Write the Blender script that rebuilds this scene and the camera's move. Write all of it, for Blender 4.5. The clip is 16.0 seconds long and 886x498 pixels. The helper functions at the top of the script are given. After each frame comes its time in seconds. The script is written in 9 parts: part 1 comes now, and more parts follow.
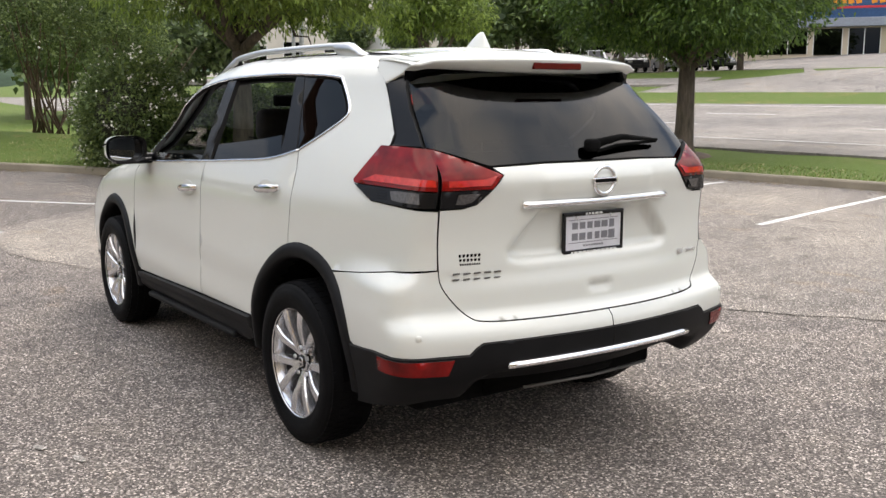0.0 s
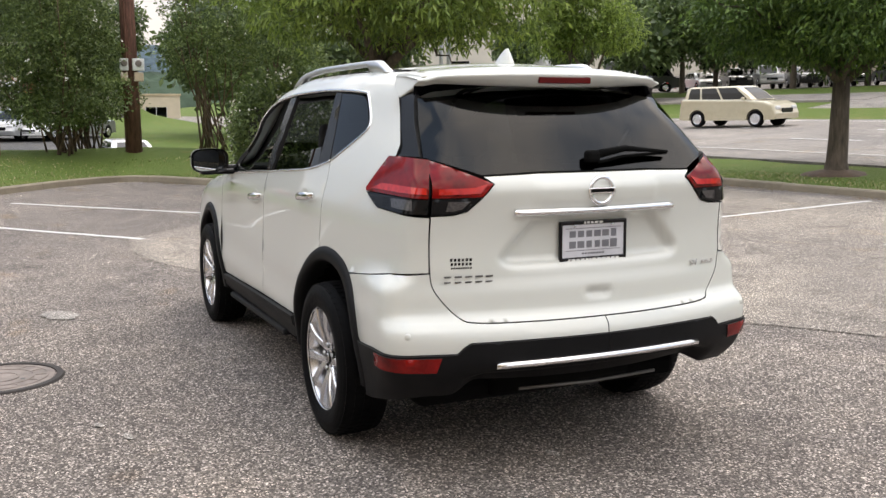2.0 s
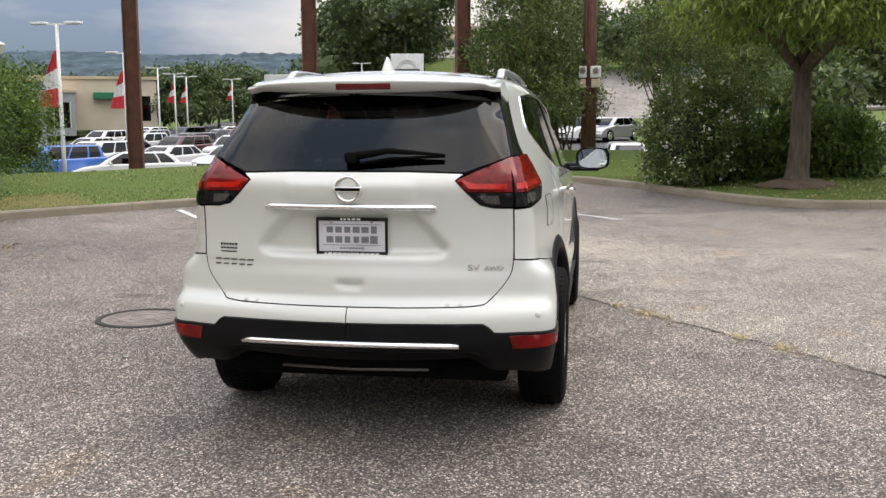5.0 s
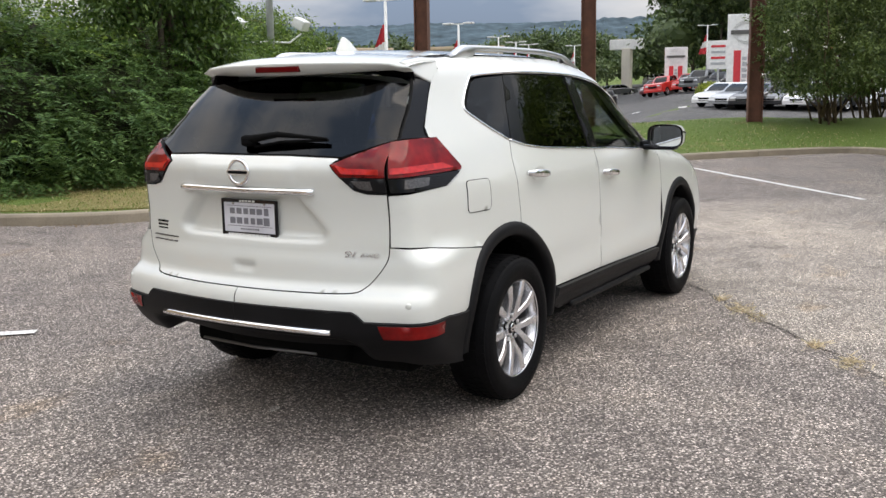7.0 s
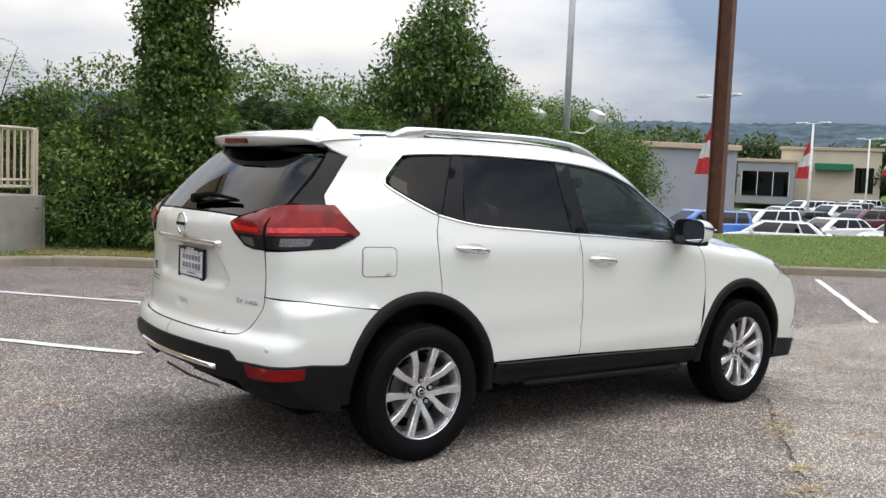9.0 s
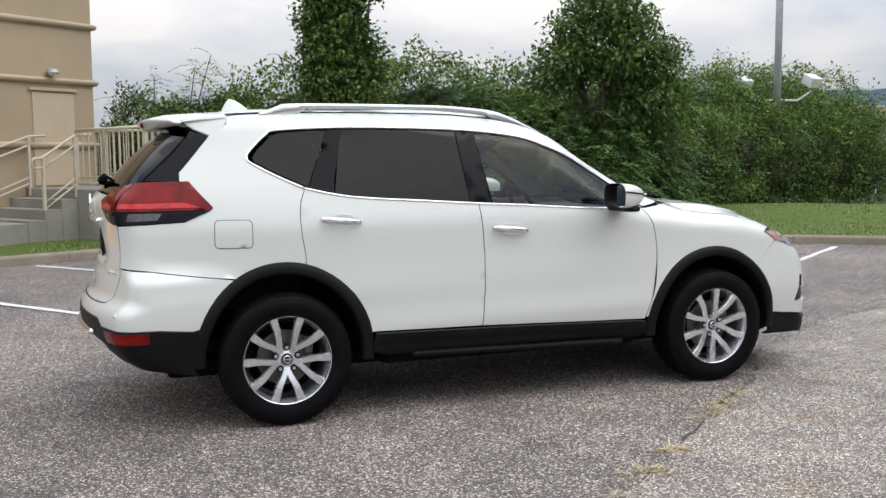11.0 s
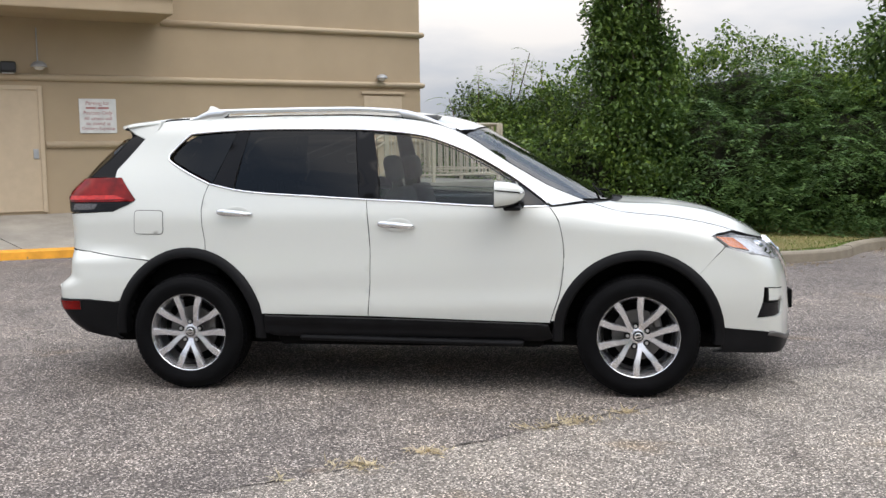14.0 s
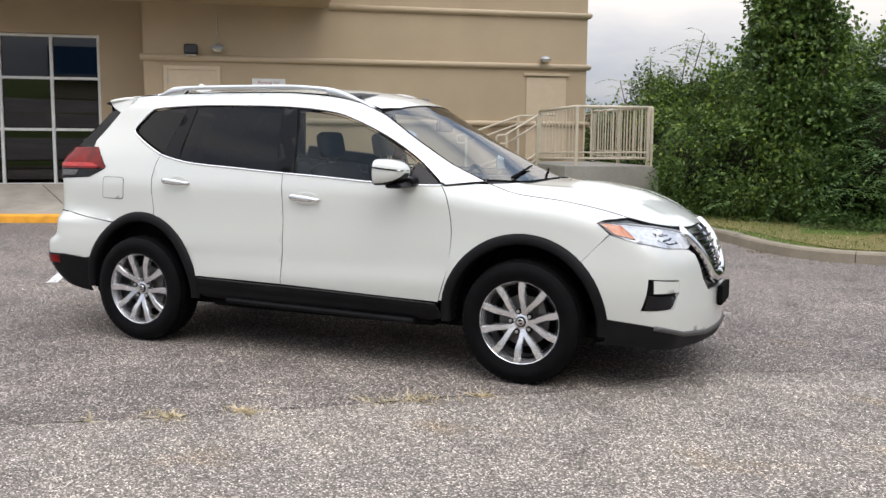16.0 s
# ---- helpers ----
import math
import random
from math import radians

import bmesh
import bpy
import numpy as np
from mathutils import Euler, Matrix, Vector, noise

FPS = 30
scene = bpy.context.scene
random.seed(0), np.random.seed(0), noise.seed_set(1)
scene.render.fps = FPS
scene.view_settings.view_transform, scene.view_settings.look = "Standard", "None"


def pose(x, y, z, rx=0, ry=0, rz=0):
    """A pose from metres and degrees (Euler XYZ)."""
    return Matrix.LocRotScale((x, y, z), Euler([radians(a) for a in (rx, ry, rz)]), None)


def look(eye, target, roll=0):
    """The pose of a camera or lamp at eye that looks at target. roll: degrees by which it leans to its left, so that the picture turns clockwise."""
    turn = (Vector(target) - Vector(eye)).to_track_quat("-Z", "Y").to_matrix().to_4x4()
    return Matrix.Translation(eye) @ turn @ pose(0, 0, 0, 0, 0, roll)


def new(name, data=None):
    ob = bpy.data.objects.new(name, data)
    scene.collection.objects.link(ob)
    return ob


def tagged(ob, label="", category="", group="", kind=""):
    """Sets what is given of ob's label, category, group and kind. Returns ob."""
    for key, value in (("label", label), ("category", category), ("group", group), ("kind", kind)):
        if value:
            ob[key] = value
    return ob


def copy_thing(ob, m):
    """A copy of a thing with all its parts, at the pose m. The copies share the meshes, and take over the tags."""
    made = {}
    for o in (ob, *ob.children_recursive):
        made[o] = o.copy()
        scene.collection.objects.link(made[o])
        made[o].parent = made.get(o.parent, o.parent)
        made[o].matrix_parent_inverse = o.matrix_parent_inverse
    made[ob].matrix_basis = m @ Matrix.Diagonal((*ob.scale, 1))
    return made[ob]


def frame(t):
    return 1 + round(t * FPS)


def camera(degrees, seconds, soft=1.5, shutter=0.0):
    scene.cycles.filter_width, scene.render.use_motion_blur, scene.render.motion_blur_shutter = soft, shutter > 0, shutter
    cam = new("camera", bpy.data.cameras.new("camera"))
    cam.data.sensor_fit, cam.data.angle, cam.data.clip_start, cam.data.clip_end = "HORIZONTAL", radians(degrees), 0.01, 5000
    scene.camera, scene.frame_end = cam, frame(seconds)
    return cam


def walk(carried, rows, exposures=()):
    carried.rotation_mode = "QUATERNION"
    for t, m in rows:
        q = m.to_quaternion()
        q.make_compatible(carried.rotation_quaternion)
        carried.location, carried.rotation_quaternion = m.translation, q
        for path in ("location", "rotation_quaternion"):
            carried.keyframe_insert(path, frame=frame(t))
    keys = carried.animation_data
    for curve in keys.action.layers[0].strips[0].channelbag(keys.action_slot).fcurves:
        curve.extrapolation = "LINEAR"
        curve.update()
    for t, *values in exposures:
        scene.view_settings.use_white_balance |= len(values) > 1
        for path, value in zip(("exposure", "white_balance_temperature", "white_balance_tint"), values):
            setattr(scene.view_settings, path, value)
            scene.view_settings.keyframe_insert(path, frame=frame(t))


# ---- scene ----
cam = camera(49.7, 16.0)
PATH = [
    (0, (-4.994, 2.604, 1.489), (-3.363, 1.49, 1.171), -0.0),
    (0.5, (-4.965, 2.583, 1.488), (-3.329, 1.479, 1.166), -0.4),
    (1, (-4.981, 2.588, 1.492), (-3.329, 1.517, 1.141), 0.2),
    (1.5, (-5.164, 2.47, 1.481), (-3.451, 1.487, 1.164), 0.3),
    (2, (-5.497, 2.138, 1.47), (-3.692, 1.325, 1.189), -0.3),
    (2.5, (-5.708, 1.671, 1.433), (-3.828, 1.052, 1.148), -1.6),
    (3, (-6.024, 1.171, 1.441), (-4.113, 0.687, 1.106), -0.5),
    (3.5, (-6.101, 0.642, 1.435), (-4.167, 0.263, 1.096), 0.3),
    (4, (-6.204, 0.082, 1.443), (-4.239, -0.081, 1.112), 0.6),
    (4.5, (-6.187, -0.463, 1.444), (-4.209, -0.373, 1.161), 0.5),
    (5, (-6.228, -1.05, 1.453), (-4.271, -0.731, 1.186), -0.2),
    (7.5, (-5.155, -3.360, 1.508), (-3.560, -2.190, 1.214), -0.3),
    (8, (-4.907, -3.912, 1.500), (-3.446, -2.566, 1.276), 0.9),
    (10.5, (-2.884, -5.545, 1.412), (-2.012, -3.754, 1.234), 0.5),
    (11, (-2.358, -5.817, 1.419), (-1.648, -3.957, 1.227), -0.3),
    (11.5, (-1.807, -5.924, 1.433), (-1.23, -4.019, 1.239), 1.4),
    (12, (-1.246, -6.104, 1.426), (-0.85, -4.155, 1.214), 1.7),
    (12.5, (-0.694, -6.162, 1.403), (-0.495, -4.183, 1.192), 1.7),
    (13, (-0.133, -6.283, 1.421), (-0.123, -4.293, 1.226), 1.9),
    (13.5, (0.395, -6.293, 1.417), (0.292, -4.306, 1.215), 1.3),
    (14, (0.967, -6.4, 1.425), (0.702, -4.428, 1.225), -0.8),
    (14.5, (1.493, -6.333, 1.399), (1.062, -4.391, 1.189), 0.0),
    (15, (2.073, -6.3, 1.402), (1.485, -4.4, 1.198), 0.4),
    (15.5, (2.553, -6.084, 1.398), (1.881, -4.214, 1.164), 0.8),
    (16, (3.078, -5.902, 1.389), (2.282, -4.082, 1.156), 0.5),
]
walk(cam, [(t, look(eye, target, roll)) for t, eye, target, roll in PATH],
     [(0, 1.36, 7350, 13), (2, 1.31, 7350, 13), (4, 1.16, 7350, 13), (5, 1.18, 7250, 13), (8, 1.16, 7000, 12), (11, 1.04, 6700, 11.5), (12.5, 1.04, 6750, 11.5), (14, 1.09, 6850, 12), (16, 1.11, 6900, 12.5)])

# ---- sky, sun ----
SUN_AZ, SUN_EL = radians(318.0), radians(54.0)   # azimuth from +x, counter-clockwise


def build_world():
    world = bpy.data.worlds.new("overcast_sky")
    scene.world = world
    world.use_nodes = True
    nt = world.node_tree
    nt.nodes.clear()
    out = nt.nodes.new("ShaderNodeOutputWorld")
    bg = nt.nodes.new("ShaderNodeBackground")
    sky = nt.nodes.new("ShaderNodeTexSky")
    sky.sky_type = "NISHITA"
    sky.sun_disc = False
    sky.sun_elevation = SUN_EL
    sky.sun_rotation = math.pi / 2 - SUN_AZ
    sky.air_density, sky.dust_density = 1.0, 1.5
    co = nt.nodes.new("ShaderNodeTexCoord")
    mp = nt.nodes.new("ShaderNodeMapping")
    mp.inputs["Scale"].default_value = (1.0, 1.0, 3.2)
    nt.links.new(co.outputs["Generated"], mp.inputs[0])
    n1 = nt.nodes.new("ShaderNodeTexNoise")
    n1.inputs["Scale"].default_value, n1.inputs["Detail"].default_value, n1.inputs["Roughness"].default_value = 1.7, 7.0, 0.5
    nt.links.new(mp.outputs[0], n1.inputs["Vector"])
    ramp = nt.nodes.new("ShaderNodeValToRGB")
    cr = ramp.color_ramp
    cr.elements[0].position, cr.elements[0].color = 0.41, (2.7, 3.7, 5.4, 1)
    cr.elements[1].position, cr.elements[1].color = 0.62, (10.2, 10.2, 10.3, 1)
    e = cr.elements.new(0.50); e.color = (6.4, 7.1, 8.2, 1)
    nt.links.new(n1.outputs["Fac"], ramp.inputs[0])
    mix = nt.nodes.new("ShaderNodeMixRGB")
    mix.inputs[0].default_value = 0.93
    nt.links.new(sky.outputs[0], mix.inputs[1]); nt.links.new(ramp.outputs[0], mix.inputs[2])
    # an overcast sky is about three times as bright overhead as at the horizon
    sep = nt.nodes.new("ShaderNodeSeparateXYZ")
    nt.links.new(co.outputs["Generated"], sep.inputs[0])
    lift = nt.nodes.new("ShaderNodeMapRange")
    lift.inputs["From Min"].default_value, lift.inputs["From Max"].default_value = 0.0, 1.0
    lift.inputs["To Min"].default_value, lift.inputs["To Max"].default_value = 0.225, 1.2
    nt.links.new(sep.outputs["Z"], lift.inputs["Value"])
    mul = nt.nodes.new("ShaderNodeVectorMath")
    mul.operation = "SCALE"
    nt.links.new(mix.outputs[0], mul.inputs[0]); nt.links.new(lift.outputs[0], mul.inputs["Scale"])
    nt.links.new(mul.outputs[0], bg.inputs["Color"])
    bg.inputs["Strength"].default_value = 0.135
    nt.links.new(bg.outputs[0], out.inputs["Surface"])


build_world()
sun = new("sun", bpy.data.lights.new("sun", "SUN"))
sun.data.energy, sun.data.angle, sun.data.color = 0.42, radians(40), (1.0, 0.96, 0.90)
sun.matrix_world = look((0, 0, 30), (-30 * math.cos(SUN_EL) * math.cos(SUN_AZ), -30 * math.cos(SUN_EL) * math.sin(SUN_AZ), 30 - 30 * math.sin(SUN_EL)))
scene.view_settings.exposure = 0.75

# ---- materials ----
def nodes_of(name):
    m = bpy.data.materials.new(name)
    m.use_nodes = True
    nt = m.node_tree
    return m, nt, nt.nodes["Principled BSDF"]


def tex_noise(nt, scale, detail=4.0, rough=0.55, coords="Object", stretch=None):
    co = nt.nodes.new("ShaderNodeTexCoord")
    n = nt.nodes.new("ShaderNodeTexNoise")
    n.inputs["Scale"].default_value, n.inputs["Detail"].default_value, n.inputs["Roughness"].default_value = scale, detail, rough
    if stretch:
        mp = nt.nodes.new("ShaderNodeMapping")
        mp.inputs["Scale"].default_value = stretch
        nt.links.new(co.outputs[coords], mp.inputs[0])
        nt.links.new(mp.outputs[0], n.inputs["Vector"])
    else:
        nt.links.new(co.outputs[coords], n.inputs["Vector"])
    return n.outputs["Fac"]


def ramp_of(nt, fac, stops):
    r = nt.nodes.new("ShaderNodeValToRGB")
    while len(r.color_ramp.elements) < len(stops):
        r.color_ramp.elements.new(0.5)
    for e, (p, c) in zip(r.color_ramp.elements, stops):
        e.position, e.color = p, (*c, 1) if len(c) == 3 else c
    nt.links.new(fac, r.inputs[0])
    return r.outputs[0]


def mix_of(nt, fac, a, b, mode="MIX"):
    m = nt.nodes.new("ShaderNodeMixRGB")
    m.blend_type = mode
    for socket, value in ((m.inputs[0], fac), (m.inputs[1], a), (m.inputs[2], b)):
        if isinstance(value, (int, float)):
            socket.default_value = value
        elif isinstance(value, tuple):
            socket.default_value = (*value, 1)
        else:
            nt.links.new(value, socket)
    return m.outputs[0]


def bump_of(nt, bsdf, height, strength=0.3, distance=0.01):
    b = nt.nodes.new("ShaderNodeBump")
    b.inputs["Strength"].default_value, b.inputs["Distance"].default_value = strength, distance
    nt.links.new(height, b.inputs["Height"])
    nt.links.new(b.outputs[0], bsdf.inputs["Normal"])


def plain(name, colour, rough=0.5, metal=0.0, coat=0.0, vary=0.12, scale=6.0, bump=0.0, bump_scale=60.0, spec=0.5):
    """A painted, moulded or cast surface with slight variation at two scales."""
    m, nt, b = nodes_of(name)
    big = tex_noise(nt, scale, 5)
    lo = tuple(c * (1 - vary) for c in colour)
    hi = tuple(min(1.0, c * (1 + vary)) for c in colour)
    nt.links.new(ramp_of(nt, big, [(0.3, lo), (0.7, hi)]), b.inputs["Base Color"])
    b.inputs["Roughness"].default_value, b.inputs["Metallic"].default_value = rough, metal
    b.inputs["Specular IOR Level"].default_value = spec
    if coat:
        b.inputs["Coat Weight"].default_value, b.inputs["Coat Roughness"].default_value = coat, 0.03
    if bump:
        bump_of(nt, b, tex_noise(nt, bump_scale, 3), bump, 0.004)
    return m


def glass(name, tint, ior=1.5, rough=0.0):
    """A thin pane: tinted see-through with mirror gloss, alike from both sides."""
    m = bpy.data.materials.new(name)
    m.use_nodes = True
    nt = m.node_tree
    nt.nodes.clear()
    out = nt.nodes.new("ShaderNodeOutputMaterial")
    tr = nt.nodes.new("ShaderNodeBsdfTransparent")
    tr.inputs[0].default_value = (*tint, 1)
    gl = nt.nodes.new("ShaderNodeBsdfGlossy")
    gl.inputs["Roughness"].default_value = rough
    lw = nt.nodes.new("ShaderNodeLayerWeight")
    lw.inputs["Blend"].default_value = 0.5
    p5 = nt.nodes.new("ShaderNodeMath")
    p5.operation = "POWER"
    p5.inputs[1].default_value = 5.0
    f0 = ((ior - 1) / (ior + 1)) ** 2
    ad = nt.nodes.new("ShaderNodeMath")
    ad.operation = "MULTIPLY_ADD"
    ad.inputs[1].default_value, ad.inputs[2].default_value = 1 - f0, f0
    mx = nt.nodes.new("ShaderNodeMixShader")
    nt.links.new(lw.outputs["Facing"], p5.inputs[0])
    nt.links.new(p5.outputs[0], ad.inputs[0])
    nt.links.new(ad.outputs[0], mx.inputs[0])
    nt.links.new(tr.outputs[0], mx.inputs[1])
    nt.links.new(gl.outputs[0], mx.inputs[2])
    nt.links.new(mx.outputs[0], out.inputs[0])
    return m


def asphalt_mat(name, base=0.16, scale=1.0, tint=(1.0, 0.89, 0.82), contrast=1.0):
    """Old asphalt with bare pebbles, stains and patches."""
    m, nt, b = nodes_of(name)
    co = nt.nodes.new("ShaderNodeTexCoord")
    v = nt.nodes.new("ShaderNodeTexVoronoi")
    v.inputs["Scale"].default_value = 118.0 * scale
    nt.links.new(co.outputs["Object"], v.inputs["Vector"])
    sepc = nt.nodes.new("ShaderNodeSeparateColor")
    nt.links.new(v.outputs["Color"], sepc.inputs[0])

    def shade(q):
        return tuple(base * c * q ** contrast for c in tint)
    grain = ramp_of(nt, sepc.outputs[0], [(0.0, shade(.36)), (0.40, shade(.68)), (0.70, shade(1.0)), (0.88, shade(1.65)), (0.985, shade(2.7))])
    crack = ramp_of(nt, v.outputs["Distance"], [(0.25, (1, 1, 1)), (0.75, (0.45, 0.44, 0.43))])
    stone = mix_of(nt, 0.8, grain, crack, "MULTIPLY")
    big = tex_noise(nt, 0.30, 7, 0.62)
    mid = tex_noise(nt, 2.3, 6, 0.65)
    tone = ramp_of(nt, big, [(0.33, (0.74, 0.73, 0.73)), (0.52, (1.0, 0.98, 0.95)), (0.68, (1.26, 1.22, 1.15))])
    tone2 = ramp_of(nt, mid, [(0.28, (0.78, 0.77, 0.77)), (0.5, (1.0, 1.0, 1.0)), (0.74, (1.17, 1.15, 1.12))])
    col = mix_of(nt, 1.0, mix_of(nt, 1.0, stone, tone, "MULTIPLY"), tone2, "MULTIPLY")
    blot = tex_noise(nt, 0.85, 5, 0.6, stretch=(1.0, 1.7, 1.0))
    stain = ramp_of(nt, blot, [(0.60, (1, 1, 1)), (0.72, (1.10, 0.97, 0.80))])
    dark = ramp_of(nt, tex_noise(nt, 1.6, 4, 0.5, stretch=(1.3, 0.8, 1.0)), [(0.30, (0.66, 0.65, 0.65)), (0.38, (1, 1, 1))])
    col = mix_of(nt, 1.0, mix_of(nt, 1.0, col, stain, "MULTIPLY"), dark, "MULTIPLY")
    nt.links.new(col, b.inputs["Base Color"])
    b.inputs["Roughness"].default_value = 0.9
    b.inputs["Specular IOR Level"].default_value = 0.3
    h = mix_of(nt, 0.7, v.outputs["Distance"], tex_noise(nt, 260.0 * scale, 2))
    inv = nt.nodes.new("ShaderNodeInvert")
    nt.links.new(h, inv.inputs[1])
    bump_of(nt, b, inv.outputs[0], 0.75, 0.007)
    return m


def leaf_mat(name, dark, light, rough=0.5, trans=0.25):
    m, nt, b = nodes_of(name)
    g = nt.nodes.new("ShaderNodeNewGeometry")
    col = ramp_of(nt, g.outputs["Random Per Island"], [(0.0, dark), (0.55, tuple((a + c) / 2 for a, c in zip(dark, light))), (1.0, light)])
    big = tex_noise(nt, 0.9, 3)
    col = mix_of(nt, 1.0, col, ramp_of(nt, big, [(0.3, (0.7, 0.75, 0.7)), (0.7, (1.2, 1.15, 1.0))]), "MULTIPLY")
    nt.links.new(col, b.inputs["Base Color"])
    b.inputs["Roughness"].default_value = rough
    tl = nt.nodes.new("ShaderNodeBsdfTranslucent")
    nt.links.new(col, tl.inputs[0])
    mx = nt.nodes.new("ShaderNodeMixShader")
    mx.inputs[0].default_value = trans
    nt.links.new(b.outputs[0], mx.inputs[1])
    nt.links.new(tl.outputs[0], mx.inputs[2])
    nt.links.new(mx.outputs[0], nt.nodes["Material Output"].inputs[0])
    return m


def grass_mat(name, dry=0.3):
    m, nt, b = nodes_of(name)
    fine = tex_noise(nt, 55, 4, 0.7, stretch=(1, 1, 1))
    mid = tex_noise(nt, 2.2, 6, 0.65)
    big = tex_noise(nt, 0.35, 4)
    green = ramp_of(nt, fine, [(0.25, (0.05, 0.08, 0.015)), (0.55, (0.11, 0.16, 0.035)), (0.8, (0.20, 0.24, 0.08))])
    straw = ramp_of(nt, fine, [(0.25, (0.10, 0.08, 0.03)), (0.6, (0.27, 0.22, 0.09)), (0.85, (0.42, 0.36, 0.19))])
    fac = ramp_of(nt, mix_of(nt, 0.5, mid, big), [(0.62 - 0.35 * dry, (0, 0, 0)), (0.78 - 0.2 * dry, (1, 1, 1))])
    nt.links.new(mix_of(nt, fac, green, straw), b.inputs["Base Color"])
    b.inputs["Roughness"].default_value = 0.9
    b.inputs["Specular IOR Level"].default_value = 0.2
    bump_of(nt, b, fine, 0.8, 0.03)
    return m


def concrete_mat(name, colour, scale=1.0):
    m, nt, b = nodes_of(name)
    n1, n2 = tex_noise(nt, 1.3 * scale, 7, 0.65), tex_noise(nt, 70 * scale, 4, 0.7)
    c1 = ramp_of(nt, n1, [(0.3, tuple(c * 0.68 for c in colour)), (0.6, colour), (0.75, tuple(min(1, c * 1.15) for c in colour))])
    c2 = ramp_of(nt, n2, [(0.3, (0.75, 0.75, 0.75)), (0.6, (1, 1, 1))])
    nt.links.new(mix_of(nt, 1.0, c1, c2, "MULTIPLY"), b.inputs["Base Color"])
    b.inputs["Roughness"].default_value = 0.85
    bump_of(nt, b, n2, 0.4, 0.004)
    return m


def bark_mat(name, colour):
    m, nt, b = nodes_of(name)
    n = tex_noise(nt, 14, 6, 0.7, stretch=(1, 1, 0.18))
    nt.links.new(ramp_of(nt, n, [(0.3, tuple(c * 0.4 for c in colour)), (0.55, colour), (0.75, tuple(c * 1.6 for c in colour))]), b.inputs["Base Color"])
    b.inputs["Roughness"].default_value = 0.9
    bump_of(nt, b, n, 0.9, 0.02)
    return m


def paint_line_mat(name, colour):
    """Road paint worn through to the stones."""
    m, nt, b = nodes_of(name)
    n = tex_noise(nt, 45, 5, 0.75)
    nt.links.new(ramp_of(nt, n, [(0.32, (0.14, 0.13, 0.12)), (0.46, tuple(c * 0.8 for c in colour)), (0.7, colour)]), b.inputs["Base Color"])
    b.inputs["Roughness"].default_value = 0.8
    bump_of(nt, b, n, 0.3, 0.003)
    return m


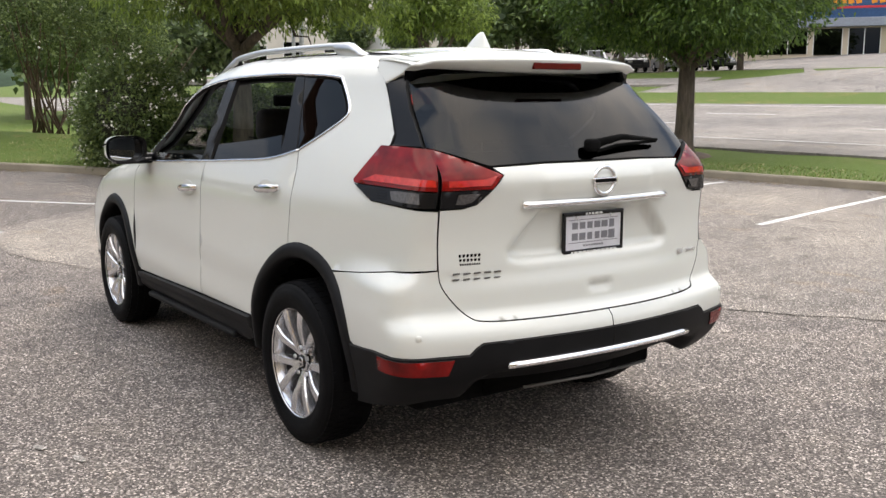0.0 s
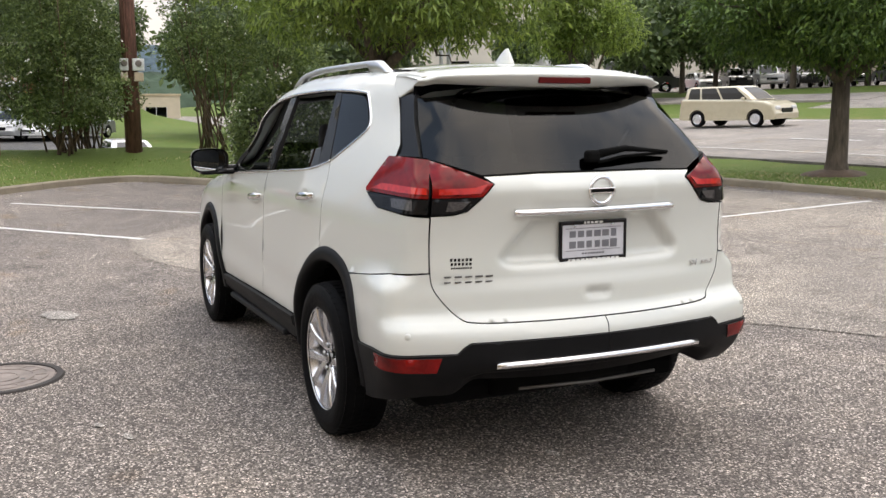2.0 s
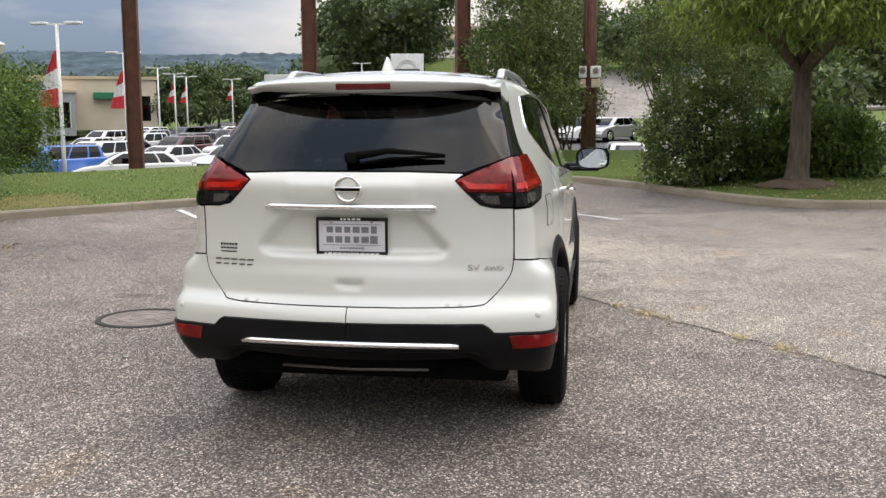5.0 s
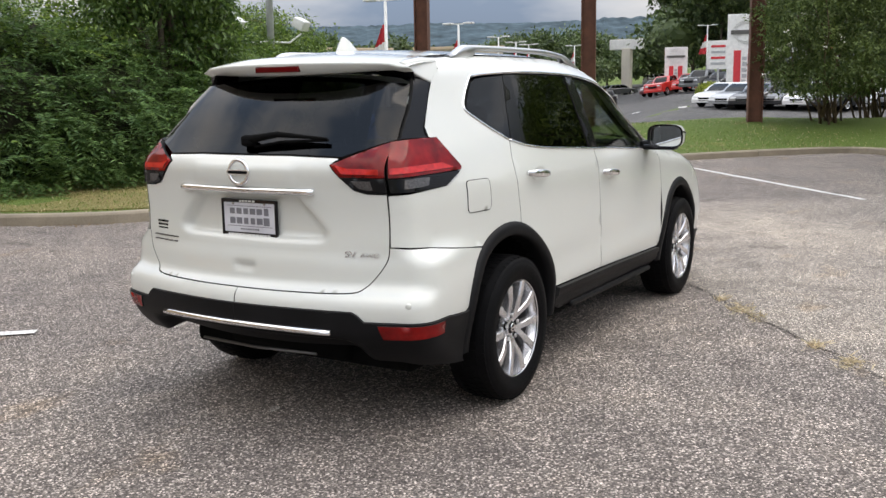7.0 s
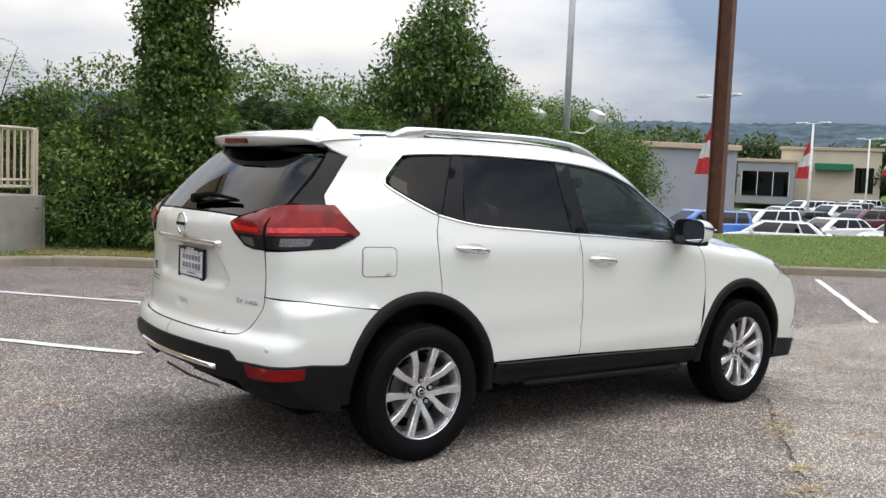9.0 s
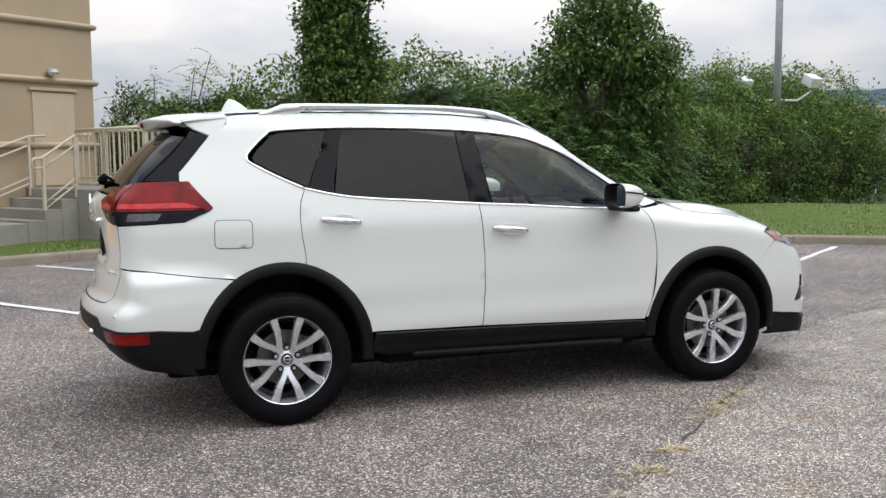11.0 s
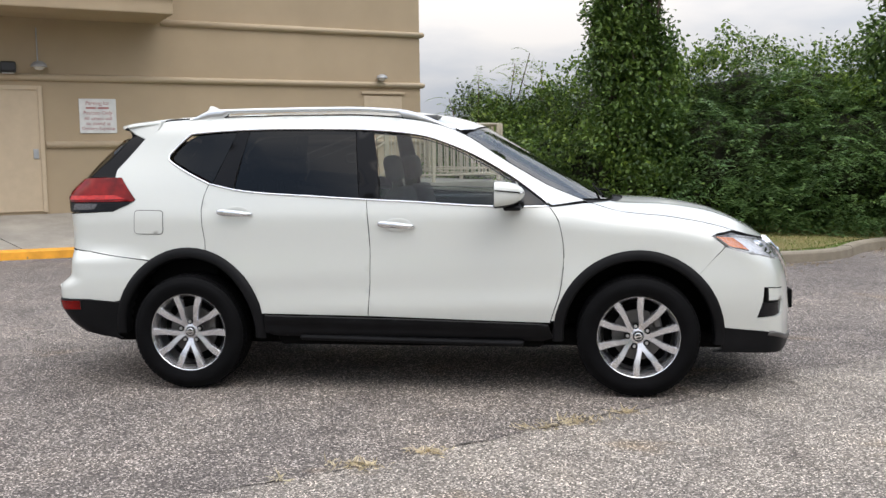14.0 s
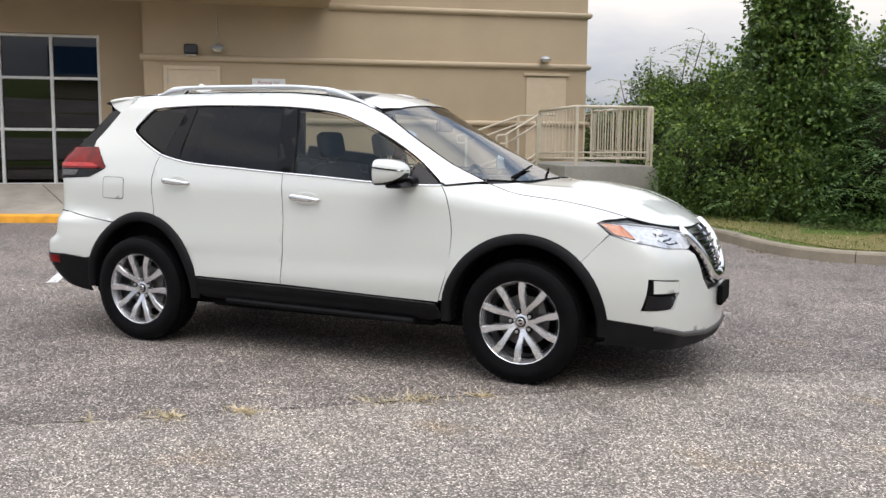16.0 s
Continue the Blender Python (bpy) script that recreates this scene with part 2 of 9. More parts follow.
M = {
    "asphalt": asphalt_mat("pebbly_asphalt", 0.265, contrast=1.25),
    "worn_asphalt": asphalt_mat("worn_pale_asphalt", 0.345, 1.15, (1.0, 0.90, 0.81), 1.15),
    "road": asphalt_mat("road_asphalt", 0.34, 0.6, (1.0, 0.93, 0.88), 0.5),
    "dealer_asphalt": asphalt_mat("dark_asphalt", 0.13, 0.4, (1.0, 1.0, 1.02), 0.5),
    "grass": grass_mat("lawn_grass", 0.25),
    "line": paint_line_mat("white_road_paint", (0.78, 0.77, 0.74)),
    "yellow": plain("yellow_kerb_paint", (0.80, 0.36, 0.03), 0.6, vary=0.2, scale=4, bump=0.2),
    "kerb": concrete_mat("kerb_concrete", (0.30, 0.255, 0.19)),
    "concrete": concrete_mat("ramp_concrete", (0.34, 0.32, 0.28)),
    "walk": concrete_mat("sidewalk_concrete", (0.42, 0.38, 0.32)),
    "stucco": plain("tan_stucco", (0.43, 0.335, 0.225), 0.92, vary=0.07, scale=0.8, bump=0.35, bump_scale=120, spec=0.2),
    "stucco_trim": plain("tan_stucco_trim", (0.50, 0.40, 0.28), 0.9, vary=0.06, scale=0.8, bump=0.3, bump_scale=120, spec=0.2),
    "door_tan": plain("tan_door_paint", (0.54, 0.43, 0.30), 0.55, vary=0.05),
    "rail": plain("beige_rail_paint", (0.56, 0.49, 0.38), 0.45, vary=0.08),
    "rust": plain("rusty_steel", (0.115, 0.045, 0.027), 0.75, vary=0.35, scale=3, bump=0.3),
    "wood_pole": bark_mat("creosoted_pole", (0.17, 0.08, 0.058)),
    "bark": bark_mat("grey_bark", (0.11, 0.085, 0.065)),
    "stem": bark_mat("brown_stems", (0.13, 0.085, 0.055)),
    "mulch": concrete_mat("brown_mulch", (0.12, 0.08, 0.055), 3),
    "leaf_oak": leaf_mat("willow_oak_leaves", (0.08, 0.13, 0.03), (0.34, 0.45, 0.11), 0.45, 0.45),
    "leaf_hedge": leaf_mat("hedge_leaves", (0.030, 0.070, 0.018), (0.17, 0.27, 0.06), 0.5, 0.35),
    "leaf_vine": leaf_mat("vine_leaves", (0.065, 0.12, 0.022), (0.27, 0.38, 0.075), 0.5, 0.35),
    "leaf_myrtle": leaf_mat("myrtle_leaves", (0.05, 0.085, 0.026), (0.22, 0.29, 0.10), 0.5, 0.35),
    "leaf_far": leaf_mat("far_leaves", (0.04, 0.072, 0.026), (0.15, 0.21, 0.075)),
    "leaf_sumac": leaf_mat("sumac_leaflets", (0.058, 0.128, 0.044), (0.20, 0.32, 0.11), 0.55, 0.3),
    "leaf_gold": leaf_mat("golden_leaves", (0.16, 0.20, 0.03), (0.36, 0.42, 0.08), 0.5, 0.3),
    "blade": leaf_mat("grass_blades", (0.09, 0.14, 0.03), (0.26, 0.32, 0.10), 0.6, 0.4),
    "straw": leaf_mat("dry_straw", (0.44, 0.35, 0.23), (0.72, 0.61, 0.45), 0.7, 0.2),
    "litter": leaf_mat("dead_leaf_litter", (0.10, 0.06, 0.03), (0.34, 0.24, 0.12), 0.8, 0.1),
    # dark colour put in for the shade inside hedge and shrubs
    "thicket": bark_mat("inner_shade_filler", (0.030, 0.030, 0.014)),
    "straw_lawn": grass_mat("dry_lawn", 1.0),
    "blossom": plain("white_blossom", (0.75, 0.72, 0.66), 0.8),
    "iron": plain("cast_iron", (0.22, 0.185, 0.165), 0.75, 0.15, vary=0.3, scale=9, bump=0.4),
    "white_steel": plain("white_painted_steel", (0.72, 0.72, 0.70), 0.4),
    "grey_steel": plain("galvanised_steel", (0.42, 0.43, 0.44), 0.5, 0.5, vary=0.15),
    "black": plain("black_plastic", (0.018, 0.018, 0.019), 0.5, vary=0.2),
}

# ---- mesh helpers ----
from mathutils import geometry


def bm_object(name, bm, materials, parent=None, smooth=False):
    me = bpy.data.meshes.new(name)
    bm.to_mesh(me)
    bm.free()
    return mesh_object(name, me, materials, parent, smooth)


def mesh_object(name, me, materials, parent=None, smooth=False):
    for m in materials if isinstance(materials, (list, tuple)) else [materials]:
        me.materials.append(m)
    if smooth:
        me.polygons.foreach_set("use_smooth", [True] * len(me.polygons))
    ob = new(name, me)
    if parent:
        ob.parent = parent
    return ob


def part(name, bm, material, parent, label="", smooth=False):
    ob = bm_object(name, bm, material, parent, smooth)
    if label:
        ob["label"] = label
    return ob


def raw(name, verts, faces, materials, parent=None, smooth=False):
    me = bpy.data.meshes.new(name)
    me.from_pydata([tuple(v) for v in verts], [], [tuple(f) for f in faces])
    me.update()
    return mesh_object(name, me, materials, parent, smooth)


def box_bm(size, centre=(0, 0, 0), bevel=0.0, bm=None, turn=None):
    b = bmesh.new()
    bmesh.ops.create_cube(b, size=1)
    bmesh.ops.scale(b, vec=size, verts=b.verts)
    if bevel:
        bmesh.ops.bevel(b, geom=b.edges[:], offset=bevel, segments=2, profile=0.5, affect="EDGES")
    if turn:
        bmesh.ops.transform(b, matrix=turn, verts=b.verts)
    bmesh.ops.translate(b, vec=centre, verts=b.verts)
    return merge_bm(bm, b)


def merge_bm(bm, b):
    if bm is None:
        return b
    me = bpy.data.meshes.new("tmp")
    b.to_mesh(me)
    b.free()
    bm.from_mesh(me)
    bpy.data.meshes.remove(me)
    return bm


def tube_bm(points, radii, sides=10, bm=None, cap=True):
    """A swept round bar through points."""
    b = bm or bmesh.new()
    pts = [Vector(p) for p in points]
    radii = radii if isinstance(radii, (list, tuple)) else [radii] * len(pts)
    rings, side = [], None
    for i, p in enumerate(pts):
        d = (pts[min(i + 1, len(pts) - 1)] - pts[max(i - 1, 0)]).normalized()
        if side is None:
            side = d.cross(Vector((0, 0, 1)) if abs(d.z) < 0.9 else Vector((1, 0, 0))).normalized()
        side = (side - d * side.dot(d)).normalized()
        up = d.cross(side)
        rings.append([b.verts.new(p + radii[i] * (math.cos(a) * side + math.sin(a) * up)) for a in [2 * math.pi * k / sides for k in range(sides)]])
    for r0, r1 in zip(rings, rings[1:]):
        for k in range(sides):
            b.faces.new((r0[k], r0[(k + 1) % sides], r1[(k + 1) % sides], r1[k]))
    if cap:
        b.faces.new(rings[0][::-1])
        b.faces.new(rings[-1])
    return b


def lathe_bm(profile, steps=48, axis="y", bm=None):
    """Turn a profile of (radius, along) round an axis."""
    b = bm or bmesh.new()
    rings = []
    for k in range(steps):
        a = 2 * math.pi * k / steps
        c, s = math.cos(a), math.sin(a)
        if axis == "y":
            rings.append([b.verts.new((r * c, h, r * s)) for r, h in profile])
        else:
            rings.append([b.verts.new((r * c, r * s, h)) for r, h in profile])
    for k in range(steps):
        r0, r1 = rings[k], rings[(k + 1) % steps]
        for i in range(len(profile) - 1):
            b.faces.new((r0[i], r0[i + 1], r1[i + 1], r1[i]))
    return b


def prism_bm(poly, z0, z1, bm=None):
    """An upright prism over a plan polygon (counter-clockwise)."""
    b = bm or bmesh.new()
    lo = [b.verts.new((x, y, z0)) for x, y in poly]
    hi = [b.verts.new((x, y, z1)) for x, y in poly]
    n = len(poly)
    for i in range(n):
        b.faces.new((lo[i], lo[(i + 1) % n], hi[(i + 1) % n], hi[i]))
    b.faces.new(hi)
    b.faces.new(lo[::-1])
    return b


def inside(poly, pts):
    """Which of the plan points lie inside the polygon."""
    p, poly = np.asarray(pts, float), np.asarray(poly, float)
    x, y = p[:, 0], p[:, 1]
    hit = np.zeros(len(p), bool)
    for (x0, y0), (x1, y1) in zip(poly, np.roll(poly, -1, 0)):
        cross = (y0 > y) != (y1 > y)
        with np.errstate(divide="ignore", invalid="ignore"):
            hit ^= cross & (x < (x1 - x0) * (y - y0) / (y1 - y0 + 1e-15) + x0)
    return hit


def edge_distance(poly, pts, closed=True):
    p, poly = np.asarray(pts, float), np.asarray(poly, float)
    best = np.full(len(p), 1e9)
    ends = np.roll(poly, -1, 0) if closed else poly[1:]
    for a, b in zip(poly, ends):
        d = b - a
        t = np.clip(((p - a) @ d) / max(d @ d, 1e-12), 0, 1)
        best = np.minimum(best, np.hypot(*(p - a - t[:, None] * d).T))
    return best


def resample(line, step, closed=False):
    out = []
    pts = list(line) + ([line[0]] if closed else [])
    for a, b in zip(pts, pts[1:]):
        n = max(1, int(round(math.dist(a, b) / step)))
        out += [tuple(a[k] + (b[k] - a[k]) * i / n for k in range(len(a))) for i in range(n)]
    return out if closed else out + [tuple(pts[-1])]


def smooth_line(line, per=8, closed=False):
    """A Catmull-Rom curve through the points."""
    p = [np.array(q, float) for q in line]
    n, out = len(p), []
    for i in range(n if closed else n - 1):
        a, b, c, d = (p[(i + k) % n] for k in (-1, 0, 1, 2)) if closed else (p[max(i - 1, 0)], p[i], p[i + 1], p[min(i + 2, n - 1)])
        for k in range(per):
            t = k / per
            out.append(tuple(0.5 * (2 * b + (c - a) * t + (2 * a - 5 * b + 4 * c - d) * t * t + (3 * b - a - 3 * c + d) * t ** 3)))
    return out if closed else out + [tuple(p[-1])]


def offset_poly(poly, d):
    """The closed polygon moved to its inside by d."""
    p = np.asarray(poly, float)
    area = 0.5 * np.sum(p[:, 0] * np.roll(p[:, 1], -1) - np.roll(p[:, 0], -1) * p[:, 1])
    e = np.roll(p, -1, 0) - p
    nrm = np.stack([-e[:, 1], e[:, 0]], 1) / np.maximum(np.hypot(*e.T), 1e-9)[:, None] * (1 if area > 0 else -1)
    m = nrm + np.roll(nrm, 1, 0)
    m /= np.maximum((m * nrm).sum(1), 0.35)[:, None]
    return p + d * m


def triangulate(loops, extra, keep):
    """Triangles over boundary loops and inner points, those whose middle is kept."""
    pts, edges = [], []
    for loop in loops:
        n0 = len(pts)
        pts += [tuple(map(float, q)) for q in loop]
        edges += [(n0 + i, n0 + (i + 1) % len(loop)) for i in range(len(loop))]
    pts += [tuple(map(float, q)) for q in extra]
    v, _, f, *_ = geometry.delaunay_2d_cdt([Vector(q) for q in pts], edges, [], 0, 1e-6)
    v = np.array([(q[0], q[1]) for q in v])
    f = np.array([t for t in f if len(t) == 3])
    return v, f[keep(v[f].mean(1))]


def curve_fn(knots):
    """A smooth monotone-safe curve through (x, y) knots."""
    k = np.array(sorted(knots), float)
    x, y = k[:, 0], k[:, 1]
    h, d = np.diff(x), np.diff(y) / np.diff(x)
    m = np.zeros(len(x))
    m[1:-1] = np.where(d[:-1] * d[1:] > 0, 2 * d[:-1] * d[1:] / (d[:-1] + d[1:] + 1e-12), 0)
    m[0], m[-1] = d[0], d[-1]

    def f(q):
        q = np.asarray(q, float)
        i = np.clip(np.searchsorted(x, q) - 1, 0, len(h) - 1)
        qq = np.clip(q, x[0], x[-1])
        t = (qq - x[i]) / h[i]
        r = (2 * t ** 3 - 3 * t ** 2 + 1) * y[i] + (t ** 3 - 2 * t ** 2 + t) * h[i] * m[i] + (-2 * t ** 3 + 3 * t ** 2) * y[i + 1] + (t ** 3 - t ** 2) * h[i] * m[i + 1]
        return r + (q - qq) * np.where(q < x[0], m[0], m[-1])
    return f


def smoothstep(a, b, x):
    t = np.clip((np.asarray(x, float) - a) / (b - a), 0, 1)
    return t * t * (3 - 2 * t)

# ---- ground ----
# the edge of the parking lot, counter-clockwise, along the foot of its kerbs
LOT = [(-34.0, -11.9), (3.5, -11.45), (9.0, -11.05), (12.0, -10.9), (13.2, -10.5), (13.0, -9.9), (11.4, -7.6), (10.5, -6.3), (10.1, -5.2), (10.3, -4.2), (11.3, -3.4),
       (13.0, -2.5), (15.2, -1.35), (16.6, -0.4), (16.3, 0.6), (14.6, 2.05), (11.6, 4.1), (8.6, 6.3), (6.6, 7.7), (5.7, 7.9), (5.0, 7.3), (4.4, 6.35), (3.6, 5.9), (2.7, 5.9), (2.0, 6.5), (1.2, 7.8),
       (0.2, 8.7), (-0.8, 9.05), (-1.6, 8.8), (-4.4, 7.35), (-9.2, 4.9), (-34.0, -8.2)]
LOT = smooth_line(LOT[1:-1], 5)
LOT = [(-34.0, -11.9)] + [tuple(p) for p in LOT] + [(-34.0, -8.2)]
GRASS_TOP = 0.115


def street_rise(y):
    """Height of the land beyond the street side, climbing away from the lot."""
    return np.interp(-np.asarray(y, float), [13.5, 15.0, 34.0, 37.0, 39.5, 42.0, 60.0, 75.0, 120.0, 400.0], [0.0, 0.1, 1.25, 1.95, 2.35, 2.85, 3.4, 4.9, 8.0, 24.0])


def dealer_rise(x):
    """Height of the car dealer's yard beyond the mound."""
    return np.interp(np.asarray(x, float), [22.0, 33.0, 60.0, 85.0, 110.0, 150.0, 300.0], [-1.2, -1.3, -1.1, -0.8, -0.1, 1.5, 8.0])


def land(x, y):
    """Height of the ground outside the lot."""
    x, y = np.asarray(x, float), np.asarray(y, float)
    pts = np.stack([x.ravel(), y.ravel()], 1)
    near = (pts[:, 0] > -41) & (pts[:, 0] < 23) & (pts[:, 1] > -18) & (pts[:, 1] < 15)
    far = np.full(len(pts), 9.0)
    if near.any():
        far[near] = edge_distance(LOT, pts[near])
    far = far.reshape(x.shape)
    mound = GRASS_TOP + (0.30 + 0.20 * smoothstep(9.0, 3.5, y)) * smoothstep(0.3, 4.2, far)
    ahead = np.maximum(0.57 * x + 0.82 * y, 0.9 * x - 4.2)          # distance across the front kerb
    fall = smoothstep(14.6, 25.0, ahead) * smoothstep(-16, -4, y)
    front = smoothstep(6.0, 9.5, x + 0.35 * y) * smoothstep(-9.5, -5.0, y)
    h = GRASS_TOP + (mound - GRASS_TOP) * front * (1 - 0.45 * smoothstep(-1, -6, y))
    bearing = np.degrees(np.arctan2(y - 0.6, np.maximum(x + 6.1, 1.0)))
    tilt = smoothstep(19.5, 12.5, bearing) * np.interp(x, [28.0, 36.0, 50.0, 60.0, 85.0, 105.0, 150.0, 200.0], [0.0, 0.3, 1.2, 1.35, 1.75, 1.5, 1.0, 0.0])
    h = h * (1 - fall) + fall * (dealer_rise(x) + tilt)
    hill = smoothstep(3.5, -3.5, y - 0.205 * (x + 6)) * smoothstep(-13.5, -9.0, y)
    h = h + hill * np.interp(x, [84.0, 88.0, 97.0, 115.0, 130.0, 180.0, 300.0], [0.0, 0.5, 3.4, 6.2, 8.2, 12.0, 16.0])
    bank = smoothstep(56.0, 84.0, x) * (0.9 * smoothstep(-34.2, -37.5, y) - 0.35 * smoothstep(-37.5, -42.0, y) + 1.0 * smoothstep(-44.0, -52.0, y))
    h = np.where(y < -13.5, street_rise(y) + bank + h * smoothstep(-19, -15.5, y), h)
    return h


def build_ground():
    """One grass sheet to the horizon with the lot let into it."""
    ring_out = [tuple(p) for p in offset_poly(LOT, -0.14)]
    ring_in = [tuple(p) for p in offset_poly(LOT, -0.02)]
    near = np.array([(x, y) for x in np.arange(-36, 44, 0.8) for y in np.arange(-20, 24, 0.8)])
    mid = np.array([(x, y) for x in np.arange(-80, 200, 6.0) for y in np.arange(-150, 130, 6.0)])
    mid = mid[~((mid[:, 0] > -36) & (mid[:, 0] < 44) & (mid[:, 1] > -20) & (mid[:, 1] < 24))]
    mid = mid[~((mid[:, 0] > 43) & (mid[:, 0] < 112) & (mid[:, 1] > -1) & (mid[:, 1] < 42))]
    mid = mid[~((mid[:, 0] > 54) & (mid[:, 0] < 100) & (mid[:, 1] > -54) & (mid[:, 1] < -33))]
    mid = np.concatenate([mid, [(x, y) for x in np.arange(45, 111, 2.5) for y in np.arange(0, 41, 2.5)], [(x, y) for x in np.arange(55, 99, 2.2) for y in np.arange(-53, -33, 1.7)]])
    ang = np.linspace(0, 2 * np.pi, 96, endpoint=False)
    rings = np.concatenate([np.stack([r * np.cos(ang), r * np.sin(ang)], 1) for r in (260, 400, 700, 1300, 2600)])
    pts = np.concatenate([near, mid, rings])
    d = edge_distance(LOT, pts)
    ins = inside(LOT, pts)
    pts = pts[(d > 0.35) & ~(ins & (d < 0.5))]
    v, f = triangulate([ring_out, ring_in], pts, lambda c: np.ones(len(c), bool))
    ins = inside(ring_in, v) | (edge_distance(ring_in, v) < 1e-4)
    z = np.where(ins, -0.08, land(v[:, 0], v[:, 1]))
    lot_d = edge_distance(LOT, v)
    z = np.where(~ins & (lot_d > 0.5), z + 0.02 * np.sin(v[:, 0] * 1.7) * np.sin(v[:, 1] * 1.3), z)
    return tagged(raw("ground", np.column_stack([v, z]), f, M["grass"], smooth=True), "green mown grass ground with dry patches", "ground", kind="structure")


build_ground()


def flat_sheet(name, poly, z, mat, step=3.0, fn=None):
    loop = resample(poly, step, True)
    x0, y0, x1, y1 = *np.min(poly, 0), *np.max(poly, 0)
    g = np.array([(x, y) for x in np.arange(x0, x1, step) for y in np.arange(y0, y1, step)])
    g = g[inside(poly, g) & (edge_distance(poly, g) > step * 0.3)]
    v, f = triangulate([loop], g, lambda c: inside(loop, c))
    h = fn(v[:, 0], v[:, 1]) + z if fn else np.full(len(v), z)
    verts, faces = [tuple(q) for q in np.column_stack([v, h])], [tuple(map(int, t)) for t in f]
    if fn:
        e = {(t[i], t[(i + 1) % 3]) for t in faces for i in range(3)}
        for a, b in [q for q in e if (q[1], q[0]) not in e]:
            k = len(verts)
            verts += [verts[a], verts[b], (*verts[b][:2], verts[b][2] - 0.35), (*verts[a][:2], verts[a][2] - 0.35)]
            faces.append((k + 1, k, k + 3, k + 2))
    return raw(name, verts, faces, mat, smooth=True)


lot = tagged(flat_sheet("parking_lot", [tuple(p) for p in offset_poly(LOT, -0.03)], 0.0, M["asphalt"]), "grey pebbly asphalt parking lot, patched and stained", "parking lot", kind="structure")


def build_kerb():
    """Kerb stones in lengths of about three metres along the lot's edge."""
    line = resample(LOT, 0.3)
    holder = tagged(new("kerb"), "weathered tan concrete kerb round the lot", "kerb", kind="structure")
    section = [(0.0, -0.05), (0.012, 0.105), (0.03, 0.128), (0.06, 0.135), (0.15, 0.135), (0.16, -0.05)]
    pts = np.array(line)
    d = np.gradient(pts, axis=0)
    d /= np.hypot(*d.T)[:, None]
    out = np.stack([d[:, 1], -d[:, 0]], 1)
    start = 1
    while start < len(pts) - 2:
        end = min(start + 10, len(pts) - 1)
        if pts[start:end + 1, 0].max() > -14:
            verts, faces = [], []
            for i in range(start, end + 1):
                along = 0.004 if i == start else (-0.004 if i == end else 0)
                for o, z in section:
                    q = pts[i] + out[i] * o + d[i] * along
                    verts.append((q[0], q[1], z + 0.004 * math.sin(start * 2.1)))
            m = len(section)
            for i in range(end - start):
                for k in range(m - 1):
                    faces.append((i * m + k, i * m + k + 1, (i + 1) * m + k + 1, (i + 1) * m + k))
            faces += [tuple(range(m)), tuple(range((end - start) * m + m - 1, (end - start) * m - 1, -1))]
            mid = pts[(start + end) // 2]
            yellow = mid[0] < -5.3 and mid[1] > 0
            raw("kerb_stone", verts, faces, M["yellow"] if yellow else M["kerb"], holder)
        start = end
    return holder


build_kerb()


def stripe(name, a, b, width=0.1, z=0.009, wobble=0.012, fn=None, mat="line"):
    a, b = np.array(a, float), np.array(b, float)
    n = max(2, int(np.hypot(*(b - a)) / 0.25))
    d = (b - a) / np.hypot(*(b - a))
    s = np.array([-d[1], d[0]])
    rng = np.random.RandomState(int(abs(a[0] * 97 + a[1] * 31)) % 9999)
    verts = []
    for i in range(n + 1):
        c = a + (b - a) * i / n + s * rng.normal(0, wobble * 0.4)
        for k in (-1, 1):
            q = c + s * k * (width / 2 + rng.normal(0, wobble * 0.5))
            verts.append((q[0], q[1], z + (float(fn(q[0], q[1])) if fn else 0)))
    faces = [(2 * i, 2 * i + 2, 2 * i + 3, 2 * i + 1) for i in range(n)]
    return tagged(raw(name, verts, faces, M[mat]), "worn white painted parking line on asphalt", "parking line", "parking lines", kind="structure")


for a, b in [((4.58, 2.97), (8.55, 5.75)), ((6.25, 0.75), (10.4, 3.95)), ((7.9, -1.35), (12.1, 2.15)), ((7.3, -5.4), (9.1, -10.3)), ((4.9, -6.05), (5.9, -10.7)), ((2.0, -6.6), (2.95, -10.8)),
             ((-0.9, -7.0), (-0.1, -11.0)), ((-1.6, 2.43), (-4.75, 6.6)), ((-0.35, 4.8), (-2.9, 7.9)), ((-3.8, 0.72), (-7.35, 5.4)), ((-6.3, -1.3), (-9.9, 3.6)), ((-9, -3), (-12.4, 2.0))]:
    stripe("parking_line", a, b)


# the seam between two pours of asphalt: the older, paler side, the open crack and its dry tufts
SEAM = smooth_line([(-9.0, -8.2), (-5.0, -5.5), (-2.6, -4.05), (-0.63, -2.69), (0.02, -2.22), (0.29, -2.0), (0.77, -1.6), (1.0, -1.4), (1.25, -1.2), (1.74, -0.83), (2.1, -0.32), (3.2, 0.35), (4.6, 0.95), (6.4, 0.9)], 4)


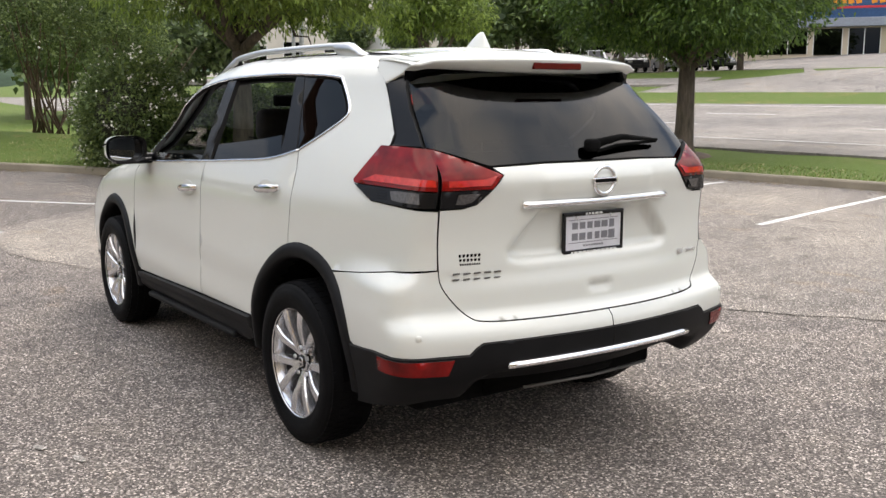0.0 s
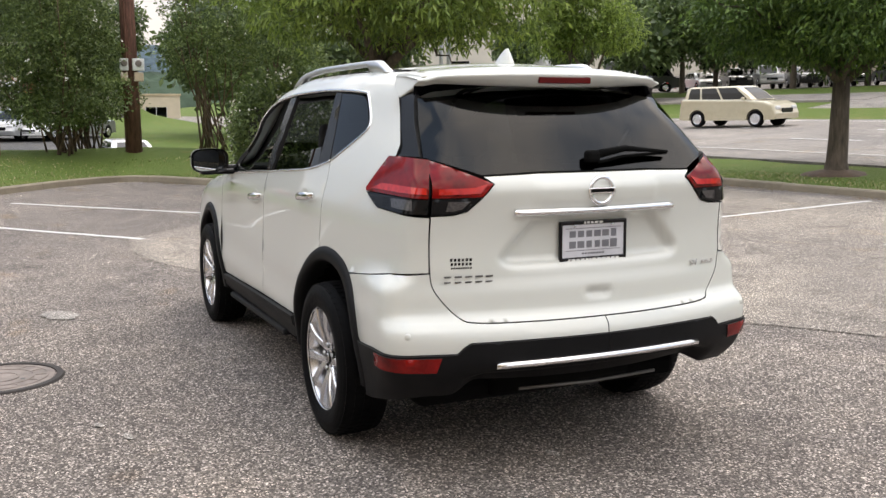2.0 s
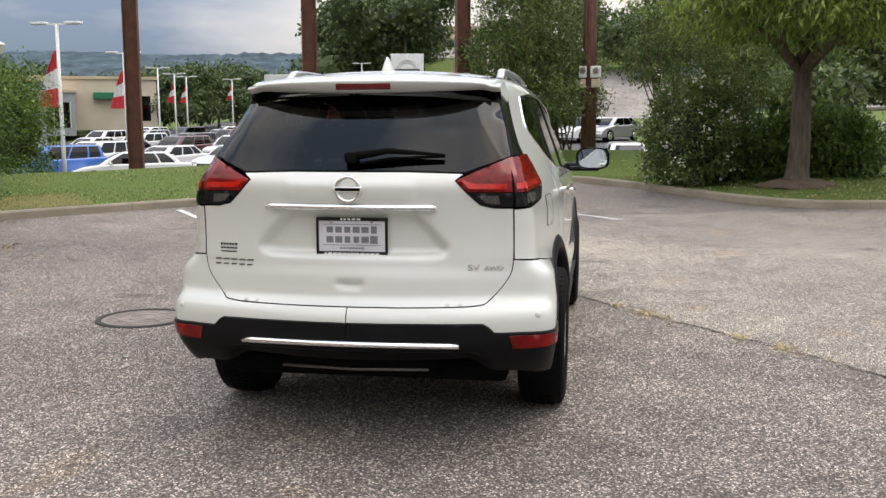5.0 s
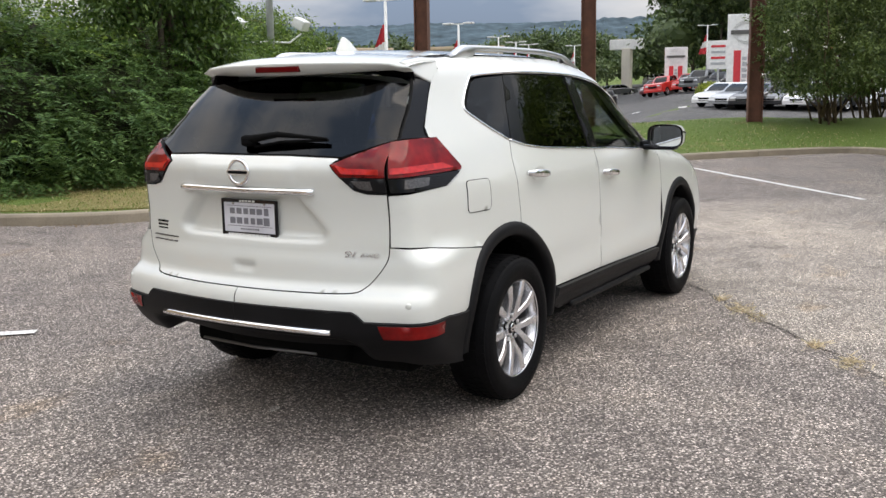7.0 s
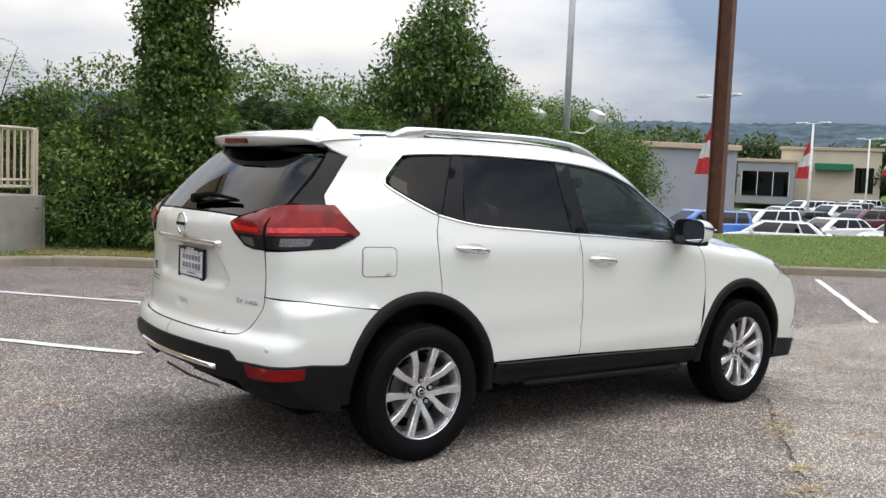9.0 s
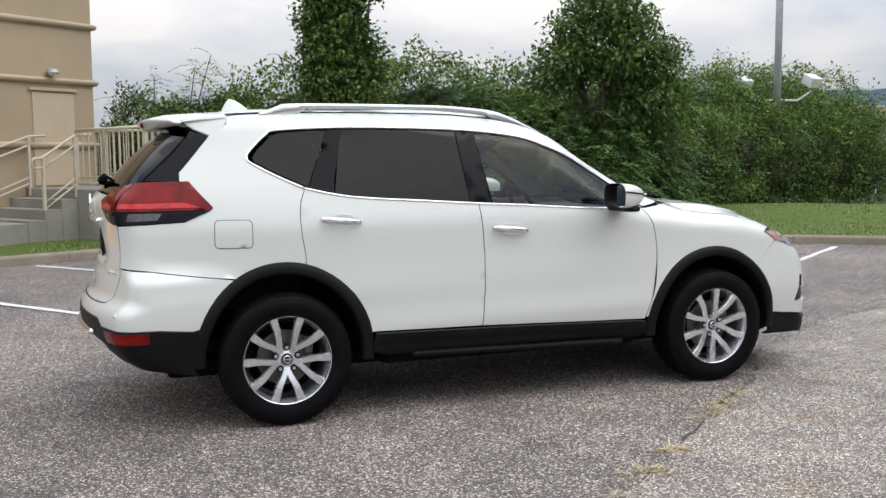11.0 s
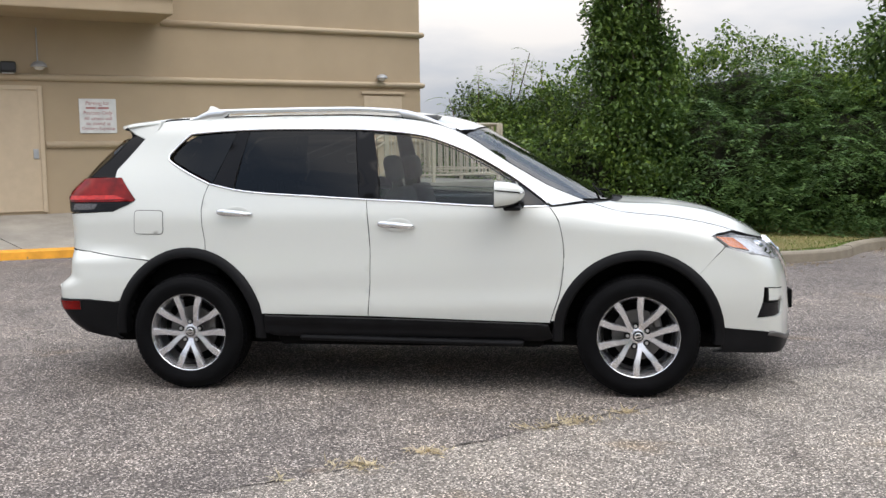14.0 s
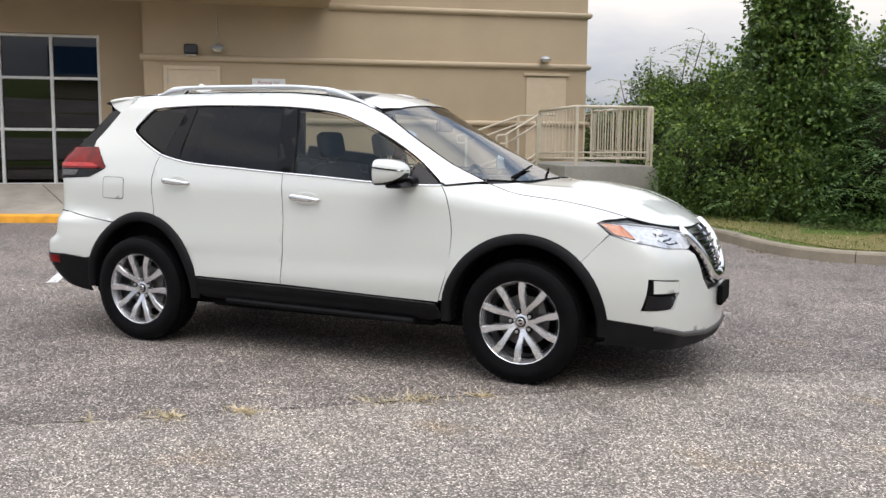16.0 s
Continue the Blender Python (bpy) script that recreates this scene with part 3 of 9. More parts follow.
def build_seam():
    r = random.Random(8)
    edge = [(x + r.gauss(0, 0.03), y + r.gauss(0, 0.03)) for x, y in resample(SEAM, 0.16)]
    poly = edge + [(7.2, 0.2), (8.6, -1.3), (9.3, -3.2), (9.6, -5.4), (9.9, -7.6), (8.8, -10.4), (3.0, -10.9), (-9.0, -11.2)]
    loop = poly
    g = np.array([(x, y) for x in np.arange(-9, 10, 1.5) for y in np.arange(-11, 1, 1.5)])
    g = g[inside(poly, g) & (edge_distance(poly, g) > 0.5)]
    v, f = triangulate([loop], g, lambda c: inside(loop, c))
    tagged(raw("worn_pavement", np.column_stack([v, np.full(len(v), 0.004)]), f, M["worn_asphalt"], smooth=True), "paler worn asphalt beyond the cracked seam", "pavement", kind="structure")
    verts, faces = [], []
    pts = np.array(resample(SEAM, 0.06))
    pts = pts[(pts[:, 0] > -3.2) & (pts[:, 0] < 5.2)]
    d = np.gradient(pts, axis=0)
    d /= np.hypot(*d.T)[:, None]
    for p, q in zip(pts, d):
        w, off = abs(r.gauss(0.0025, 0.003)) + 0.001, r.gauss(0, 0.009)
        for k in (-1, 1):
            verts.append((p[0] - q[1] * (off + k * w), p[1] + q[0] * (off + k * w), 0.0065))
    faces = [(2 * i, 2 * i + 2, 2 * i + 3, 2 * i + 1) for i in range(len(pts) - 1)]
    tagged(raw("asphalt_crack", verts, faces, plain("dirt_filled_crack", (0.06, 0.052, 0.045), 0.95, vary=0.4, scale=30)), "thin dirt-filled crack along the asphalt seam", "crack", kind="structure")


build_seam()


def build_manhole(x, y):
    m = tagged(new("manhole_cover"), "round rusty cast-iron manhole cover set in asphalt", "manhole cover")
    part("frame_ring", lathe_bm([(0.300, 0.004), (0.302, 0.011), (0.336, 0.011), (0.345, 0.002), (0.345, -0.03)], 56, "z"), plain("dark_iron_frame", (0.035, 0.03, 0.028), 0.8, 0.2), m, smooth=False)
    cover = part("cover", lathe_bm([(0.0, 0.008), (0.285, 0.008), (0.294, 0.006), (0.297, -0.01)], 56, "z"), M["iron"], m, "worn cast-iron cover with raised ribs")
    for r0 in (0.10, 0.18, 0.255):
        part("rib", lathe_bm([(r0 - 0.006, 0.006), (r0 - 0.005, 0.012), (r0 + 0.005, 0.012), (r0 + 0.006, 0.006)], 48, "z"), M["iron"], cover)
    for k in range(12):
        a = 2 * math.pi * k / 12
        part("rib", box_bm((0.058, 0.010, 0.005), (0.217 * math.cos(a), 0.217 * math.sin(a), 0.0095), turn=Matrix.Rotation(a, 4, "Z")), M["iron"], cover)
    for a in (0.6, 0.6 + math.pi):
        part("lift_hole", lathe_bm([(0.0, 0.0086), (0.014, 0.0086)], 14, "z"), M["black"], cover).location = (0.14 * math.cos(a), 0.14 * math.sin(a), 0)
    m.matrix_world = pose(x, y, 0.0, 0, 0, 25)


build_manhole(0.30, 2.27)


def ground_patch(label, x, y, rx, ry, turn, mat, seed, z=0.0075):
    """A thin uneven film of dirt or grit dried on the asphalt."""
    r = random.Random(seed)
    n = 34
    ring, k = [], [r.uniform(0.72, 1.2) for _ in range(n)]
    for i in range(n):
        a = 2 * math.pi * i / n
        q = (k[i] + k[i - 1] + k[(i + 1) % n]) / 3 * r.uniform(0.92, 1.08)
        u, v = rx * q * math.cos(a), ry * q * math.sin(a)
        ring.append((x + u * math.cos(turn) - v * math.sin(turn), y + u * math.sin(turn) + v * math.cos(turn), z))
    ob = raw("dirt_patch", [(x, y, z)] + ring, [(0, 1 + i, 1 + (i + 1) % n) for i in range(n)], mat)
    return tagged(ob, label, "stain", kind="structure")


PALE = asphalt_mat("dusty_asphalt", 0.46, 1.1, (1.0, 0.95, 0.89), 0.8)
MUD = concrete_mat("dried_mud", (0.115, 0.085, 0.062), 2)
ground_patch("pale dusty patch on the asphalt", 2.0, 1.87, 0.20, 0.13, 0.3, PALE, 1)
ground_patch("dried brown mud washed into the kerb corner", 11.25, -9.7, 0.75, 0.30, 0.9, MUD, 2)
ground_patch("dried brown mud washed into the kerb corner", 10.3, -8.4, 0.35, 0.20, 0.6, MUD, 3, 0.0085)
ground_patch("small pale chip in the asphalt", -2.05, 0.07, 0.045, 0.022, 0.2, PALE, 4)
ground_patch("small pale chip in the asphalt", -1.04, 1.72, 0.05, 0.02, 0.1, PALE, 5)
ground_patch("small pale chip in the asphalt", -0.81, 1.83, 0.04, 0.02, 0.4, PALE, 6)

# ---- building, landing, stairs ----
WALL_A, WALL_D, WALL_N = np.array([-2.02, 12.72]), np.array([-0.812, -0.583]), np.array([0.583, -0.812])
WALL_M = Matrix(((WALL_D[0], WALL_N[0], 0, WALL_A[0]), (WALL_D[1], WALL_N[1], 0, WALL_A[1]), (0, 0, 1, 0), (0, 0, 0, 1)))


def on_wall(ob):
    """Carry a thing built in wall terms (along, out, up) to its place."""
    ob.matrix_world = WALL_M
    return ob


def wall_box(bm, s0, s1, o0, o1, z0, z1, bevel=0.0):
    return box_bm((s1 - s0, o1 - o0, z1 - z0), ((s0 + s1) / 2, (o0 + o1) / 2, (z0 + z1) / 2), bevel, bm)


def flipped(bm):
    """Wall terms are left-handed: turn the faces over."""
    bmesh.ops.reverse_faces(bm, faces=bm.faces)
    return bm


def build_building():
    house = on_wall(tagged(new("office_building"), "tan stucco commercial building with moulded bands and a glazed front", "building"))
    bm = wall_box(None, 0, 8.36, -0.35, 0, -0.2, 7.2)
    part("wall", flipped(bm), M["stucco"], house, "tan stucco wall")
    bm = wall_box(None, 0, 0.35, -14, -0.351, -0.2, 7.2)
    part("wall", flipped(bm), M["stucco"], house)
    # the recessed glazed front beside the door: an opening framed by four wall pieces
    bm = wall_box(None, 8.36, 9.2, -1.05, -0.75, -0.2, 7.2)
    part("wall", flipped(bm), M["stucco"], house)
    part("wall", flipped(wall_box(None, 9.2, 16.0, -1.05, -0.75, -0.2, 0.42)), M["stucco"], house)
    part("wall", flipped(wall_box(None, 9.2, 16.0, -1.05, -0.75, 3.2, 7.2)), M["stucco"], house)
    part("wall", flipped(wall_box(None, 13.6, 16.0, -1.05, -0.75, 0.42, 3.2)), M["stucco"], house)
    bm = wall_box(None, 8.0, 8.359, -1.06, -0.352, -0.2, 7.2)
    part("wall", flipped(bm), M["stucco"], house)
    part("wall", flipped(wall_box(None, 16.0, 16.3, -14, -0.75, -0.2, 7.2)), M["stucco"], house)
    part("wall", flipped(wall_box(None, 0.35, 16.0, -14.3, -14, -0.2, 7.2)), M["stucco"], house)
    part("roof", flipped(wall_box(None, -0.1, 16.4, -14.4, 0.1, 7.2, 7.5)), M["stucco_trim"], house)
    # canopy block over the front
    part("canopy", flipped(wall_box(None, 5.1, 16.2, 0.002, 1.25, 3.72, 6.2, 0.02)), M["stucco"], house, "tan projecting canopy block")
    part("canopy_trim", flipped(wall_box(None, 5.04, 16.2, 0.003, 1.31, 3.98, 4.06, 0.02)), M["stucco_trim"], house)
    # rounded string courses, with their returns round the corner
    for z in (1.65, 2.76, 3.75, 4.75):
        s_end = 5.05 if z > 3.6 else (7.0 if z < 2 else 8.42)
        prof = [(0.0, -0.055), (0.045, -0.05), (0.07, -0.02), (0.075, 0.02), (0.05, 0.05), (0.0, 0.06)]
        bm = bmesh.new()
        rows = []
        for s, kx in ((s_end, 0), (0.0, 1)):
            rows.append([bm.verts.new((s - kx * o, o, z + dz)) for o, dz in prof])
        rows.append([bm.verts.new((-o, -6.0, z + dz)) for o, dz in prof])
        for r0, r1 in zip(rows, rows[1:]):
            for k in range(len(prof) - 1):
                bm.faces.new((r0[k], r1[k], r1[k + 1], r0[k + 1]))
        bm.faces.new(rows[0])
        part("string_course", flipped(bm), M["stucco_trim"], house, smooth=True)
    part("string_course", flipped(wall_box(None, 8.06, 8.42, 0.002, 0.07, 1.60, 1.71, 0.02)), M["stucco_trim"], house)
    # steel door
    d = part("door", flipped(wall_box(None, 7.10, 7.95, 0.004, 0.03, 0.545, 2.55, 0.006)), M["door_tan"], house, "plain tan painted steel door")
    fr = wall_box(None, 7.95, 8.02, 0.003, 0.05, 0.53, 2.62, 0.006)
    wall_box(fr, 7.03, 7.10, 0.003, 0.05, 0.53, 2.62, 0.006)
    wall_box(fr, 7.10, 7.95, 0.003, 0.05, 2.55, 2.62, 0.006)
    part("door_frame", flipped(fr), M["door_tan"], house)
    part("handle", flipped(wall_box(None, 7.13, 7.21, 0.031, 0.05, 1.42, 1.58, 0.004)), M["grey_steel"], d, "grey keypad lock plate")
    for z in (0.75, 1.5, 2.3):
        part("hinge", flipped(wall_box(None, 7.94, 7.965, 0.03, 0.058, z, z + 0.1, 0.004)), M["grey_steel"], d)
    # blind service door over the landing
    p = part("door", flipped(wall_box(None, 0.42, 1.23, 0.004, 0.02, 0.96, 2.55, 0.004)), M["door_tan"], house, "blind tan service door")
    part("door_lintel", flipped(wall_box(None, 0.36, 1.29, 0.004, 0.05, 2.58, 2.63, 0.01)), M["stucco_trim"], house)
    # window wall
    win = part("window", flipped(wall_box(None, 9.2, 13.6, -0.93, -0.90, 0.42, 3.2)), glass("dark_window_glass", (0.03, 0.035, 0.045), 1.7), house, "dark blue reflecting glass")
    for s in (9.23, 10.06, 10.95, 11.85, 12.75, 13.57):
        part("window_frame", flipped(wall_box(None, s - 0.028, s + 0.028, -0.95, -0.83, 0.42, 3.2, 0.005)), M["white_steel"], win, "white aluminium mullion")
    for z in (0.45, 1.46, 2.40, 3.17):
        part("window_frame", flipped(wall_box(None, 9.2, 13.6, -0.945, -0.84, z - 0.025, z + 0.025, 0.005)), M["white_steel"], win)
    part("floor", flipped(wall_box(None, 0.35, 16, -14, -1.05, 0.30, 0.45)), M["walk"], house)
    return house


build_building()


def wall_lamp(s, z, kind):
    lamp = on_wall(tagged(new("wall_lamp"), {"box": "dark bronze box floodlight on the stucco wall", "dome": "grey dome floodlight with conduit on the stucco wall",
                                             "small": "small grey dome wall light under the band"}[kind], "wall lamp"))
    if kind == "box":
        bm = box_bm((0.24, 0.20, 0.17), (s, 0.12, z), 0.03, turn=Matrix.Rotation(radians(8), 4, "X"))
        part("body", flipped(bm), M["black"], lamp, smooth=False)
        part("lens", flipped(wall_box(None, s - 0.09, s + 0.09, 0.08, 0.18, z - 0.098, z - 0.088)), M["white_steel"], lamp)
    else:
        k = 1.0 if kind == "dome" else 0.85
        bm = lathe_bm([(0.0, 0.075 * k), (0.05 * k, 0.07 * k), (0.10 * k, 0.04 * k), (0.125 * k, 0.0), (0.13 * k, -0.02), (0.0, -0.02)], 24, "z")
        bmesh.ops.translate(bm, vec=(s, 0.13 * k, z), verts=bm.verts)
        part("hood", flipped(bm), M["grey_steel"], lamp, smooth=True)
        bm = lathe_bm([(0.0, -0.075 * k), (0.06 * k, -0.06 * k), (0.09 * k, -0.021)], 20, "z")
        bmesh.ops.translate(bm, vec=(s, 0.13 * k, z), verts=bm.verts)
        part("lens", flipped(bm), M["white_steel"], lamp, smooth=True)
        part("bracket", flipped(wall_box(None, s - 0.05, s + 0.05, 0.003, 0.06, z - 0.05, z + 0.05, 0.01)), M["grey_steel"], lamp)
        if kind == "dome":
            part("conduit", flipped(tube_bm([(s + 0.01, 0.03, z + 0.05), (s + 0.01, 0.03, z + 0.62)], 0.011, 8)), M["grey_steel"], lamp)
    return lamp


wall_lamp(7.53, 2.90, "box"), wall_lamp(7.06, 2.94, "dome"), wall_lamp(0.88, 2.90, "small")


def build_sign():
    sign = on_wall(tagged(new("parking_sign"), "white notice board with red lettering on the wall", "sign"))
    part("board", flipped(wall_box(None, 5.86, 6.46, 0.004, 0.022, 1.84, 2.42, 0.004)), M["white_steel"], sign)
    ink = plain("notice_ink", (0.40, 0.14, 0.13), 0.7)
    for body, z, size in (("Parking for", 2.345, 0.088), ("", 2.265, 0), ("Patrons Only", 2.180, 0.088), ("All others will", 2.085, 0.080), ("be towed at", 2.000, 0.080), ("Owners Expense", 1.918, 0.078)):
        if not body:
            for s0, s1 in ((5.98, 6.16), (6.19, 6.35)):
                part("lettering", flipped(wall_box(None, s0, s1, 0.0225, 0.0245, z - 0.014, z + 0.014)), ink, sign)
            continue
        cu = bpy.data.curves.new("lettering", "FONT")
        cu.body, cu.size, cu.extrude, cu.align_x, cu.align_y = body, size, 0.001, "CENTER", "CENTER"
        tmp = new("tmp_text", cu)
        me = bpy.data.meshes.new_from_object(tmp.evaluated_get(bpy.context.evaluated_depsgraph_get()))
        bpy.data.objects.remove(tmp)
        me.transform(Matrix(((-1, 0, 0, 6.16), (0, 0, 1, 0.0238), (0, 1, 0, z), (0, 0, 0, 1))))
        me.materials.clear()
        mesh_object("lettering", me, ink, sign)
    return sign


build_sign()


def build_sidewalk():
    """Concrete walk that climbs from the yellow kerb to the door."""
    holder = tagged(new("sidewalk"), "pale concrete sidewalk slabs at the building", "sidewalk", kind="structure")
    inner = lambda s: WALL_A + WALL_D * s
    kerb0, kerb1 = np.array([-5.33, 7.08]), np.array([-15.68, 1.71])
    for i in range(7):
        a, b = i / 7 + 0.001, (i + 1) / 7 - 0.001
        q = [kerb0 + (kerb1 - kerb0) * a, kerb0 + (kerb1 - kerb0) * b]
        s0 = 6.65 + i * 1.75
        w = [inner(s0 + 0.01), inner(s0 + 1.74)]
        zs = (0.13, 0.13, 0.50, 0.50)
        top = [(*p, z) for p, z in zip((q[0], q[1], w[1], w[0]), zs)]
        verts = top + [(x, y, z - 0.25) for x, y, z in top]
        raw("slab", verts, [(3, 2, 1, 0), (0, 1, 5, 4), (1, 2, 6, 5), (2, 3, 7, 6), (3, 0, 4, 7)], M["walk"], holder)


build_sidewalk()


def build_landing():
    base = on_wall(tagged(new("concrete_landing"), "stained grey concrete landing with steps beside the building", "landing"))
    bm = wall_box(None, -0.2, 1.42, 0.004, 2.92, -0.2, 0.93, 0.015)
    part("platform", flipped(bm), M["concrete"], base)
    part("platform", flipped(prism_bm([(-0.004, 0.0), (-0.204, 2.92), (-0.26, 2.92), (-0.30, 0.3), (-0.9, -1.6), (-1.4, -3.6), (-0.004, -3.6)], -0.2, 0.925)), M["concrete"], base)
    for i in range(3):
        part("step", flipped(wall_box(None, 1.424 + i * 0.3, 1.724 + i * 0.3, 0.004, 1.42, -0.2, 0.93 - 0.155 * (i + 1), 0.01)), M["concrete"], base)
    part("platform", flipped(wall_box(None, 2.328, 3.9, 0.004, 1.42, -0.2, 0.43, 0.01)), M["concrete"], base)
    # narrow drain stains down the wall face
    stain = plain("dark_moss_stain", (0.035, 0.035, 0.03), 0.95, vary=0.4, scale=20)
    for o, w in ((0.6, 0.10), (1.2, 0.07), (1.9, 0.10), (2.5, 0.06)):
        face = -0.30 + 0.04 * (o - 0.3) / 2.62
        part("stain", flipped(wall_box(None, face - 0.004, face + 0.01, o, o + w, 0.1, 0.9)), stain, base)
    return base


build_landing()


def rail_run(name, posts, label):
    """A steel guard rail: posts (s, o, z), two rails and upright bars."""
    r = on_wall(tagged(new(name), label, "railing"))
    for p in posts:
        part("post", flipped(wall_box(None, p[0] - 0.025, p[0] + 0.025, p[1] - 0.025, p[1] + 0.025, p[2] - 0.03, p[2] + 0.98, 0.004)), M["rail"], r)
    for a, b in zip(posts, posts[1:]):
        A, B = Vector(a), Vector(b)
        for h, rad in ((0.98, 0.025), (0.12, 0.018), (0.22, 0.014)):
            part("rail", flipped(tube_bm([A + Vector((0, 0, h)), B + Vector((0, 0, h))], rad, 8)), M["rail"], r, smooth=True)
        n = max(2, int((B - A).length / 0.125))
        for i in range(1, n):
            q = A.lerp(B, i / n)
            part("bar", flipped(wall_box(None, q.x - 0.009, q.x + 0.009, q.y - 0.009, q.y + 0.009, q.z + 0.12, q.z + 0.97)), M["rail"], r)
    return r


rail_run("guard_rail", [(-0.14, 2.84, 0.93), (-0.14, 1.4, 0.93), (-0.14, 0.1, 0.93), (-0.75, -1.6, 0.93), (-1.2, -3.4, 0.93)], "beige steel guard rail with upright bars on the landing")
rail_run("guard_rail", [(-0.08, 2.84, 0.93), (1.20, 2.84, 0.93), (1.38, 1.38, 0.89)], "beige steel guard rail with upright bars on the landing")
for o, far in ((0.14, 0.45), (1.38, 0.0)):
    hr = on_wall(tagged(new("hand_rail"), "sloping beige steel hand rail beside the steps", "railing"))
    part("rail", flipped(tube_bm([(1.10, o, 1.81), (1.40, o, 1.80), (2.02 + far, o, 1.43), (2.16 + far, o, 1.42), (2.19 + far, o, 1.38), (2.19 + far, o, 1.30), (2.14 + far, o, 1.27), (1.98 + far, o, 1.28)], 0.021, 8)), M["rail"], hr, smooth=True)
    part("rail", flipped(tube_bm([(1.38, o, 1.66), (1.98 + far, o, 1.28)], 0.018, 8)), M["rail"], hr, smooth=True)
    for h in (0.14, 0.24):
        part("rail", flipped(tube_bm([(1.40, o, 0.88 + h), (1.98 + far, o, 0.50 + h)], 0.016, 8)), M["rail"], hr, smooth=True)
    for s, z0, z1 in ((1.42, 0.80, 1.79), (2.00 + far, 0.34, 1.44)):
        part("post", flipped(wall_box(None, s - 0.022, s + 0.022, o - 0.022, o + 0.022, z0, z1)), M["rail"], hr)

# ---- the white car ----
# Its skin is one rounded solid: a side, a top, a rear and a front surface blended along their meeting edges.
# x runs to its nose, y to its left, z up; the axles stand at x = -1.3525 and 1.3525.
AXLE, HUB_Z = 1.3525, 0.355

side_w = curve_fn([(0.15, 0.825), (0.30, 0.852), (0.42, 0.868), (0.50, 0.880), (0.58, 0.886), (0.66, 0.884), (0.74, 0.875), (0.84, 0.866), (0.95, 0.862), (1.03, 0.860), (1.08, 0.853), (1.13, 0.838), (1.20, 0.815),
                   (1.40, 0.745), (1.57, 0.682), (1.66, 0.645), (1.80, 0.57)])
top_c = curve_fn([(-2.3, 1.585), (-2.0, 1.648), (-1.7, 1.685), (-1.3, 1.705), (-0.8, 1.712), (-0.4, 1.714), (-0.1, 1.701), (0.2, 1.661), (0.38, 1.608), (0.6, 1.485), (0.9, 1.31), (1.12, 1.185), (1.24, 1.135), (1.32, 1.128),
                  (1.5, 1.118), (1.75, 1.080), (1.95, 1.025), (2.08, 0.965), (2.16, 0.91), (2.22, 0.85), (2.40, 0.60)])
top_crown = curve_fn([(-2.2, 0.05), (-1.6, 0.055), (-0.5, 0.067), (0.1, 0.087), (0.3, 0.118), (0.5, 0.155), (0.8, 0.145), (1.05, 0.09), (1.25, 0.055), (1.6, 0.065), (2.0, 0.09), (2.2, 0.11)])
rear_c = curve_fn([(0.12, -1.85), (0.22, -2.00), (0.30, -2.14), (0.38, -2.26), (0.45, -2.325), (0.52, -2.355), (0.60, -2.362), (0.645, -2.352), (0.675, -2.315), (0.70, -2.29), (0.78, -2.284), (0.84, -2.268), (0.95, -2.262), (1.08, -2.272), (1.17, -2.285),
                   (1.215, -2.268), (1.26, -2.222), (1.34, -2.148), (1.42, -2.072), (1.54, -1.935), (1.62, -1.815), (1.72, -1.62)])
front_c = curve_fn([(0.10, 2.12), (0.16, 2.24), (0.22, 2.305), (0.30, 2.33), (0.42, 2.33), (0.55, 2.322), (0.68, 2.305), (0.78, 2.275), (0.86, 2.225), (0.92, 2.16), (1.0, 2.04), (1.2, 1.7)])


def slope(f, q):
    return (f(q + 0.01) - f(q - 0.01)) / 0.02


def skin(x, y, z):
    """Below 0 inside the car, above 0 outside."""
    y = np.abs(y)
    tr = np.clip((-x - 0.9) / 1.3, 0, 2)
    tf = np.clip((x - 0.95) / 1.35, 0, 2)
    low = 1 - smoothstep(0.78, 0.87, z)
    low = low * smoothstep(-1.50, -2.0, x)
    taper = (0.10 * (1 - low) + 0.012 * low) * tr ** 1.5 + 0.035 * tr * smoothstep(1.2, 1.5, z) + 0.095 * tf ** 2.2
    w = side_w(z) - taper
    a = (y - w) / np.sqrt(1 + slope(side_w, z) ** 2)
    crown = top_crown(x)
    b = (z - top_c(x) + crown * (y / 0.66) ** 2.2) / np.sqrt(1 + slope(top_c, x) ** 2)
    c = (rear_c(z) + 0.20 * y ** 2 + 0.03 * y ** 2 * (1 - smoothstep(0.78, 0.87, z)) - x) / np.sqrt(1 + slope(rear_c, z) ** 2)
    d = (x - front_c(z) + 0.30 * y ** 2) / np.sqrt(1 + slope(front_c, z) ** 2)
    r = 0.075
    u = np.stack([a, b, c, d])
    m = u.max(0)
    round_ = np.sqrt((np.clip(u + r, 0, None) ** 2).sum(0)) - r
    return np.where(m > -r, round_, m)


def seek(fn, lo, hi, n=34):
    """The place along a ray at which the skin is crossed: fn(lo) inside, fn(hi) outside."""
    lo, hi = lo.astype(float).copy(), hi.astype(float).copy()
    for _ in range(n):
        m = (lo + hi) / 2
        out = fn(m) > 0
        hi = np.where(out, m, hi)
        lo = np.where(out, lo, m)
    return (lo + hi) / 2


def lift_side(u, v):
    u, v = np.asarray(u, float), np.asarray(v, float)
    y = seek(lambda q: skin(u, q, v), np.zeros(u.shape), np.full(u.shape, 1.2))
    return np.stack([u, y, v], -1)


def lift_top(u, v):
    u, v = np.asarray(u, float), np.asarray(v, float)
    z = seek(lambda q: skin(u, v, q), np.full(u.shape, 0.75), np.full(u.shape, 2.0))
    return np.stack([u, v, z], -1)


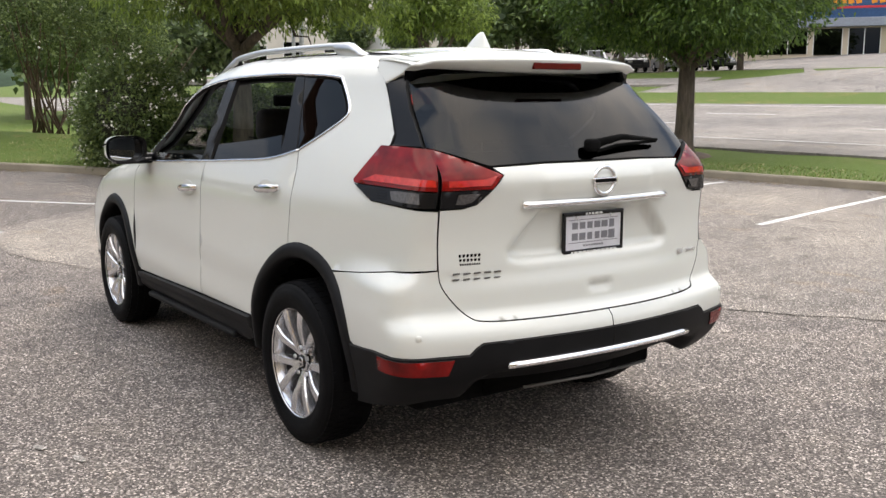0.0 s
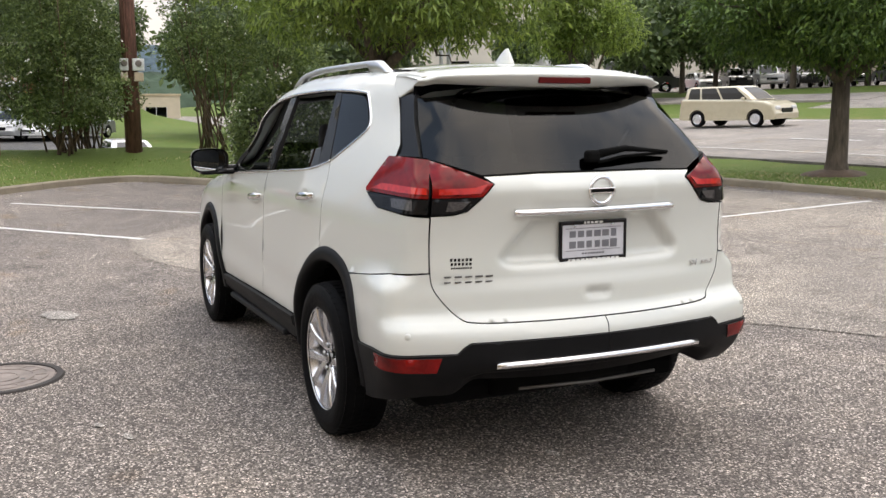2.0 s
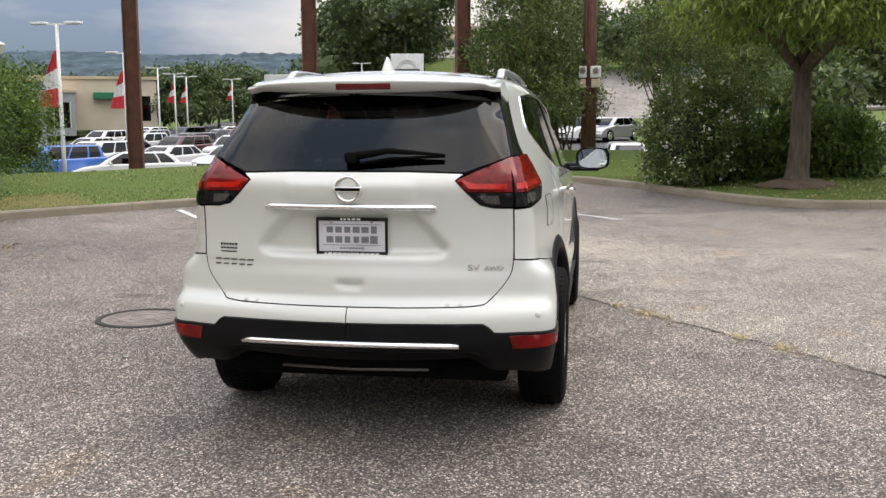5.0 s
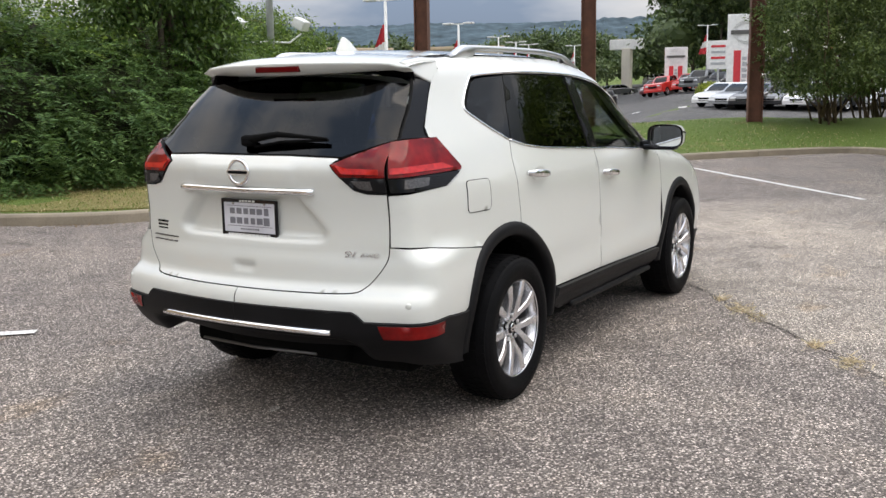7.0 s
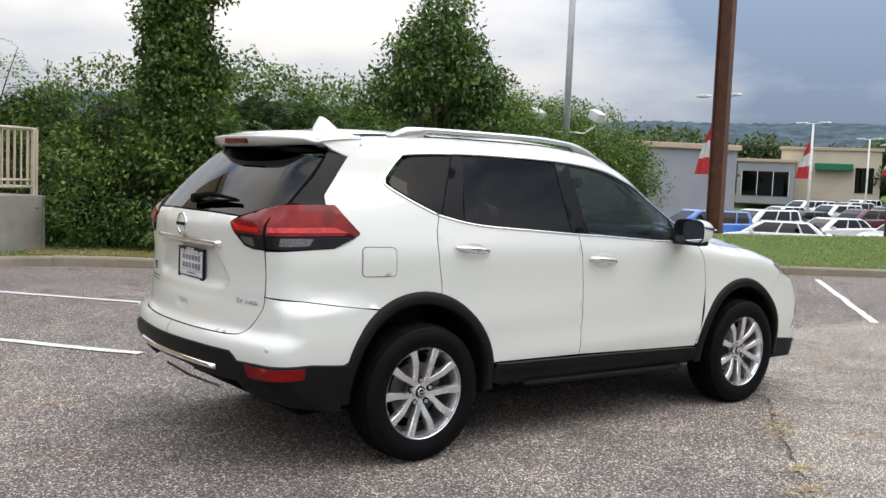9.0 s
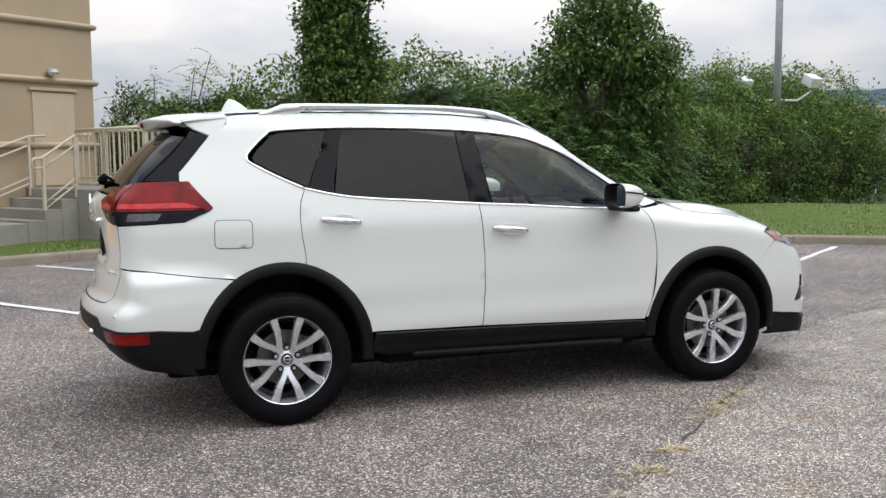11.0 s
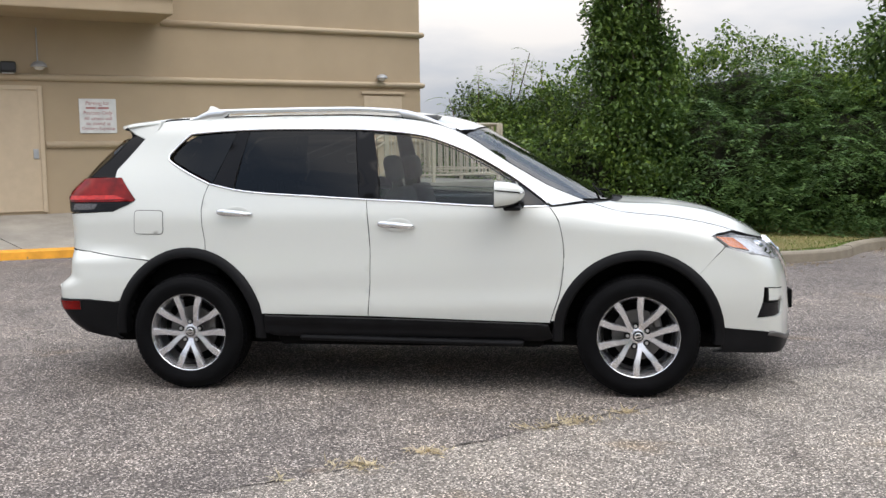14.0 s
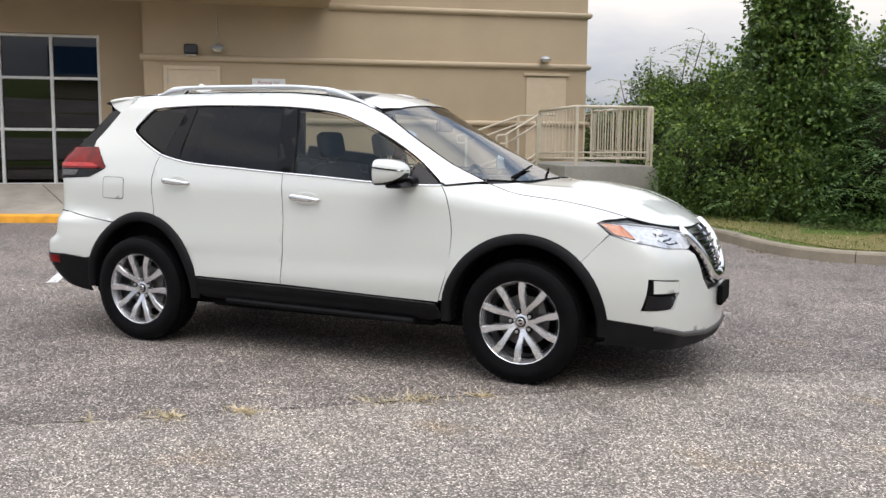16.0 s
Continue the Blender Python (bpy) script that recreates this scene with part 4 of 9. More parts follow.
def lift_rear(u, v):
    u, v = np.asarray(u, float), np.asarray(v, float)
    x = seek(lambda q: skin(-q, u, v), np.full(u.shape, 1.0), np.full(u.shape, 2.7))
    return np.stack([-x, u, v], -1)


def lift_wrap(sign):
    """Round the rear (-1) or the front (1) corner: u is the turn about an upright axis, v the height."""
    x0 = 0.4 * sign

    def f(u, v):
        a = np.asarray(u, float) / 1.9
        v = np.asarray(v, float)
        r = seek(lambda q: skin(x0 + sign * q * np.cos(a), q * np.sin(a), v), np.full(a.shape, 0.3), np.full(a.shape, 2.7))
        return np.stack([x0 + sign * r * np.cos(a), r * np.sin(a), v], -1)
    return f


lift_back, lift_nose = lift_wrap(-1), lift_wrap(1)


def wrap_uv(sign, x, y, z):
    return (1.9 * math.atan2(y, sign * (x - 0.4 * sign)), z)


def back_at(x, z):
    return wrap_uv(-1, *lift_side(np.array([x]), np.array([z]))[0])


def nose_at(x, z):
    return wrap_uv(1, *lift_side(np.array([x]), np.array([z]))[0])


def normals_of(v, f):
    n = np.zeros_like(v)
    t = np.cross(v[f[:, 1]] - v[f[:, 0]], v[f[:, 2]] - v[f[:, 0]])
    for k in range(3):
        np.add.at(n, f[:, k], t)
    return n / np.maximum(np.linalg.norm(n, axis=1), 1e-12)[:, None]


def panel(name, poly, lift, mat, parent, step=0.045, inset=0.0022, rim=0.022, both=True, shift=None, out=0.0, rim_mat=None, label="", holes=()):
    """A sheet of the skin inside a 2D outline, with an edge turned inwards; mirrored to the other side if both."""
    poly = [tuple(p) for p in offset_poly(poly, inset)] if inset else poly
    loop = resample(poly, step, True)
    loops = [loop] + [resample(h, step, True) for h in holes]
    x0, y0, x1, y1 = *np.min(loop, 0), *np.max(loop, 0)
    g = np.array([(x + (0.5 * step if j % 2 else 0), y) for j, y in enumerate(np.arange(y0, y1, step * 0.87)) for x in np.arange(x0, x1, step)])
    ok = inside(loop, g) & (edge_distance(loop, g) > step * 0.45)
    for h in loops[1:]:
        ok &= ~inside(h, g) & (edge_distance(h, g) > step * 0.45)
    v2, f = triangulate(loops, g[ok], lambda c: inside(loop, c) & ~np.any([inside(h, c) for h in loops[1:]] + [np.zeros(len(c), bool)], axis=0))
    v = lift(v2[:, 0], v2[:, 1])
    n = normals_of(v, f)
    mid = v.mean(0)
    if (n.mean(0) * (mid - np.array([np.clip(mid[0], -1, 1) * 0.6, 0, 0.7]))).sum() < 0:
        f, n = f[:, ::-1], -n
    if shift is not None:
        v = v + n * shift(v2[:, 0], v2[:, 1], v)[:, None]
        n = normals_of(v, f)
    if out:
        v = v + n * out
    # edge turned inwards
    e = {}
    for t in f:
        for a, b in ((t[0], t[1]), (t[1], t[2]), (t[2], t[0])):
            e[(a, b)] = e.get((a, b), 0) + 1
    edge = [(a, b) for a, b in e if (b, a) not in e]
    verts, faces = list(map(tuple, v)), [tuple(map(int, t)) for t in f]
    k = len(faces)
    ids = {}
    for a, b in edge:
        for q in (a, b):
            if q not in ids:
                ids[q] = len(verts)
                verts += [tuple(v[q]), tuple(v[q] - n[q] * rim)]
        faces.append((ids[a], ids[a] + 1, ids[b] + 1, ids[b]))
    made = []
    for s in ((1, -1) if both else (1,)):
        me = bpy.data.meshes.new(name)
        me.from_pydata([(x, y * s, z) for x, y, z in verts], [], faces if s > 0 else [t[::-1] for t in faces])
        me.materials.append(mat)
        me.materials.append(rim_mat or CAR["seam"])
        me.polygons.foreach_set("use_smooth", [True] * k + [False] * (len(faces) - k))
        me.polygons.foreach_set("material_index", [0] * k + [1] * (len(faces) - k))
        me.update()
        ob = new(name, me)
        ob.parent = parent
        if label:
            ob["label"] = label
        made.append(ob)
    return made


def strip(name, line, lift, mat, parent, width=0.014, height=0.006, both=True, label="", step=0.03):
    """A moulding with a rounded top laid along a 2D line on the skin."""
    pts = np.array(resample(line, step))
    d = np.gradient(pts, axis=0)
    d /= np.maximum(np.hypot(*d.T), 1e-9)[:, None]
    s = np.stack([-d[:, 1], d[:, 0]], 1)
    centre = lift(pts[:, 0], pts[:, 1])
    across = lift(*(pts + s * 0.01).T) - centre
    across /= np.linalg.norm(across, axis=1)[:, None]
    along = np.gradient(centre, axis=0)
    nrm = np.cross(along, across)
    nrm /= np.linalg.norm(nrm, axis=1)[:, None]
    if (nrm.mean(0) * (centre.mean(0) - np.array([np.clip(centre.mean(0)[0], -1, 1) * 0.6, 0, 0.7]))).sum() < 0:
        nrm = -nrm
    sec = [(-0.5, -0.4), (-0.45, 0.5), (-0.2, 1.0), (0.2, 1.0), (0.45, 0.5), (0.5, -0.4)]
    verts = [tuple(c + across[i] * width * a + nrm[i] * height * b) for i, c in enumerate(centre) for a, b in sec]
    m = len(sec)
    faces = [(i * m + k, (i + 1) * m + k, (i + 1) * m + k + 1, i * m + k + 1) for i in range(len(centre) - 1) for k in range(m - 1)]
    faces += [tuple(range(m)), tuple(range((len(centre) - 1) * m + m - 1, (len(centre) - 1) * m - 1, -1))]
    made = []
    for sg in ((1, -1) if both else (1,)):
        ob = raw(name, [(x, y * sg, z) for x, y, z in verts], faces if sg > 0 else [t[::-1] for t in faces], mat, parent, True)
        if label:
            ob["label"] = label
        made.append(ob)
    return made


def pearl_paint():
    m, nt, b = nodes_of("pearl_white_paint")
    n = tex_noise(nt, 900, 2)
    nt.links.new(ramp_of(nt, n, [(0.3, (0.60, 0.615, 0.575)), (0.7, (0.645, 0.655, 0.615))]), b.inputs["Base Color"])
    b.inputs["Roughness"].default_value = 0.38
    b.inputs["Coat Weight"].default_value, b.inputs["Coat Roughness"].default_value, b.inputs["Coat IOR"].default_value = 1.0, 0.02, 1.5
    return m


def clad_mat():
    m, nt, b = nodes_of("grained_black_cladding")
    n = tex_noise(nt, 5, 4)
    nt.links.new(ramp_of(nt, n, [(0.3, (0.005, 0.005, 0.0056)), (0.7, (0.009, 0.009, 0.010))]), b.inputs["Base Color"])
    b.inputs["Roughness"].default_value = 0.5
    b.inputs["Specular IOR Level"].default_value = 0.13
    bump_of(nt, b, tex_noise(nt, 900, 2), 0.12, 0.001)
    return m


CAR = {
    "paint": pearl_paint(),
    "seam": plain("dark_panel_gap", (0.012, 0.012, 0.012), 0.8),
    "clad": clad_mat(),
    "gloss": plain("gloss_black_trim", (0.007, 0.007, 0.009), 0.15, coat=0.12, spec=0.25),
    "post": plain("black_window_post", (0.006, 0.006, 0.007), 0.22, spec=0.16),
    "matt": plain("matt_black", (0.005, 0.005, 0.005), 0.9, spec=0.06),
    "chrome": plain("chrome", (0.82, 0.82, 0.83), 0.06, 1.0, vary=0.03),
    "satin": plain("satin_silver", (0.62, 0.63, 0.64), 0.28, 0.9, vary=0.05),
    "alloy": plain("silver_alloy", (0.72, 0.72, 0.74), 0.24, 0.85, coat=0.3, vary=0.06, scale=12),
    # darker copy of the alloy, with the shade inside the wheel in its colour
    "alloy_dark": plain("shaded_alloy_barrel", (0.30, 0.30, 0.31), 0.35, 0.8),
    "rubber": plain("tyre_rubber", (0.0040, 0.0040, 0.0045), 0.6, vary=0.3, scale=10, bump=0.25, bump_scale=300, spec=0.08),
    "disc": plain("brake_steel", (0.13, 0.125, 0.12), 0.45, 0.7),
    "privacy": glass("privacy_glass", (0.022, 0.023, 0.026), 1.42),
    "clear": glass("side_glass", (0.60, 0.66, 0.64), 1.5),
    "screen": glass("windscreen_glass", (0.50, 0.56, 0.54), 2.0),
    "red": plain("red_lamp_lens", (0.17, 0.0045, 0.004), 0.08, coat=0.08, spec=0.22, vary=0.5, scale=11),
    "red_deep": plain("deep_red_lens", (0.10, 0.004, 0.004), 0.1, coat=0.1, spec=0.25),
    "smoke": plain("smoked_lamp_lens", (0.008, 0.008, 0.009), 0.1, coat=0.04, spec=0.15),
    "lamp_clear": plain("clear_lamp_reflector", (0.74, 0.74, 0.76), 0.12, 0.25, vary=0.22, scale=40),
    "lamp_smoke": plain("smoked_clear_reflector", (0.085, 0.08, 0.08), 0.2, 0.3, coat=0.05, vary=0.4, scale=120),
    "amber": plain("amber_lens", (0.60, 0.14, 0.015), 0.07, coat=1.0),
    "cloth": plain("charcoal_seat_cloth", (0.030, 0.030, 0.032), 0.9, vary=0.2, scale=30),
    "trim_grey": plain("grey_cabin_plastic", (0.10, 0.10, 0.10), 0.6),
    "mirror": plain("mirror_glass", (0.75, 0.78, 0.80), 0.02, 1.0, vary=0.01),
}
car = tagged(new("suv_car"), "clean white pearl compact SUV with black lower cladding and alloy wheels", "car")

ARCH_R, ARCH_F = 0.508, 0.492


ARCH_K = {-AXLE: 0.93, AXLE: 0.98}    # the rear arch is narrower than a circle


def arc(cx, r, a0, a1, n=14):
    return [(cx + ARCH_K[cx] * r * math.cos(radians(a0 + (a1 - a0) * i / n)), HUB_Z + r * math.sin(radians(a0 + (a1 - a0) * i / n))) for i in range(n + 1)]


belt = smooth_line([(-1.225, 1.255), (-1.05, 1.217), (-0.87, 1.196), (-0.59, 1.178), (-0.24, 1.155), (0.04, 1.140), (0.37, 1.118), (0.62, 1.108), (0.84, 1.108)], 6)
belt_at = curve_fn([(x, z) for x, z in belt])
rear_split = [(-0.236, 1.155), (-0.222, 1.0), (-0.213, 0.87), (-0.216, 0.66), (-0.232, 0.462)]
rd_back = [(-1.225, 1.255), (-1.253, 1.18), (-1.262, 1.10), (-1.255, 1.0), (-1.240, 0.91), (-1.2382, 0.848)]
# front door
fd_front = smooth_line([(0.84, 1.108), (0.893, 1.03), (0.922, 0.90), (0.925, 0.78), (0.905, 0.62), (0.868, 0.50), (0.845, 0.43)], 4)


def door_sculpt(u, v, p):
    """The pressed line low on the doors and the soft hollow above it."""
    line = 0.50 + 0.03 * (u + 1.0)
    return -0.012 * np.exp(-((v - line - 0.10) / 0.09) ** 2) + 0.004 * np.exp(-((v - line + 0.02) / 0.03) ** 2)


fd_poly = [p for p in belt if p[0] > -0.2] + fd_front[1:] + [(0.4, 0.442), (0.0, 0.455), (-0.232, 0.462)] + [p for p in rear_split[::-1][1:]]
front_doors = panel("front_door", fd_poly, lift_side, CAR["paint"], car, 0.04, shift=door_sculpt)
rd_poly = [p for p in belt if p[0] < -0.24] + rear_split + [(-0.5, 0.466), (-0.868, 0.472)] + arc(-AXLE, ARCH_R, 13, 76)[:-1] + rd_back[::-1][:-1]
rear_doors = panel("rear_door", rd_poly, lift_side, CAR["paint"], car, 0.04, shift=door_sculpt)
# body side: pillar, cant rail and rear quarter in one pressing
dlo_top = smooth_line([(-1.225, 1.255), (-1.37, 1.322), (-1.495, 1.392), (-1.512, 1.424), (-1.485, 1.465), (-1.40, 1.545), (-1.345, 1.567), (-1.07, 1.582), (-0.75, 1.585), (-0.27, 1.573), (0.05, 1.540), (0.22, 1.492), (0.39, 1.420), (0.56, 1.324), (0.70, 1.232), (0.84, 1.122)], 5)
top_edge = [(1.05, 0.655), (0.90, 0.63), (0.60, 0.60), (0.36, 0.575), (0.1, 0.572), (-0.5, 0.572), (-1.0, 0.568), (-1.4, 0.558), (-1.63, 0.55)]
te3 = lift_top(*np.array(resample(top_edge, 0.08)).T)
gate_z = np.linspace(1.075, 0.86, 6)
ge3 = lift_rear(np.full(6, 0.694), gate_z)
lamp_side = [(-1.865, 1.302), (-1.735, 1.172), (-1.728, 1.155), (-1.85, 1.092)]
bs_poly = [(0.86, 1.112), (1.0, 1.128), (1.06, 1.134)] + [(p[0], p[2]) for p in te3] + [(-1.602, 1.60), (-1.690, 1.545), (-1.795, 1.42), (-1.862, 1.345)] + lamp_side \
    + [(-1.99, 1.085)] + [(p[0], p[2]) for p in ge3] + [(-2.02, 0.845), (-1.85, 0.820), (-1.72, 0.803)] + arc(-AXLE, ARCH_R, 121, 76)[:-1] + rd_back[::-1][:-1] + dlo_top
body_side = panel("body_side", bs_poly, lift_side, CAR["paint"], car, 0.04, inset=0.0018)
# fuel flap as a shallow lid on the right side alone
fl = [(cx + 0.024 * math.cos(radians(q)), cz + 0.024 * math.sin(radians(q))) for cx, cz, q0 in ((-1.537, 1.072, 0), (-1.679, 1.074, 90), (-1.681, 0.978, 180), (-1.537, 0.976, 270)) for q in range(q0, q0 + 91, 18)]
for flap in panel("fuel_flap", fl, lift_side, CAR["paint"], car, 0.03, inset=0, out=0.0022, rim=0.004):
    if flap.data.vertices[0].co.y > 0:
        bpy.data.objects.remove(flap)
for y_sign in (-1,):
    ring = strip("fuel_flap_gap", fl + [fl[0]], lift_side, CAR["seam"], car, 0.0042, 0.0030)
    bpy.data.objects.remove(ring[0])
# front wing
hood_side = [(1.09, 0.665), (1.20, 0.685), (1.28, 0.708), (1.40, 0.722), (1.60, 0.715), (1.78, 0.690), (1.90, 0.655)]
hs3 = lift_top(*np.array(resample(hood_side, 0.06)).T)
wing_poly = [(0.862, 1.104)] + [(1.03, 1.12)] + [(p[0], p[2]) for p in hs3] + [(1.80, 0.945), (1.768, 0.930), (1.84, 0.873)] + arc(AXLE, ARCH_F, 46, 170) + [p for p in fd_front[::-1][1:]]
panel("front_wing", wing_poly, lift_side, CAR["paint"], car, 0.04)
# hood and roof in one piece across
hood_half = resample(hood_side, 0.1)
hood_front = smooth_line([(1.90, 0.655), (2.00, 0.58), (2.085, 0.45), (2.14, 0.30), (2.165, 0.15), (2.17, 0.0)], 4)
cowl = smooth_line([(1.30, 0.0), (1.285, 0.25), (1.22, 0.48), (1.09, 0.665)], 5)
hp = cowl + hood_half[1:] + hood_front[1:]
hood_poly = hp + [(x, -y) for x, y in hp[::-1][1:-1]]


def hood_lines(u, v, p):
    ridge = 0.50 - 0.16 * (u - 1.3)
    return 0.010 * np.exp(-((np.abs(v) - ridge) / 0.05) ** 2) * smoothstep(2.15, 1.9, u)


panel("hood", hood_poly, lift_top, CAR["paint"], car, 0.05, both=False, shift=hood_lines)
ws_half = smooth_line([(0.425, 0.0), (0.41, 0.2), (0.375, 0.4), (0.33, 0.56)], 5) + [(0.60, 0.592), (0.90, 0.622), (1.03, 0.640)] + smooth_line([(1.04, 0.63), (1.16, 0.47), (1.225, 0.25), (1.24, 0.0)], 5)
panel("windscreen", ws_half + [(x, -y) for x, y in ws_half[::-1][1:-1]], lift_top, CAR["screen"], car, 0.06, both=False, inset=0.004, out=-0.004, label="clear laminated windscreen")
rf_half = [(-1.61, 0.0), (-1.61, 0.52), (-1.4, 0.525), (-0.5, 0.535), (0.1, 0.535), (0.30, 0.535), (0.37, 0.4), (0.405, 0.2), (0.42, 0.0)]
panel("roof", rf_half + [(x, -y) for x, y in rf_half[::-1][1:-1]], lift_top, CAR["paint"], car, 0.07, both=False)
ditch = [(-1.61, 0.523), (-1.4, 0.528), (-0.5, 0.538), (0.30, 0.538), (0.34, 0.57), (0.1, 0.570), (-0.5, 0.570), (-1.0, 0.566), (-1.4, 0.556), (-1.61, 0.549)]
panel("roof_ditch_strip", ditch, lift_top, CAR["clad"], car, 0.04, inset=0.001, out=-0.006)
cowl_poly = smooth_line([(1.243, 0.0), (1.228, 0.25), (1.163, 0.47), (1.043, 0.635)], 5) + [(1.085, 0.66)] + [(x + -0.006, y) for x, y in cowl[::-1]]
panel("cowl_grille", cowl_poly, lift_top, CAR["clad"], car, 0.05, out=-0.012, inset=0)

# ---- car: windows ----
# chrome outline of the side windows
strip("window_chrome", [(x, z) for x, z in dlo_top], lift_side, CAR["chrome"], car, 0.014, 0.005, label="chrome window surround")
strip("belt_chrome", [(x, z) for x, z in belt], lift_side, CAR["chrome"], car, 0.013, 0.006, label="chrome belt moulding")
dlo_fn = curve_fn(sorted({round(x, 4): z for x, z in dlo_top if x > -1.35 and z > 1.2}.items()))
above = lambda x: float(dlo_fn(x)) - 0.012
below = lambda x: float(belt_at(x)) + 0.010


def top_line(x0, x1, n=8):
    return [(x0 + (x1 - x0) * i / n, above(x0 + (x1 - x0) * i / n)) for i in range(n + 1)]


def low_line(x0, x1, n=8):
    return [(x0 + (x1 - x0) * i / n, below(x0 + (x1 - x0) * i / n)) for i in range(n + 1)]


# quarter pane, rear pane, front pane, and the black posts between them
qtr = [(-1.205, below(-1.205) + 0.004), (-1.36, 1.338), (-1.472, 1.398), (-1.484, 1.42), (-1.46, 1.455), (-1.385, 1.530), (-1.34, 1.550), (-1.26, 1.558), (-1.175, 1.563), (-1.075, 1.567)]
panel("quarter_window", qtr, lift_side, CAR["privacy"], car, 0.06, inset=0.0, out=-0.005, label="dark privacy glass")
panel("rear_pillar_post", low_line(-1.20, -1.065, 3) + [(-1.06, 1.3), (-1.01, 1.50)] + top_line(-0.995, -1.07, 3), lift_side, CAR["post"], car, 0.05, inset=0.0, out=-0.003)
rear_pane = low_line(-1.06, -0.285, 6) + [(-0.31, 1.4)] + top_line(-0.325, -0.99, 6) + [(-1.012, 1.50)]
front_pane = low_line(-0.145, 0.63, 6) + [(0.65, 1.245)] + [(p[0], p[1] - 0.016) for p in dlo_top[::-1] if -0.19 < p[0] < 0.655 and p[1] > 1.2] + [(-0.205, above(-0.205))]
for pane, mat, text in ((rear_pane, "privacy", "dark privacy glass"), (front_pane, "clear", "clear side glass")):
    name = "rear_window" if pane is rear_pane else "front_window"
    ob = panel(name, pane, lift_side, CAR[mat], car, 0.06, inset=0.0, out=-0.007, label=text)
    bpy.data.objects.remove(ob[0])          # on the left the panes are wound down
    cut = [(x, min(z, float(belt_at(x)) + (0.095 if pane is rear_pane else 0.04) + 0.03 * (x if pane is front_pane else -0.6 - x))) for x, z in pane]
    ob = panel(name, cut, lift_side, CAR[mat], car, 0.05, inset=0.002, out=-0.012, label=text + ", wound down")
    bpy.data.objects.remove(ob[1])
panel("centre_post", [(-0.28, below(-0.28)), (-0.16, below(-0.16)), (-0.185, 1.4), (-0.215, above(-0.215)), (-0.32, above(-0.32)), (-0.305, 1.4)], lift_side, CAR["post"], car, 0.05, inset=0.0, out=-0.002)
panel("mirror_base", [(0.64, below(0.64)), (0.82, below(0.82)), (0.80, 1.14), (0.66, 1.245)], lift_side, CAR["gloss"], car, 0.05, inset=0.001, out=-0.002)

# ---- car: tailgate ----
seam_line = smooth_line([(0.6935, 1.08), (0.6955, 0.95), (0.6935, 0.84), (0.672, 0.775), (0.60, 0.690), (0.535, 0.668), (0.30, 0.664), (0.0, 0.664)], 5)
gate_half = [(0.0, 1.236), (0.25, 1.236), (0.487, 1.228), (0.452, 1.200), (0.50, 1.148), (0.556, 1.096), (0.61, 1.082), (0.6935, 1.08)] + seam_line[1:]
gate_poly = gate_half + [(-x, z) for x, z in gate_half[::-1][1:-1]]
recess = [(0.285, 1.075), (0.435, 0.912), (0.405, 0.872), (0.35, 0.858), (-0.35, 0.858), (-0.405, 0.872), (-0.435, 0.912), (-0.285, 1.075)]
pull = [(0.074, 0.772), (0.05, 0.733), (-0.05, 0.733), (-0.074, 0.772)]


def gate_shape(u, v, p):
    q = np.stack([u, v], 1)
    d = edge_distance(recess, q) * np.where(inside(recess, q), 1, -1)
    a = -0.040 * smoothstep(-0.004, 0.038, d) * smoothstep(0.845, 0.90, v)
    d2 = edge_distance(pull, q) * np.where(inside(pull, q), 1, -1)
    b = -0.016 * smoothstep(-0.002, 0.012, d2)
    brow = 0.006 * smoothstep(0.30, 0.26, np.abs(u)) * smoothstep(1.10, 1.112, v) * smoothstep(1.20, 1.185, v)
    return a + b + brow


panel("tailgate", gate_poly, lift_rear, CAR["paint"], car, 0.018, both=False, shift=gate_shape)
glass_half = [(0.0, 1.242), (0.25, 1.242), (0.487, 1.234), (0.674, 1.300), (0.636, 1.43), (0.598, 1.535), (0.3, 1.565), (0.0, 1.575)]
panel("rear_screen", glass_half + [(-x, z) for x, z in glass_half[::-1][1:-1]], lift_rear, CAR["privacy"], car, 0.06, both=False, out=-0.004, label="dark privacy rear glass")
panel("rear_pillar_trim", [(0.680, 1.301), (0.72, 1.299), (0.742, 1.300), (0.735, 1.33), (0.685, 1.43), (0.652, 1.505), (0.632, 1.555), (0.585, 1.562), (0.608, 1.522), (0.641, 1.43)], lift_rear, CAR["post"], car, 0.04, inset=0.001, out=-0.001)


# ---- car: tail lamps ----
gate_lamp_red = [(0.456, 1.200), (0.502, 1.151), (0.690, 1.149), (0.671, 1.291)]
gate_lamp_low = [(0.504, 1.149), (0.558, 1.100), (0.61, 1.087), (0.692, 1.086), (0.690, 1.147)]


for nm, poly, mat, text in (("lamp_lens", gate_lamp_red, "red", "glossy red lamp lens"), ("lamp_base", gate_lamp_low, "smoke", "smoked clear lamp base")):
    panel(nm, poly, lift_rear, CAR[mat], car, 0.02, inset=0.001, out=0.006, rim=0.03, label=text)
panel("lamp_glow_bar", [(0.475, 1.200), (0.51, 1.163), (0.668, 1.161), (0.666, 1.185), (0.53, 1.188)], lift_rear, plain("bright_red_bar", (0.50, 0.013, 0.008), 0.1, coat=0.25, vary=0.25, scale=40), car, 0.02, inset=0.001, out=0.009, rim=0.004)
